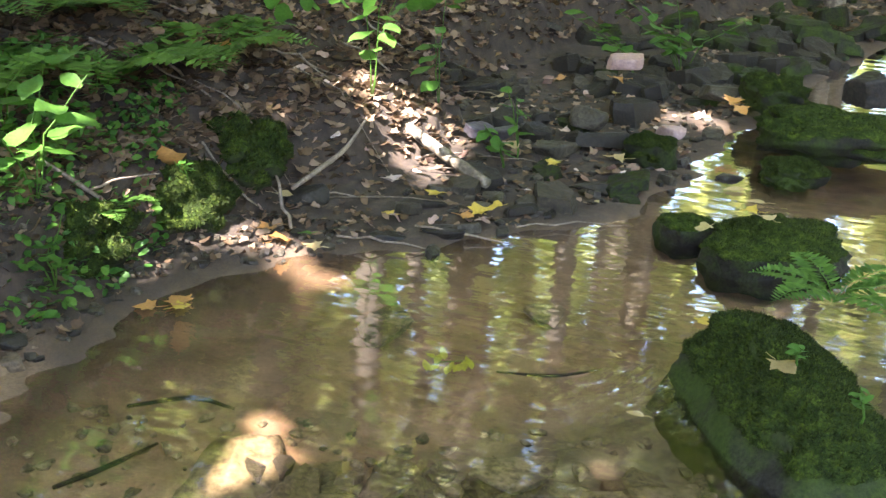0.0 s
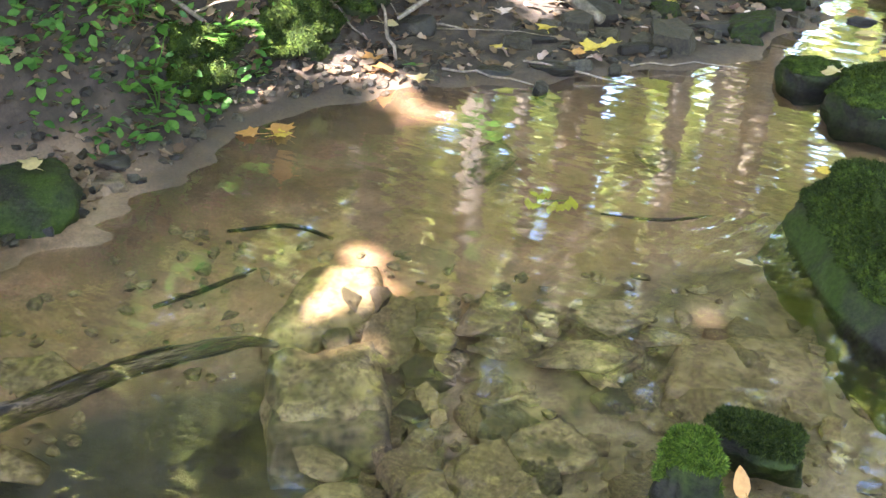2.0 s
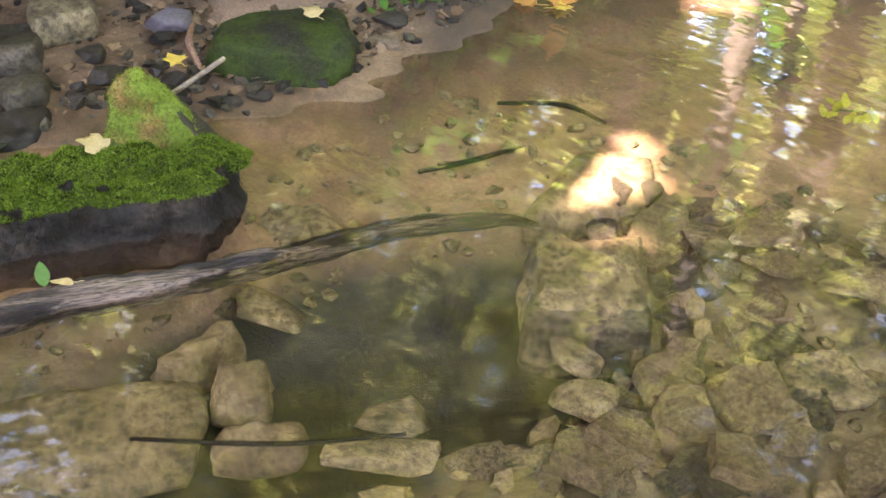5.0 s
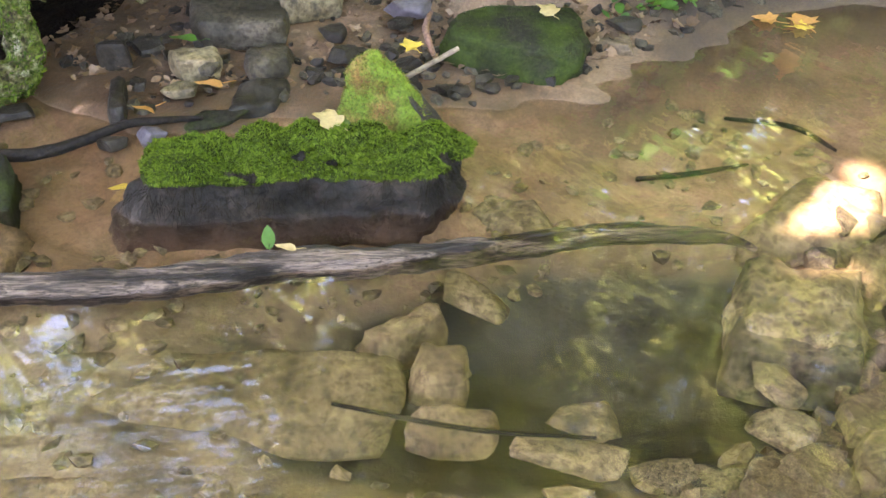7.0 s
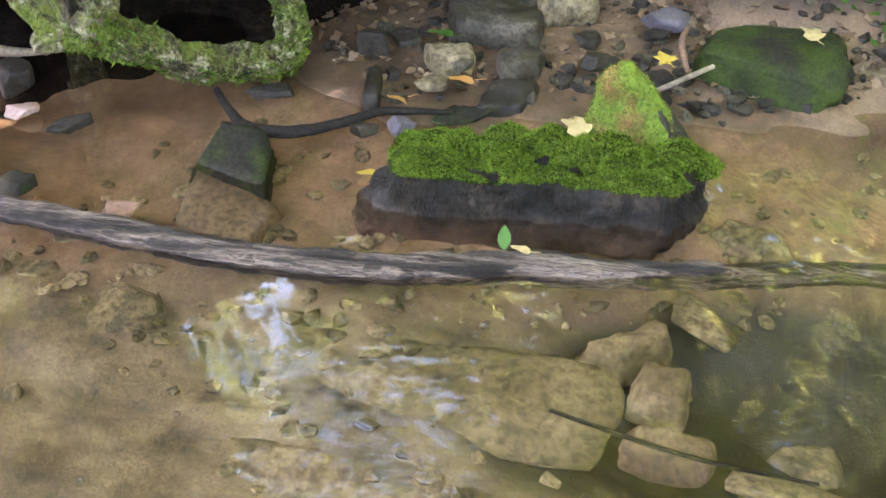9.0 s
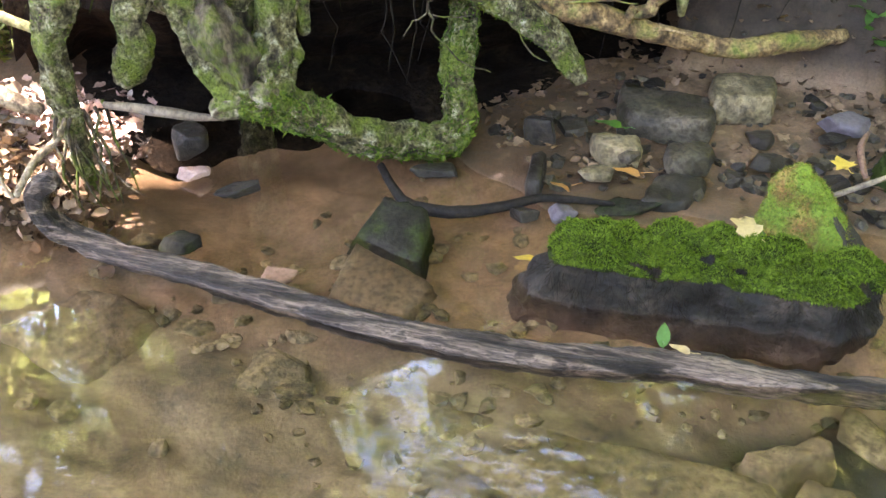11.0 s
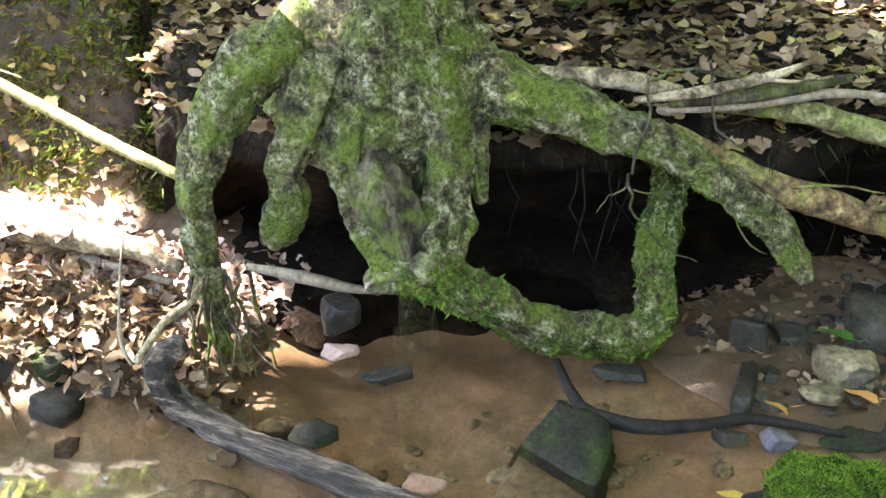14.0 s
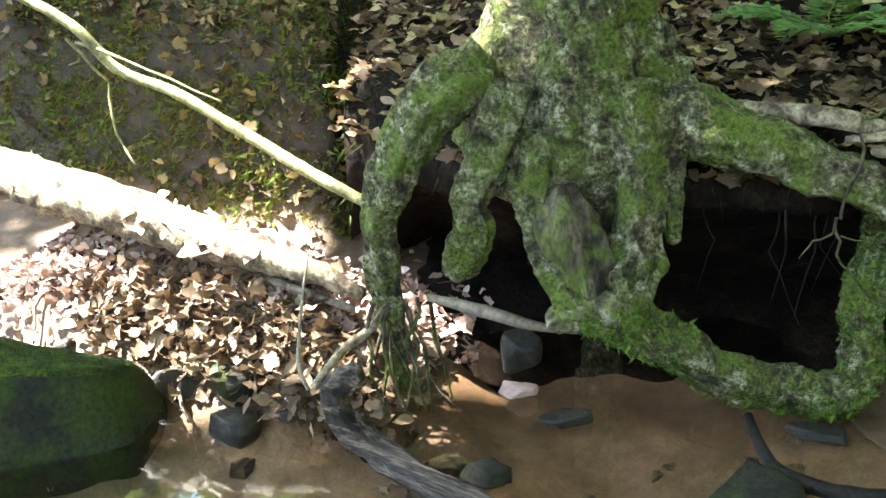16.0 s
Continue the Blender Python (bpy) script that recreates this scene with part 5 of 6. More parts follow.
for x, y in spots_in(180, -2.25, -1.1, 1.65, 2.9, 0.0, 0.65, 5) + spots_in(320, -1.7, -0.3, 2.0, 3.6, -0.03, 0.3, 51) + spots_in(500, 0.0, 2.2, 3.5, 6.0, 0.0, 1.2, 8):
    p, fc = stone_verts((1, 0.75, 0.45), 700 + rng.randint(20), 0.95, 1)
    (g if rng.rand() < 0.5 else g_b).put(turn(p * rng.uniform(0.006, 0.03), rng.uniform(0, 360), rng.uniform(-20, 20)) + on(x, y, 0.004), fc)
tagged(part("gravel", g_b, M_STONE, smooth=False), "brown grey gravel on the sand and shore", "gravel", kind="stuff")
tagged(part("gravel", g, M_WET, smooth=False), "dark wet gravel on the sand and shore", "gravel", kind="stuff")
g = Geo()
for x, y in spots_in(900, -2.3, 0.9, 0.7, 2.5, -9, -0.15, 9):
    p, fc = stone_verts((1, 0.75, 0.4), 730 + rng.randint(20), 0.95, 1)
    g.put(turn(p * rng.uniform(0.006, 0.03), rng.uniform(0, 360), rng.uniform(-20, 20)) + on(x, y, 0.002), fc)
tagged(part("gravel", g, M_SUNK, smooth=False), "brown silted gravel on the stream bed", "gravel", kind="stuff")

# ---- sticks and branches ----
def stick(name, points, mat, label, twigs=(), seg=8, rough=0.15, category="stick"):
    thing = empty(name, label, category)
    g = Geo()
    tube(g, points, seg, 0.025, rough, 30, len(points))
    part("stem", g, mat, thing)
    for tw in twigs:
        g = Geo()
        tube(g, tw, 6, 0.02, 0.1, 30, 1)
        part("twig", g, mat, thing)
    return thing


stick("stick", [(-2.264, 1.377, 0.05, 0.01), (-2.164, 1.35, 0.03, 0.013), (-2.094, 1.348, 0.02, 0.016), (-2.002, 1.425, 0.02, 0.015), (-1.953, 1.514, 0.025, 0.013), (-1.919, 1.599, 0.03, 0.011), (-1.856, 1.66, 0.03, 0.009), (-1.789, 1.714, 0.03, 0.006)], M_TWIGWET, "black wet stick lying along the waterline")
stick("stick", [(-1.461, 2.072, 0.06, 0.007), (-1.415, 2.13, 0.09, 0.007), (-1.37, 2.184, 0.12, 0.006)], M_TWIG, "short grey stick leaning on the mossy stone")
stick("stick", [(-1.577, 2.39, 0.08, 0.007), (-1.526, 2.283, 0.09, 0.009), (-1.48, 2.225, 0.09, 0.009), (-1.452, 2.203, 0.07, 0.006)], M_PINKWOOD, "reddish curved stick on the sand")
stick("branch", local([(0.2, -0.03, 0.635, 0.016), (0.36, -0.01, 0.632, 0.02), (0.46, 0.02, 0.63, 0.02), (0.575, 0.03, 0.605, 0.014)]), M_PALE, "pale barkless branch lying on the bank edge", category="branch", seg=12)
stick("branch", local([(0.47, 0.1, 0.612, 0.007), (0.59, 0.11, 0.628, 0.012), (0.7, 0.12, 0.652, 0.01), (0.79, 0.12, 0.682, 0.004)]), M_PALE, "pale broken branch on the bank edge", category="branch", twigs=[local([(0.66, 0.11, 0.645, 0.006), (0.74, 0.13, 0.645, 0.004), (0.83, 0.14, 0.66, 0.002)])])
stick("branch", local([(0.54, 0.09, 0.6, 0.008), (0.66, 0.1, 0.612, 0.014), (0.77, 0.1, 0.624, 0.012), (0.88, 0.1, 0.646, 0.008)]), M_DEAD, "dark grey branch on the bank edge", category="branch")
stick("branch", local([(0.52, 0.08, 0.585, 0.008), (0.68, 0.09, 0.594, 0.011), (0.84, 0.1, 0.615, 0.01), (0.98, 0.09, 0.6, 0.006)]), M_TWIG, "brown stick crossing the branches", category="branch")
stick("branch", local([(0.6, 0.06, 0.655, 0.004), (0.7, 0.07, 0.64, 0.006), (0.82, 0.08, 0.63, 0.005), (0.95, 0.06, 0.65, 0.002)]), M_DEAD, "thin dark branch lying across the others", category="branch")
stick("branch", local([(0.6, 0.03, 0.585, 0.016), (0.7, 0.05, 0.58, 0.019), (0.815, 0.05, 0.564, 0.023), (0.95, 0.05, 0.523, 0.024), (1.088, 0.05, 0.481, 0.022), (1.214, 0.05, 0.446, 0.019), (1.4, 0.0, 0.41, 0.015), (1.6, -0.1, 0.4, 0.01)]), M_MOSSWOOD, "long mossy green branch leaning along the bank", category="branch", seg=16, rough=0.22,
      twigs=[local([(0.66, 0.06, 0.6, 0.007), (0.74, 0.08, 0.625, 0.006), (0.82, 0.09, 0.63, 0.003)])])
stick("branch", local([(0.56, 0.03, 0.53, 0.014), (0.665, 0.04, 0.468, 0.024), (0.76, 0.045, 0.414, 0.031), (0.856, 0.05, 0.38, 0.033), (0.983, 0.05, 0.329, 0.028), (1.142, 0.05, 0.275, 0.024), (1.26, 0.05, 0.241, 0.026), (1.385, 0.05, 0.242, 0.027), (1.6, 0.0, 0.22, 0.02)]), M_PEEL, "peeling orange-tan log across the front of the hollow", seg=18, rough=0.24,
      twigs=[local([(0.96, 0.06, 0.34, 0.014), (1.0, 0.07, 0.375, 0.02), (1.035, 0.08, 0.4, 0.016), (1.075, 0.09, 0.416, 0.006)]), local([(1.02, 0.07, 0.32, 0.005), (1.08, 0.1, 0.325, 0.004), (1.16, 0.11, 0.3, 0.002)]), local([(0.8, 0.08, 0.42, 0.004), (0.88, 0.12, 0.43, 0.003), (0.97, 0.12, 0.415, 0.0015)])], category="branch")
stick("branch", local([(1.09, 0.05, 0.5, 0.009), (1.101, 0.06, 0.475, 0.014), (1.107, 0.06, 0.412, 0.018), (1.107, 0.06, 0.349, 0.009)]), M_MOSSWOOD, "mossy upright branch stub", category="branch", seg=12)
stick("twig", local([(0.49, 0.12, 0.661, 0.0033), (0.488, 0.12, 0.571, 0.0033), (0.47, 0.12, 0.483, 0.0033), (0.463, 0.12, 0.451, 0.0033), (0.479, 0.12, 0.38, 0.0026), (0.522, 0.12, 0.332, 0.0020), (0.563, 0.12, 0.298, 0.0020), (0.608, 0.12, 0.28, 0.0013)]), M_DEAD, "thin bare twig hanging over the hollow",
      twigs=[local([(0.463, 0.12, 0.451, 0.0026), (0.425, 0.12, 0.427, 0.0020), (0.402, 0.12, 0.393, 0.0013)]), local([(0.472, 0.12, 0.438, 0.0020), (0.51, 0.12, 0.428, 0.0013), (0.564, 0.12, 0.427, 0.0013)])], seg=6, category="twig")
stick("twig", local([(0.493, 0.12, 0.656, 0.0033), (0.529, 0.12, 0.674, 0.0026), (0.596, 0.12, 0.67, 0.0033), (0.677, 0.12, 0.673, 0.0020)]), M_DEAD, "bare grey twig with a hanging side shoot", twigs=[local([(0.603, 0.12, 0.685, 0.0033), (0.612, 0.12, 0.622, 0.0033), (0.627, 0.12, 0.551, 0.0026), (0.666, 0.12, 0.523, 0.0020)])], seg=6, category="twig")
stick("twig", local([(0.674, 0.12, 0.388, 0.0020), (0.688, 0.12, 0.352, 0.0020), (0.714, 0.12, 0.31, 0.0020), (0.748, 0.12, 0.292, 0.0013)]), M_DEAD, "thin twig hanging from the long root", seg=6, category="twig")
stick("branch", [(-4.1, -0.45, 1.0, 0.009), (-3.42, 0.16, 0.79, 0.012), (-3.29, 0.32, 0.645, 0.013), (-3.2, 0.43, 0.6, 0.013), (-3.08, 0.56, 0.52, 0.014), (-2.93, 0.72, 0.42, 0.014), (-2.84, 0.83, 0.36, 0.011)], M_GREENWOOD, "long pale yellow-green branch leaning on the leaf dam",
      twigs=[[(-3.36, 0.22, 0.71, 0.005), (-3.38, 0.3, 0.6, 0.004), (-3.34, 0.3, 0.48, 0.0035), (-3.26, 0.33, 0.42, 0.002)], [(-3.36, 0.24, 0.7, 0.004), (-3.2, 0.38, 0.66, 0.003), (-3.05, 0.52, 0.6, 0.002)], [(-3.4, 0.17, 0.78, 0.005), (-3.5, 0.02, 0.83, 0.003), (-3.6, -0.1, 0.82, 0.002)]], category="branch")
stick("log", [(-3.75, -0.15, 0.38, 0.06), (-3.45, 0.07, 0.36, 0.062), (-3.2, 0.28, 0.335, 0.058), (-3.0, 0.46, 0.3, 0.045), (-2.85, 0.62, 0.27, 0.03), (-2.76, 0.74, 0.22, 0.015)], M_PALE, "bleached rotten log lying in the leaf dam", seg=16, rough=0.3, category="log")
stick("stick", [(-3.25, 0.22, 0.3, 0.008), (-2.98, 0.48, 0.25, 0.01), (-2.78, 0.72, 0.18, 0.009)], M_TWIG, "brown split stick in front of the bleached log")
stick("stick", [(-2.56, 0.58, 0.13, 0.008), (-2.62, 0.66, 0.17, 0.01), (-2.6, 0.72, 0.22, 0.008), (-2.63, 0.76, 0.27, 0.004)], M_PALE, "pale crooked stick above the log end")
stick("stick", [(-2.5, 0.56, 0.16, 0.004), (-2.53, 0.55, 0.2, 0.004), (-2.6, 0.58, 0.3, 0.003), (-2.7, 0.62, 0.36, 0.002)], M_TWIG, "thin grey stick in the leaf dam")
stick("stick", local([(-0.3, 0.03, 0.26, 0.008), (-0.2, 0.05, 0.245, 0.014), (-0.1, 0.06, 0.22, 0.012), (-0.02, 0.05, 0.2, 0.004)]), M_TWIG, "splintered grey wood in the hollow")
stick("branch", [(-0.32, 4.5, 0.3, 0.018), (-0.15, 4.3, 0.2, 0.022), (0.0, 4.14, 0.14, 0.024), (0.12, 4.0, 0.1, 0.024), (0.2, 3.93, 0.07, 0.02)], M_BARKDRY, "dead grey branch lying down the shore", category="branch")
stick("stick", [(-1.14, 3.08, 0.42, 0.006), (-1.06, 3.15, 0.32, 0.007), (-1.0, 3.22, 0.22, 0.007), (-0.95, 3.2, 0.08, 0.005)], M_TWIG, "thin grey stick hanging down the bank", twigs=[[(-1.04, 3.17, 0.3, 0.004), (-0.95, 3.2, 0.33, 0.003), (-0.86, 3.3, 0.31, 0.002)]])
stick("stick", [(-0.5, 3.7, 0.12, 0.008), (-0.42, 3.78, 0.16, 0.01), (-0.33, 3.92, 0.2, 0.008), (-0.26, 4.05, 0.28, 0.004)], M_TWIG, "curved grey root below the bank edge", twigs=[[(-0.48, 3.5, 0.05, 0.006), (-0.52, 3.6, 0.12, 0.006), (-0.56, 3.72, 0.22, 0.004)]])
stick("stick", [(-1.3, 2.86, 0.03, 0.008), (-1.1, 2.92, 0.03, 0.012), (-0.97, 2.98, 0.012, 0.01), (-0.92, 3.0, 0.01, 0.005)], M_TWIGWET, "black wet stick at the waterline")
stick("stick", [(-0.86, 2.14, -0.055, 0.006), (-0.76, 2.22, -0.05, 0.007), (-0.66, 2.33, -0.05, 0.004)], M_TWIGWET, "black twig on the stream bed")
stick("stick", [(-0.78, 2.5, -0.05, 0.005), (-0.62, 2.55, -0.05, 0.007), (-0.5, 2.5, -0.05, 0.004)], M_TWIGWET, "dark twig on the stream bed")
stick("stick", [(0.2, 2.73, -0.05, 0.003), (0.36, 2.71, -0.046, 0.005), (0.5, 2.76, -0.05, 0.003)], M_TWIGWET, "dark sunken stick on the stream bed")
stick("stick", [(-1.05, 1.2, -0.08, 0.004), (-0.8, 1.28, -0.08, 0.005), (-0.6, 1.38, -0.08, 0.003)], M_TWIGWET, "thin sunken twig on the stream bed")
rng = random.Random(9)
for k in range(46):
    x, y = rng.uniform(-1.3, 0.3), rng.uniform(3.4, 5.4)
    if k > 30:
        x, y = rng.uniform(-3.5, -2.75), rng.uniform(-0.1, 0.85)
    a, ln, r = rng.uniform(-0.5, 0.5), rng.uniform(0.15, 0.45), rng.uniform(0.002, 0.006)
    dx, dy = ln * math.cos(a), ln * math.sin(a)
    stick("stick", [(*on(x, y, 0.015), r), (*on(x + dx * 0.5, y + dy * 0.5, 0.03), r), (*on(x + dx, y + dy, 0.02), r * 0.5)], M_TWIG, "thin dry stick on the leaf litter", seg=5)

# ---- moss and rootlets on the tree ----
rng_t = np.random.RandomState(5)
SHAGGY = {"arch": (11000, 0.018, M_MOSSB), "long": (7000, 0.011, M_MOSSB), "right": (2600, 0.009, M_MOSSB), "far_left": (2200, 0.009, M_MOSSB), "left": (1600, 0.008, M_MOSSD), "middle": (900, 0.008, M_MOSSD)}
for key, (count, ln, mat) in SHAGGY.items():
    g0, g1 = Geo(), Geo()
    tube(g0, local(ROOTS[key]), 36, 0.01, 0.3, 13, 5 + list(ROOTS).index(key), 1.0, True, 0.09)
    v, fc = np.concatenate(g0.v), [q for q in g0.f if len(q) == 4]
    c0 = TREE_M @ Vector((0.27, -0.12, 0))

    def where(a, n, key=key):
        nz = np.array([noise.noise(Vector(q) * 9) for q in a])
        return (nz + 0.5 * n[:, 2] > (-0.15 if key == "arch" else 0.12))
    tufts(g1, v, fc, count, ln, rng_t, where, 0.7, 0.2, 0.5 if key == "arch" else 0.0)
    tagged(part("moss", g1, mat, tree, "green moss", smooth=False), kind="stuff")
g1 = Geo()
tufts(g1, trunk_v[:-2], [(i * 56 + j, i * 56 + (j + 1) % 56, (i + 1) * 56 + (j + 1) % 56, (i + 1) * 56 + j) for i in range(46) for j in range(56)], 9000, 0.007, rng_t, lambda a, n: np.array([noise.noise(Vector(q) * 6) for q in a]) > 0.02, 0.7, 0.25)
tagged(part("moss", g1, M_MOSSB, tree, "green moss", smooth=False), kind="stuff")


# ---- leaf litter ----
def litter(name, spots, size, mat, label, seed, lift=0.012, tilt=28, kinds=("oval", "tulip", "maple"), curl=0.5):
    rng = random.Random(seed)
    g = Geo()
    for x, y, z in spots:
        leaf_geo(g, (x, y, z + lift * rng.random()), rng.uniform(*size), rng.uniform(0, 360), rng.uniform(-tilt, tilt), rng.uniform(-tilt, tilt), rng.choice(kinds), rng.uniform(-curl, curl), rng.uniform(0, 0.5), rng.uniform(0.7, 1.1))
    return tagged(part(name, g, mat), label, "leaves", kind="stuff")


def ground_spots(n, x0, x1, y0, y1, seed, lo=0.02, past_beach=True):
    rng = np.random.RandomState(seed)
    x, y = rng.uniform(x0, x1, n), rng.uniform(y0, y1, n)
    d, bw, st = bank_field(x, y)
    ok = (d > (bw + 0.03 if past_beach else lo)) & (d < 3.2)
    x, y = x[ok], y[ok]
    return list(zip(x, y, height(x, y)))


litter("leaf_litter", ground_spots(52000, -1.9, 4.2, 2.9, 8.0, 1), (0.03, 0.075), M_LITTER, "brown dead leaves covering the bank", 1)
rs = np.random.RandomState(3)
pick = SLAB_TOP[rs.choice(len(SLAB_TOP), 15000)] + rs.normal(0, 0.02, (15000, 3)) * (1, 1, 0)
litter("leaf_litter", [tuple(q) for q in pick[::2]], (0.025, 0.06), M_LITTER, "brown dead leaves on the bank above the hollow", 22, 0.015, 30)
litter("leaf_litter", [tuple(q) for q in pick[1::2]], (0.025, 0.055), M_TANLEAF, "brown and tan dead leaves on the bank above the hollow", 2)
litter("leaf_litter", ground_spots(9000, -4.6, -2.6, -0.9, 2.2, 4), (0.025, 0.06), M_LITTER, "small dead leaves on the steep bank behind the tree", 3)
rs = np.random.RandomState(6)
s_, n_ = rs.uniform(-0.66, 0.6, 5200), np.abs(rs.normal(0, 0.2, 5200)) - 0.1 - 0.12 * rs.rand(5200) ** 4
px_, py_ = -3.12 + 0.66 * s_ - 0.75 * n_, 0.42 + 0.75 * s_ + 0.66 * n_
litter("leaf_dam", list(zip(px_, py_, height(px_, py_))), (0.018, 0.046), M_PINKLEAF, "heap of pale dry leaves caught beside the tree", 4, 0.05, 60)
f_ = rs.rand(1500)
fx_, fy_ = -3.12 + 0.5 * f_ + rs.normal(0, 0.06, 1500), 0.2 + 0.56 * f_ + rs.normal(0, 0.06, 1500)
litter("leaf_litter", list(zip(fx_, fy_, height(fx_, fy_) + 0.05 * rs.rand(1500))), (0.02, 0.05), M_LITTER, "dark wet leaves and bark at the foot of the leaf dam", 35, 0.05, 60)
litter("leaf_litter", ground_spots(1500, -0.95, 1.9, 3.1, 5.2, 17, 0.03, False), (0.025, 0.06), M_LITTER, "dark wet leaves among the shore stones", 9, 0.012, 18)
litter("leaf_litter", ground_spots(3500, 1.2, 4.4, 4.4, 8.4, 27, 0.03, False), (0.03, 0.07), M_LITTER, "dark dead leaves among the upstream stones", 29, 0.015, 20)
litter("leaf_litter", ground_spots(260, -0.6, 1.9, 3.4, 5.6, 7, 0.02, False), (0.03, 0.07), M_PINKLEAF, "pale pinkish dead leaves among the shore stones", 5, 0.02, 30)
litter("leaf_litter", ground_spots(1500, -1.4, -0.2, 2.35, 3.7, 18, 0.0, False), (0.015, 0.045), M_LITTER, "dark wet leaves along the foot of the bank", 19, 0.02, 40)
litter("leaf_dam", [(-3.45 + 0.62 * t_ + rs.normal(0, 0.05), 0.07 + 0.5 * t_ + rs.normal(0, 0.05), 0.36 - 0.08 * t_) for t_ in rs.rand(60)], (0.025, 0.06), M_PINKLEAF, "pale dry leaves lying over the bleached log", 34, 0.03, 60)
litter("leaf_litter", ground_spots(1700, -2.4, -1.1, 1.6, 3.0, 8, 0.03, False), (0.012, 0.04), M_LITTER, "wet brown leaves on the beach", 6, 0.015, 25)


def fallen_leaf(at, ln, rz, mat, label, kind="tulip", rx=0, ry=0, curl=0.3):
    g = Geo()
    leaf_geo(g, at, ln, rz, rx, ry, kind, curl, 0.2)
    tube(g, [(*(Vector(at) + Matrix.Rotation(radians(rz), 3, "Z") @ Vector((0, -0.5 * ln, 0.002))), 0.0012), (*(Vector(at) + Matrix.Rotation(radians(rz), 3, "Z") @ Vector((0.05 * ln, -0.95 * ln, 0.004))), 0.0008)], 5, 0.02, 0.0)
    tagged(part("fallen_leaf", g, mat), label, "leaf", "fallen leaves")


YL, OL, PL = "bright yellow fallen leaf", "orange-brown fallen leaf", "pale cream fallen leaf"
fallen_leaf((0.16, 3.73, 0.05), 0.08, 20, M_YELLOW, YL + " on wet stones", "maple", 20)
fallen_leaf((0.22, 3.72, 0.06), 0.06, 120, M_YELLOW, YL + " on wet stones", "tulip", -15)
fallen_leaf((0.12, 3.68, 0.04), 0.06, 250, M_ORANGE, OL + " on wet stones", "maple", 10)
fallen_leaf((-0.40, 3.38, 0.04), 0.07, 70, M_PALELEAF, PL + " on the sandy edge", "maple", 10)
fallen_leaf((-0.55, 3.50, 0.05), 0.085, 190, M_ORANGE, OL + " on the sandy edge", "maple", 12)
fallen_leaf((-0.50, 3.42, 0.045), 0.08, 310, M_ORANGE, OL + " on the sandy edge", "maple", -10)
fallen_leaf((-0.43, 3.46, 0.05), 0.05, 100, M_GREEN, "small green fallen leaf on the sandy edge", "oval", 10)
fallen_leaf((-0.86, 3.40, 0.33), 0.115, 175, M_ORANGE, "large orange leaf caught upright on the bank", "maple", 62)
fallen_leaf((-1.2, 3.12, 0.27), 0.09, 60, M_ORANGE, "orange leaf caught on the bank", "maple", 35)
fallen_leaf((-0.85, 2.97, 0.006), 0.075, 90, M_ORANGE, "orange leaf floating on the water", "maple", 0, 0, 0.08)
fallen_leaf((-0.76, 3.02, 0.006), 0.09, 40, M_ORANGE, "orange leaf floating on the water", "maple", 0, 0, 0.08)
fallen_leaf((-0.74, 2.98, 0.006), 0.06, 300, M_YELLOW, "yellow leaf floating on the water", "maple", 0, 0, 0.08)
fallen_leaf((-0.16, 3.64, 0.06), 0.05, 60, M_YELLOW, YL + " on the shore", "tulip")
fallen_leaf((1.05, 3.47, 0.165), 0.075, 80, M_YELLOW, YL + " on the mossy boulder", "maple")
fallen_leaf((1.10, 3.42, 0.165), 0.07, 30, M_PALELEAF, PL + " on the mossy boulder", "tulip")
fallen_leaf((0.90, 3.42, 0.12), 0.065, 130, M_PALELEAF, PL + " on the boulder", "tulip")
fallen_leaf((0.86, 2.3, 0.225), 0.08, 200, M_TANLEAF, "curled brown leaf on the large mossy boulder", "maple", 10)
fallen_leaf((0.82, 2.97, 0.006), 0.06, 20, M_YELLOW, "yellow leaf floating by the boulder", "tulip", 0, 0, 0.08)
fallen_leaf((0.54, 2.43, 0.008), 0.05, 60, M_PALELEAF, "pale leaf floating by the boulder", "oval", 0, 0, 0.08)
fallen_leaf((1.17, 4.11, 0.006), 0.09, 90, M_PALELEAF, "pale leaf floating upstream", "oval", 0, 0, 0.05)
fallen_leaf((1.22, 3.98, 0.006), 0.08, 70, M_PALELEAF, "pale leaf floating upstream", "oval", 0, 0, 0.05)
fallen_leaf((0.59, 3.90, 0.012), 0.06, 80, M_PALELEAF, PL + " at the waterline", "tulip")
fallen_leaf((0.42, 3.9, 0.02), 0.075, 100, M_YELLOW, YL + " at the waterline", "oval")
fallen_leaf((0.69, 4.12, 0.12), 0.09, 80, M_PALELEAF, PL + " on the shore stones", "maple", 15)
fallen_leaf((0.45, 4.06, 0.12), 0.06, 10, M_YELLOW, YL + " on the shore stones", "maple", 15)
fallen_leaf((1.3, 4.85, 0.16), 0.1, 30, M_ORANGE, OL + " on the shore stones", "maple", 20)
fallen_leaf((1.33, 4.75, 0.14), 0.08, 200, M_ORANGE, OL + " on the shore stones", "maple", -10)
fallen_leaf((0.80, 5.0, 0.2), 0.09, 90, M_ORANGE, OL + " on the shore stones", "maple", 30)
fallen_leaf((0.31, 1.42, 0.012), 0.085, 160, M_YELLOW, YL + " beside the small mossy rock", "tulip", 8)
fallen_leaf((0.47, 1.47, 0.02), 0.075, 80, M_YELLOW, YL + " beside the small mossy rock", "maple", -8)
fallen_leaf((0.425, 1.55, 0.085), 0.06, 10, M_ORANGE, "orange leaf caught between the mossy rocks", "oval", 60)
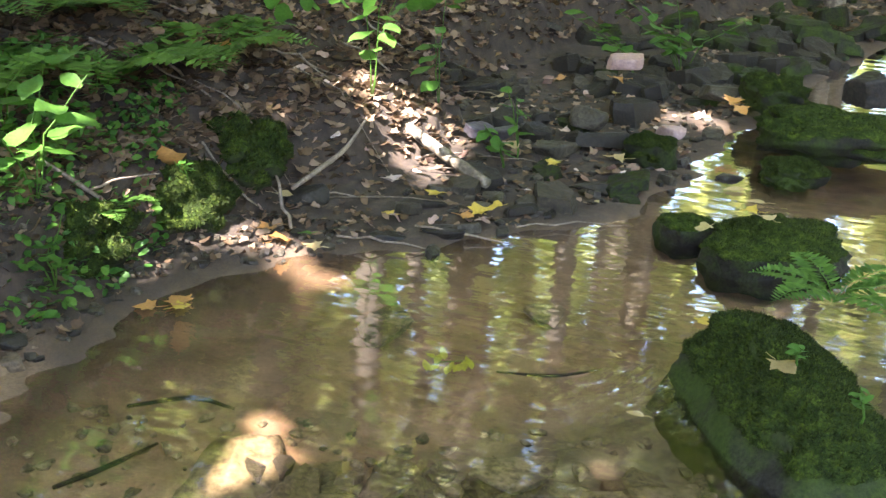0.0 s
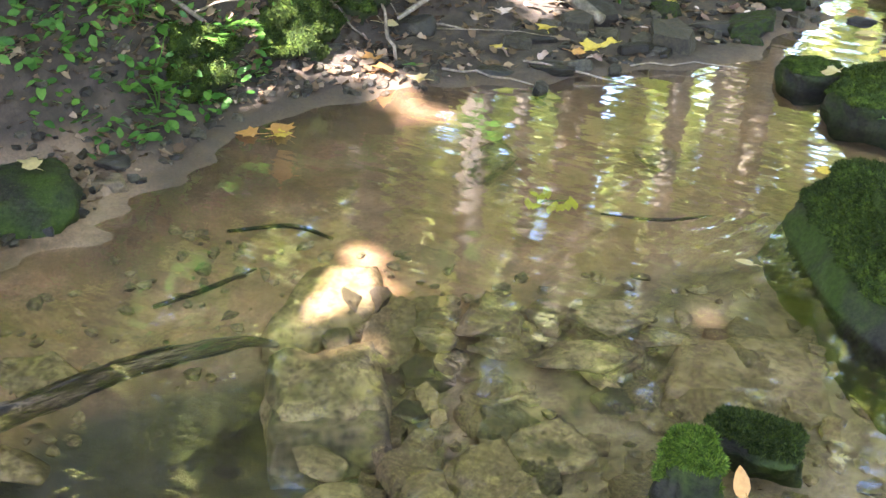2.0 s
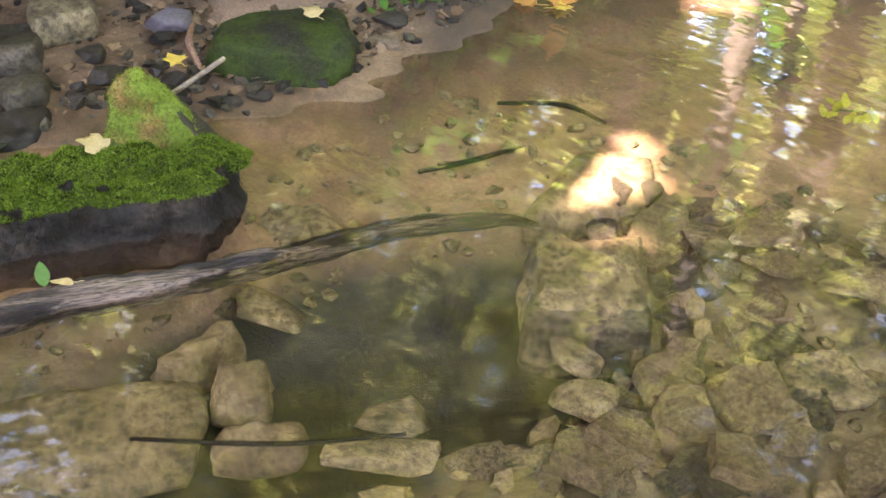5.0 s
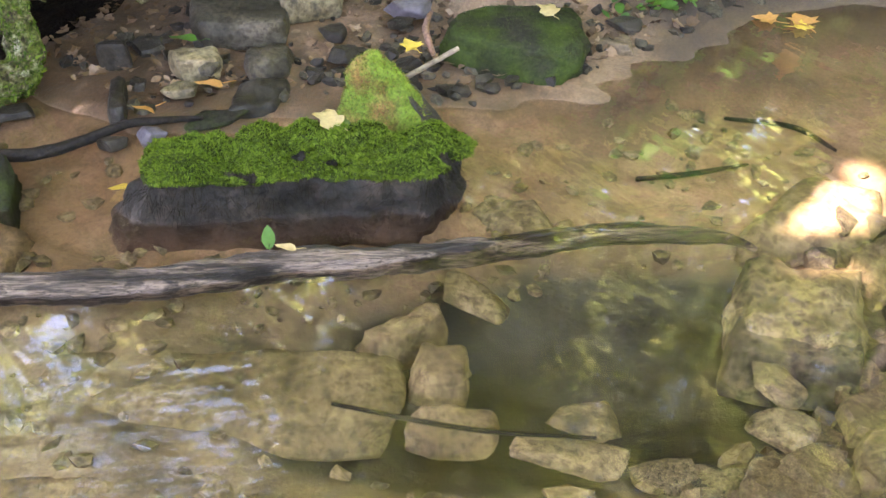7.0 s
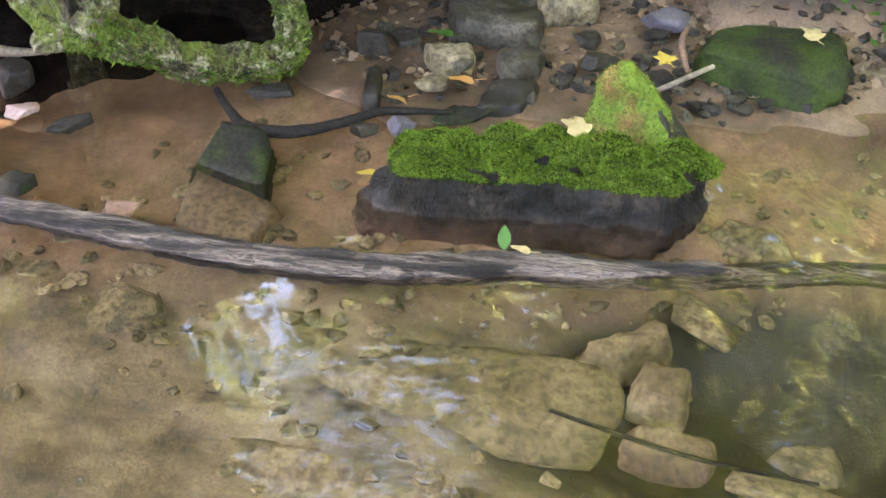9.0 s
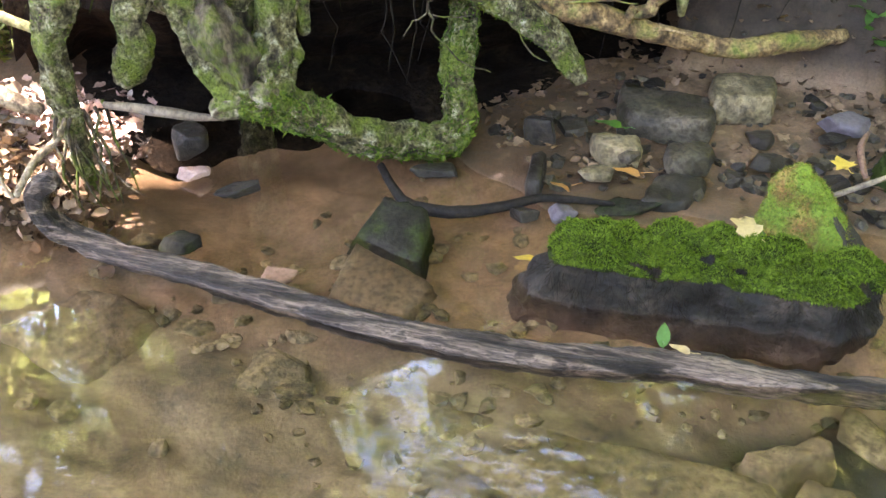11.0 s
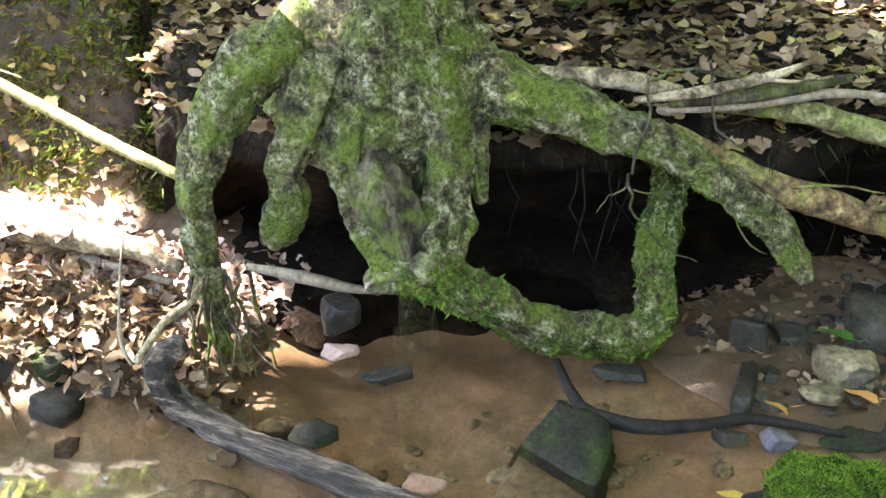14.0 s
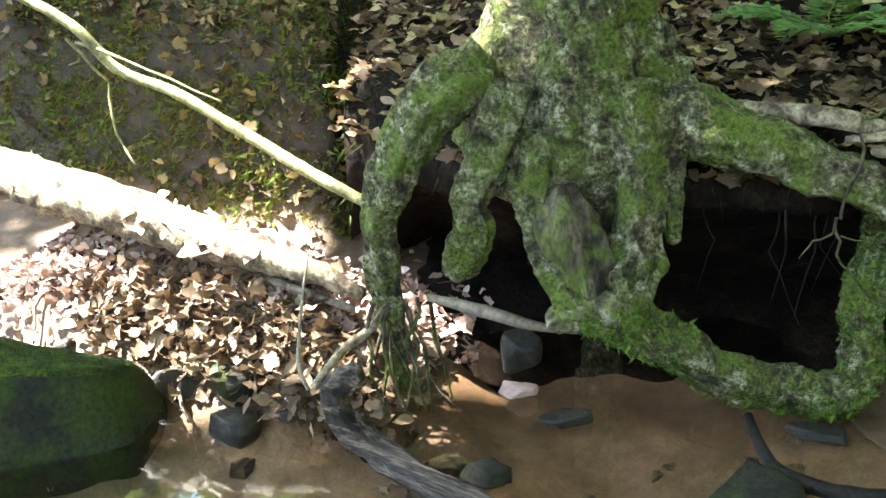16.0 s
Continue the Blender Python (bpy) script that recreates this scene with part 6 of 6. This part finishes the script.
fallen_leaf((0.42, 1.5, 0.04), 0.05, 350, M_YELLOW, "yellow leaf caught between the mossy rocks", "oval", 50)
fallen_leaf((-1.40, 1.69, 0.165), 0.075, 70, M_PALELEAF, "pale yellow leaf lying on the moss", "tulip", 15)
fallen_leaf((-1.88, 1.62, 0.07), 0.06, 150, M_ORANGE, "folded orange-yellow leaf on the beach", "oval", 40)
fallen_leaf((-2.007, 1.904, 0.092), 0.075, 110, M_GREEN, "fresh green leaf lying on a brown stone", "oval", 8)
fallen_leaf((-1.77, 1.42, 0.006), 0.06, 150, M_YELLOW, "yellow leaf at the waterline of the mossy rock", "oval", 25)
fallen_leaf((-1.5, 2.17, 0.10), 0.06, 60, M_YELLOW, YL + " on the sand", "maple", 12)
fallen_leaf((-1.83, 1.79, 0.07), 0.07, 130, M_ORANGE, OL + " on the beach", "oval", 20)
fallen_leaf((-1.27, 2.46, 0.135), 0.07, 50, M_PALELEAF, PL + " on the flat mossy stone", "tulip", 10)
fallen_leaf((-1.35, 1.41, 0.05), 0.05, 40, M_GREEN, "small green leaf standing on the log", "oval", 60)
fallen_leaf((-1.30, 1.40, 0.05), 0.045, 110, M_PALELEAF, "small pale leaf on the log", "oval", 15)
rng = random.Random(77)
for k in range(26):
    x, y = rng.uniform(-1.2, 1.8), rng.uniform(3.5, 5.6)
    d = float(bank_field(np.array(x), np.array(y))[0])
    if d > 0.05:
        fallen_leaf(on(x, y, 0.05), rng.uniform(0.05, 0.08), rng.uniform(0, 360), rng.choice((M_YELLOW, M_ORANGE, M_ORANGE, M_PALELEAF)), "bright autumn leaf on the bank", rng.choice(("maple", "tulip", "oval")), rng.uniform(-25, 25))


# ---- living plants ----
def plant(name, base, stems, leaf, mat, label, category, seed, leaves=5, wide=1.0, lean=0.5, kind="oval"):
    """Stems that rise from the base and bend out, with leaves along them."""
    rng = random.Random(seed)
    thing = empty(name, label, category)
    thing.location = base
    for ht in stems:
        a = rng.uniform(0, 2 * math.pi)
        dx, dy = lean * ht * math.cos(a), lean * ht * math.sin(a)
        pts = [(0, 0, -0.02, 0.003), (dx * 0.3, dy * 0.3, ht * 0.55, 0.0026), (dx, dy, ht, 0.0012)]
        g = Geo()
        tube(g, pts, 5, 0.03, 0.05)
        part("stem", g, M_FERN, thing)
        for k in range(leaves):
            t = 0.35 + 0.65 * (k + 0.5) / leaves
            x, y, z = dx * t * t, dy * t * t, ht * t
            b = rng.uniform(0, 360)
            ln = leaf * rng.uniform(0.7, 1.2)
            off = Matrix.Rotation(radians(b), 3, "Z") @ Vector((0, ln * 0.5, 0))
            g = Geo()
            leaf_geo(g, (x + off.x, y + off.y, z + off.z), ln, b, rng.uniform(-35, 10), rng.uniform(-20, 20), kind, -0.3, 0.2, wide)
            part("leaf", g, mat, thing)
    return thing


def fern(base, fronds, ln, seed, label="green fern growing on the bank"):
    rng = random.Random(seed)
    thing = empty("fern", label, "fern")
    thing.location = base
    for k in range(fronds):
        a = 360 * k / fronds + rng.uniform(-25, 25)
        r = Matrix.Rotation(radians(a), 3, "Z")
        g = Geo()
        path = [Vector((0, ln * t, ln * (0.75 * t - 0.62 * t * t))) for t in (0, 0.25, 0.5, 0.75, 1.0)]
        tube(g, [(*(r @ q), 0.0025 * (1 - 0.7 * i / 4)) for i, q in enumerate(path)], 5, 0.03, 0.0)
        for i in range(20):
            t = 0.12 + 0.86 * i / 19
            q = Vector((0, ln * t, ln * (0.75 * t - 0.62 * t * t)))
            w = ln * 0.26 * math.sin(math.pi * min(1, 0.15 + t * 0.86)) ** 0.8
            for sgn in (-1, 1):
                c = r @ (q + Vector((sgn * w * 0.5, w * 0.12, -0.1 * w)))
                leaf_geo(g, tuple(c), w, a - sgn * 72, rng.uniform(-14, 14), 0, "oval", -0.15, 0.1, 0.5)
        part("frond", g, M_FERN, thing)
    return thing


plant("plant", on(-1.14, 2.98, 0.0), [0.4, 0.36, 0.3], 0.12, M_GREEN, "leafy green plant at the bank edge", "plant", 3, 5)
plant("plant", on(-1.08, 2.88, 0.0), [0.2, 0.17, 0.14], 0.075, M_GREEN, "low green seedling at the waterline", "plant", 4, 4, 0.9, 0.7)
plant("plant", on(-1.28, 2.95, 0.0), [0.34, 0.25, 0.3], 0.09, M_GREEN, "leafy green plant on the bank", "plant", 5, 4)
plant("plant", on(-1.3, 3.2, 0.0), [0.3, 0.2, 0.25], 0.07, M_GREEN, "small green plant on the bank", "plant", 15, 5)
plant("plant", (-0.8, 3.4, 0.25), [0.09, 0.07], 0.035, M_GREEN, "small seedling on the moss mound", "plant", 6, 4)
plant("sapling", on(-0.26, 4.3, 0.0), [0.75, 0.62, 0.4], 0.11, M_GREEN, "young green sapling on the bank", "sapling", 7, 6, 1.0, 0.25)
plant("sapling", on(0.0, 4.45, 0.0), [0.45, 0.3], 0.1, M_GREEN, "young green sapling on the bank", "sapling", 8, 4, 1.0, 0.4)
plant("plant", on(0.27, 4.2, 0.0), [0.17, 0.15, 0.12, 0.16], 0.08, M_GREEN, "broad-leaved green plant on the shore", "plant", 9, 3, 0.9, 0.5)
plant("plant", on(0.33, 4.3, 0.0), [0.3, 0.24], 0.08, M_GREEN, "green plant on the shore", "plant", 10, 4, 0.9, 0.2)
plant("shrub", on(1.25, 5.75, 0.0), [0.3, 0.36, 0.3, 0.26, 0.34], 0.13, M_GREEN, "low green shrub above the shore", "shrub", 11, 6, 0.9, 1.2)
plant("shrub", on(1.0, 5.6, 0.0), [0.3, 0.3, 0.26], 0.12, M_GREEN, "low green shrub above the shore", "shrub", 12, 5, 0.9, 1.2)
plant("plant", (0.98, 2.1, 0.22), [0.05, 0.06, 0.04], 0.03, M_GREEN, "tiny seedling on the boulder", "plant", 13, 4)
plant("plant", (0.88, 2.3, 0.24), [0.04, 0.05], 0.03, M_GREEN, "tiny seedling on the boulder", "plant", 14, 4)
plant("plant", local([(1.35, 0.02, 0.42, 1)])[0][:3], [0.12, 0.1], 0.04, M_GREEN, "small green plant on the bank edge", "plant", 16, 4)
fern(on(-1.12, 3.75, 0.0), 9, 0.5, 1)
fern(on(-0.85, 4.05, 0.0), 8, 0.42, 21)
fern(on(-1.3, 4.1, 0.0), 9, 0.5, 22)
fern(on(-1.6, 3.3, 0.0), 8, 0.42, 23)
fern(on(-1.45, 3.6, 0.0), 7, 0.42, 2)
fern(on(-1.75, 3.7, 0.0), 7, 0.45, 12)
fern(on(-1.0, 3.2, 0.0), 5, 0.16, 3, "small fern at the bank edge")
fern(local([(0.52, -0.45, 0.68, 1)])[0][:3], 7, 0.26, 4, "green fern on the bank above the hollow")
fern(local([(1.3, -0.25, 0.56, 1)])[0][:3], 6, 0.2, 5, "small fern on the bank above the hollow")
fern((1.12, 2.75, 0.2), 6, 0.24, 6, "green fern growing behind the boulder")

over = empty("leafy_branch", "leafy green branch hanging over the bank", "branch")
g = Geo()
tube(g, [(-0.1, 4.9, 1.35, 0.008), (-0.25, 4.2, 1.1, 0.006), (-0.36, 3.75, 0.93, 0.004), (-0.42, 3.55, 0.84, 0.002)], 6, 0.04, 0.1)
part("stem", g, M_TWIG, over)
g = Geo()
tube(g, [(-0.25, 4.2, 1.1, 0.005), (-0.05, 3.8, 0.95, 0.003), (0.06, 3.6, 0.86, 0.0015)], 6, 0.04, 0.1)
part("twig", g, M_TWIG, over)
rng = random.Random(61)
for k in range(30):
    x, y, z = (rng.uniform(-0.55, -0.2), rng.uniform(3.5, 3.85), rng.uniform(0.74, 0.9)) if k < 19 else (rng.uniform(-0.08, 0.12), rng.uniform(3.5, 3.75), rng.uniform(0.79, 0.9))
    g = Geo()
    leaf_geo(g, (x, y, z), rng.uniform(0.08, 0.12), rng.uniform(140, 220), rng.uniform(20, 60), rng.uniform(-25, 25), "oval", -0.2, 0.2, 0.95)
    part("leaf", g, M_GREEN, over)

# a sprig of bright leaves lying in the water
sprig = empty("sprig", "bright yellow-green leafy sprig lying in the water", "plant")
g = Geo()
tube(g, [(0.0, 2.7, -0.03, 0.002), (0.06, 2.73, -0.02, 0.002), (0.13, 2.75, -0.03, 0.001)], 5, 0.02, 0.0)
part("stem", g, M_FERN, sprig)
rng = random.Random(88)
for k in range(11):
    g = Geo()
    leaf_geo(g, (0.0 + 0.012 * k, 2.71 + rng.uniform(-0.03, 0.06), rng.uniform(-0.03, -0.012)), rng.uniform(0.035, 0.055), rng.uniform(-40, 40), rng.uniform(0, 25), rng.uniform(-15, 15), "oval", 0.2, 0.2, 0.8)
    part("leaf", g, M_SPRIG, sprig)

# low green growth on the bank edge
rng = np.random.RandomState(12)
g = Geo()
for k in range(3200):
    x, y = rng.uniform(-2.0, -0.85), rng.uniform(2.6, 3.7)
    d, bw, _ = bank_field(np.array(x), np.array(y))
    if d > bw - 0.05:
        leaf_geo(g, on(x, y, rng.uniform(0.01, 0.09)), rng.uniform(0.02, 0.05), rng.uniform(0, 360), rng.uniform(-40, 40), rng.uniform(-40, 40), "oval", 0.2, 0.2)
tagged(part("ground_cover", g, M_GREEN), "low green leaves on the bank", "plants", kind="stuff")
g = Geo()
sel = [tuple(int(v) for v in q) for q in np.stack([ids[:-1, :-1], ids[:-1, 1:], ids[1:, 1:], ids[1:, :-1]], -1).reshape(-1, 4)]
edge_pts = SLAB_TOP
tufts(g, edge_pts, [q for q in sel if max(q) < 90 * 8], 5200, 0.016, np.random.RandomState(8), None, 0.9, 0.2, 0.6)
tagged(part("moss", g, M_MOSSD), "dark moss and grass along the undercut edge", "moss", kind="stuff")

litter("ground_cover", ground_spots(16000, -4.6, -2.9, -0.6, 2.4, 14), (0.01, 0.028), M_MOSSO, "small yellow-green leaves and moss on the steep bank", 8, 0.05, 60, ("oval",))
inside = (GX > -4.6) & (GX < -2.7) & (GY > -0.8) & (GY < 2.3)
dd, bb, _ = bank_field(GX, GY)
inside &= (dd > bb + 0.02) & (dd < 2.0)
gid = np.arange(nx * ny).reshape(ny, nx)
cells = np.stack([gid[:-1, :-1], gid[:-1, 1:], gid[1:, 1:], gid[1:, :-1]], -1)[inside[:-1, :-1]]
g = Geo()
tufts(g, np.stack([GX, GY, GZ], -1).reshape(-1, 3), [tuple(int(v) for v in q) for q in cells], 26000, 0.015, np.random.RandomState(18), lambda a, n: np.array([noise.noise(Vector(q) * 5) for q in a]) > -0.3, 1.1, 0.3)
tagged(part("moss", g, M_MOSSO, smooth=False), "yellow-green moss and small growth on the steep bank", "moss", kind="stuff")
g = Geo()
tufts(g, np.vstack([SLAB_TOP, slab_world(low)]), rim, 5200, 0.045, np.random.RandomState(28), None, 0.7, 0.06, 1.6)
tagged(part("moss", g, M_MOSSD, smooth=False), "dark moss and rootlets hanging from the undercut edge", "moss", kind="stuff")
wall = cells[((dd - bb)[:-1, :-1][inside[:-1, :-1]]) < 0.32]
g = Geo()
tufts(g, np.stack([GX, GY, GZ], -1).reshape(-1, 3), [tuple(int(v) for v in q) for q in wall], 15000, 0.03, np.random.RandomState(19), lambda a, n: np.array([noise.noise(Vector(q) * 7) for q in a]) > -0.2, 1.0, 0.22, 0.5)
tagged(part("moss", g, M_MOSSO, smooth=False), "ragged yellow-green growth hanging on the steep bank", "moss", kind="stuff")
rs = np.random.RandomState(44)
wp = np.stack([GX, GY, GZ], -1).reshape(-1, 3)[wall[rs.randint(0, len(wall), 1500), 0]] + rs.normal(0, 0.02, (1500, 3))
litter("leaf_litter", [tuple(q) for q in wp], (0.02, 0.05), M_TANLEAF, "dead leaves caught on the steep bank", 33, 0.02, 75)
rng = random.Random(71)
for k in range(16):
    i = wall[rng.randrange(len(wall)), 0]
    x, y, z = np.stack([GX, GY, GZ], -1).reshape(-1, 3)[i]
    a, ln = rng.uniform(-1.2, 1.2), rng.uniform(0.15, 0.4)
    stick("twig", [(x, y, z + 0.02, 0.004), (x + 0.05, y + ln * 0.4 * math.sin(a), z + ln * 0.4, 0.003), (x + 0.1, y + ln * math.sin(a), z + ln * 0.7, 0.0015)], M_TWIG, "thin dry twig on the steep bank", seg=5, category="twig")
# fine roots hanging below the turf and in the leaf dam
rng = random.Random(21)
for k in range(30):
    if k < 18:
        u, w, z = rng.uniform(0.2, 1.8), rng.uniform(-0.14, -0.04), 0.45 - rng.uniform(0, 0.05)
        pts = local([(u, w, z, 0.003), (u + rng.uniform(-0.03, 0.03), w + 0.02, z - 0.08, 0.002), (u + rng.uniform(-0.06, 0.06), w + 0.03, z - rng.uniform(0.12, 0.25), 0.001)])
    else:
        u, w, z = rng.uniform(-0.42, -0.3), rng.uniform(0.0, 0.1), rng.uniform(0.2, 0.3)
        pts = local([(u, w, z, 0.005), (u + rng.uniform(-0.02, 0.04), w + 0.01, z - 0.1, 0.004), (u + rng.uniform(-0.03, 0.06), w + 0.02, z - 0.24, 0.002)])
    g = Geo()
    tube(g, pts, 5, 0.03, 0.1)
    part("rootlet", g, M_FRINGE if k < 18 else M_DEAD, tree)

# ---- the wood around: trees that shade the stream and stand in its reflections ----
LIT = [(-3.3, 0.42, 0.42), (-3.0, 0.68, 0.34), (-3.6, 0.15, 0.4), (-3.1, 0.3, 0.24), (-2.8, 0.75, 0.2), (-3.0, 0.97, 0.22), (-2.85, 0.88, 0.16), (-0.54, 2.06, 0.05), (-0.42, 2.11, 0.05), (-0.48, 2.36, 0.09), (-0.55, 3.45, 0.1), (-0.42, 3.2, 0.02), (-0.02, 4.45, 0.13), (0.08, 4.15, 0.07), (1.2, 5.0, 0.1),
       (-2.4, 1.46, 0.14), (-2.33, 1.6, 0.14), (-2.26, 1.74, 0.15),
       (-0.95, 3.25, 0.09), (0.0, 4.22, 0.1), (-2.4, 2.65, 0.22), (-2.0, 2.6, 0.06), (-0.05, 4.1, 0.08)]
GROVE = [(-4.6, 7.2, 0.2, 12), (-2.9, 8.4, 0.14, 10), (-1.2, 6.9, 0.12, 9), (0.3, 9.2, 0.22, 13), (1.6, 8.0, 0.12, 9), (3.4, 10.8, 0.2, 12), (5.2, 8.8, 0.16, 11), (-7.8, 2.4, 0.2, 12), (-9.5, -1.5, 0.22, 12),
         (-5.6, 10.6, 0.2, 13), (2.2, 13.0, 0.24, 14), (-1.6, 12.2, 0.22, 14), (7.5, 5.0, 0.2, 12), (6.2, 1.0, 0.18, 11), (4.6, -3.0, 0.2, 12), (0.6, -4.6, 0.2, 12), (-3.6, 5.6, 0.07, 6), (-0.2, 7.6, 0.06, 6), (2.6, 7.6, 0.07, 6), (0.9, 10.8, 0.1, 9), (-3.4, 10.0, 0.1, 10), (6.0, 12.5, 0.12, 8), (8.6, 11.0, 0.12, 8), (8.5, 14.5, 0.14, 9), (11.5, 15.5, 0.14, 9), (-5.2, 4.0, 0.08, 2.3), (-0.4, 6.4, 0.09, 8), (3.9, 6.6, 0.1, 8), (0.9, 7.2, 0.08, 7), (-8.2, 0.4, 0.15, 9), (4.4, 8.6, 0.1, 8), (3.2, 9.0, 0.08, 6)]
SKY_FROM, SKY_WAY = np.array((-1.14, 0.89, 0.0)), np.array((-0.514, 0.444, 0.734))
SHADE = [(-4.6, -3.2, 0.2, 10), (-2.4, -4.4, 0.22, 11), (-5.6, -1.0, 0.16, 10), (-0.6, -2.6, 0.14, 9)]


def wood_leaves(pts, size, rng, wide=0.42):
    n = len(pts)
    d = rng.normal(size=(n, 3))
    d /= np.linalg.norm(d, axis=1)[:, None]
    s = np.cross(d, rng.normal(size=(n, 3)))
    s /= np.linalg.norm(s, axis=1)[:, None]
    ln = size * rng.uniform(0.6, 1.3, n)[:, None]
    v = np.stack([pts - d * ln * 0.5, pts + s * ln * wide, pts + d * ln * 0.5, pts - s * ln * wide], 1).reshape(-1, 3)
    return v, [(4 * i, 4 * i + 1, 4 * i + 2, 4 * i + 3) for i in range(n)]


def wood_tree(x, y, r, h, seed, leaf_pts, size, label):
    rng = random.Random(seed)
    thing = empty("tree", label, "tree", "trees of the wood")
    z = float(height(x, y))
    thing.location = (x, y, z)
    lean = (rng.uniform(-0.5, 0.5), rng.uniform(-0.5, 0.5))
    g = Geo()
    tube(g, [(0, 0, -0.3, r * 1.5), (0, 0, 0.4, r), (lean[0] * 0.4, lean[1] * 0.4, h * 0.5, r * 0.7), (lean[0], lean[1], h, r * 0.15)], 10, 0.5, 0.1, 2)
    for k in range(8):
        a, t = rng.uniform(0, 6.28), rng.uniform(0.35, 0.9)
        l = rng.uniform(1.0, 2.4) * (1.2 - t * 0.6)
        b = Vector((lean[0] * t, lean[1] * t, h * t))
        tube(g, [(*b, r * 0.3), (*(b + Vector((math.cos(a) * l * 0.5, math.sin(a) * l * 0.5, 0.4))), r * 0.18), (*(b + Vector((math.cos(a) * l, math.sin(a) * l, 0.7))), r * 0.06)], 6, 0.4, 0.1, 2)
    part("trunk", g, M_BARKDRY, thing)
    v, fc = wood_leaves(np.asarray(leaf_pts), size, np.random.RandomState(seed))
    crown = part("crown", Geo().put(v, fc), M_CANOPY, thing, smooth=False)
    crown.matrix_parent_inverse = Matrix.Translation((x, y, z)).inverted()


for k, (x, y, r, h) in enumerate(GROVE):
    rs = np.random.RandomState(400 + k)
    z0 = float(height(x, y))
    knots = np.stack([rs.normal(0, 1.3, 26), rs.normal(0, 1.3, 26), rs.uniform(0.2 * h, h, 26)], 1)
    n_ = 1500 if x < -1.5 else (170 if r < 0.11 else 620)
    pts = knots[rs.randint(0, 26 if x < -1.5 else 13, n_)] + rs.normal(0, 0.42, (n_, 3)) + (x, y, z0)
    pts = pts[pts[:, 2] > z0 + 1.7]
    off = pts - SKY_FROM
    along = off @ SKY_WAY
    pts = pts[np.linalg.norm(off - along[:, None] * SKY_WAY, axis=1) > 0.1 * along]      # a gap of open sky between the crowns
    wood_tree(x, y, r, h, 400 + k, pts, 0.3, "tall slender woodland tree with yellow-green leaves")

# unseen crowns between the sun and the stream, gaps cut where flecks fall
rs = np.random.RandomState(99)
N = 13000
gx_, gz_ = rs.uniform(-5.5, 3.8, N), rs.uniform(5.0, 9.5, N)
gy_ = rs.uniform(-1.5, 6.4 + 1.4 * np.clip(gx_, 0, 1), N)
cx_, cy_ = gx_ + SUN_DIR.x / SUN_DIR.z * gz_, gy_ + SUN_DIR.y / SUN_DIR.z * gz_
open_ = np.zeros(N, bool)
for lx, ly, lr in LIT:
    open_ |= (np.hypot(gx_ - lx, gy_ - ly) < lr + 0.1) & (rs.rand(N) < (0.72 if -1 < lx < -0.3 and ly < 3 else 1.0))
pts = np.stack([cx_, cy_, gz_], 1)[~open_]
own = np.argmin([np.hypot(pts[:, 0] - x, pts[:, 1] - y) for x, y, _, _ in SHADE], axis=0)
for k, (x, y, r, h) in enumerate(SHADE):
    wood_tree(x, y, r, h, 500 + k, pts[own == k], 0.42, "broad unseen woodland tree shading the stream")

# an unseen crown added overhead to cut the sky light on the bank
rs = np.random.RandomState(98)
pts = np.stack([rs.uniform(-0.9, 5.0, 2200), rs.uniform(2.8, 8.5, 2200), rs.uniform(6.8, 10.0, 2200)], 1)
wood_tree(3.0, 6.3, 0.16, 10.5, 510, pts, 0.42, "unseen tree added to shade the bank from the sky")

# the wood farther off, seen only in the water's reflections
rs = np.random.RandomState(55)
N = 15000
ang, dist = rs.uniform(radians(-10), radians(200), N), rs.uniform(14, 24, N)
knot = np.stack([np.round(ang * 9) / 9 + 0.0, np.round(dist / 3) * 3], 1) + rs.normal(0, 0.06, (N, 2)) * (1, 12)
fx, fy = knot[:, 1] * np.cos(knot[:, 0]) - 1, knot[:, 1] * np.sin(knot[:, 0]) + 1
far_pts = np.stack([fx, fy, height(fx, fy) + 13 * rs.rand(N) ** 1.2], 1)
v, fc = wood_leaves(far_pts, 0.75, rs)
tagged(part("far_wood", Geo().put(v, fc), M_CANOPY, smooth=False), "distant yellow-green autumn wood on the hillside", "woods", kind="stuff")
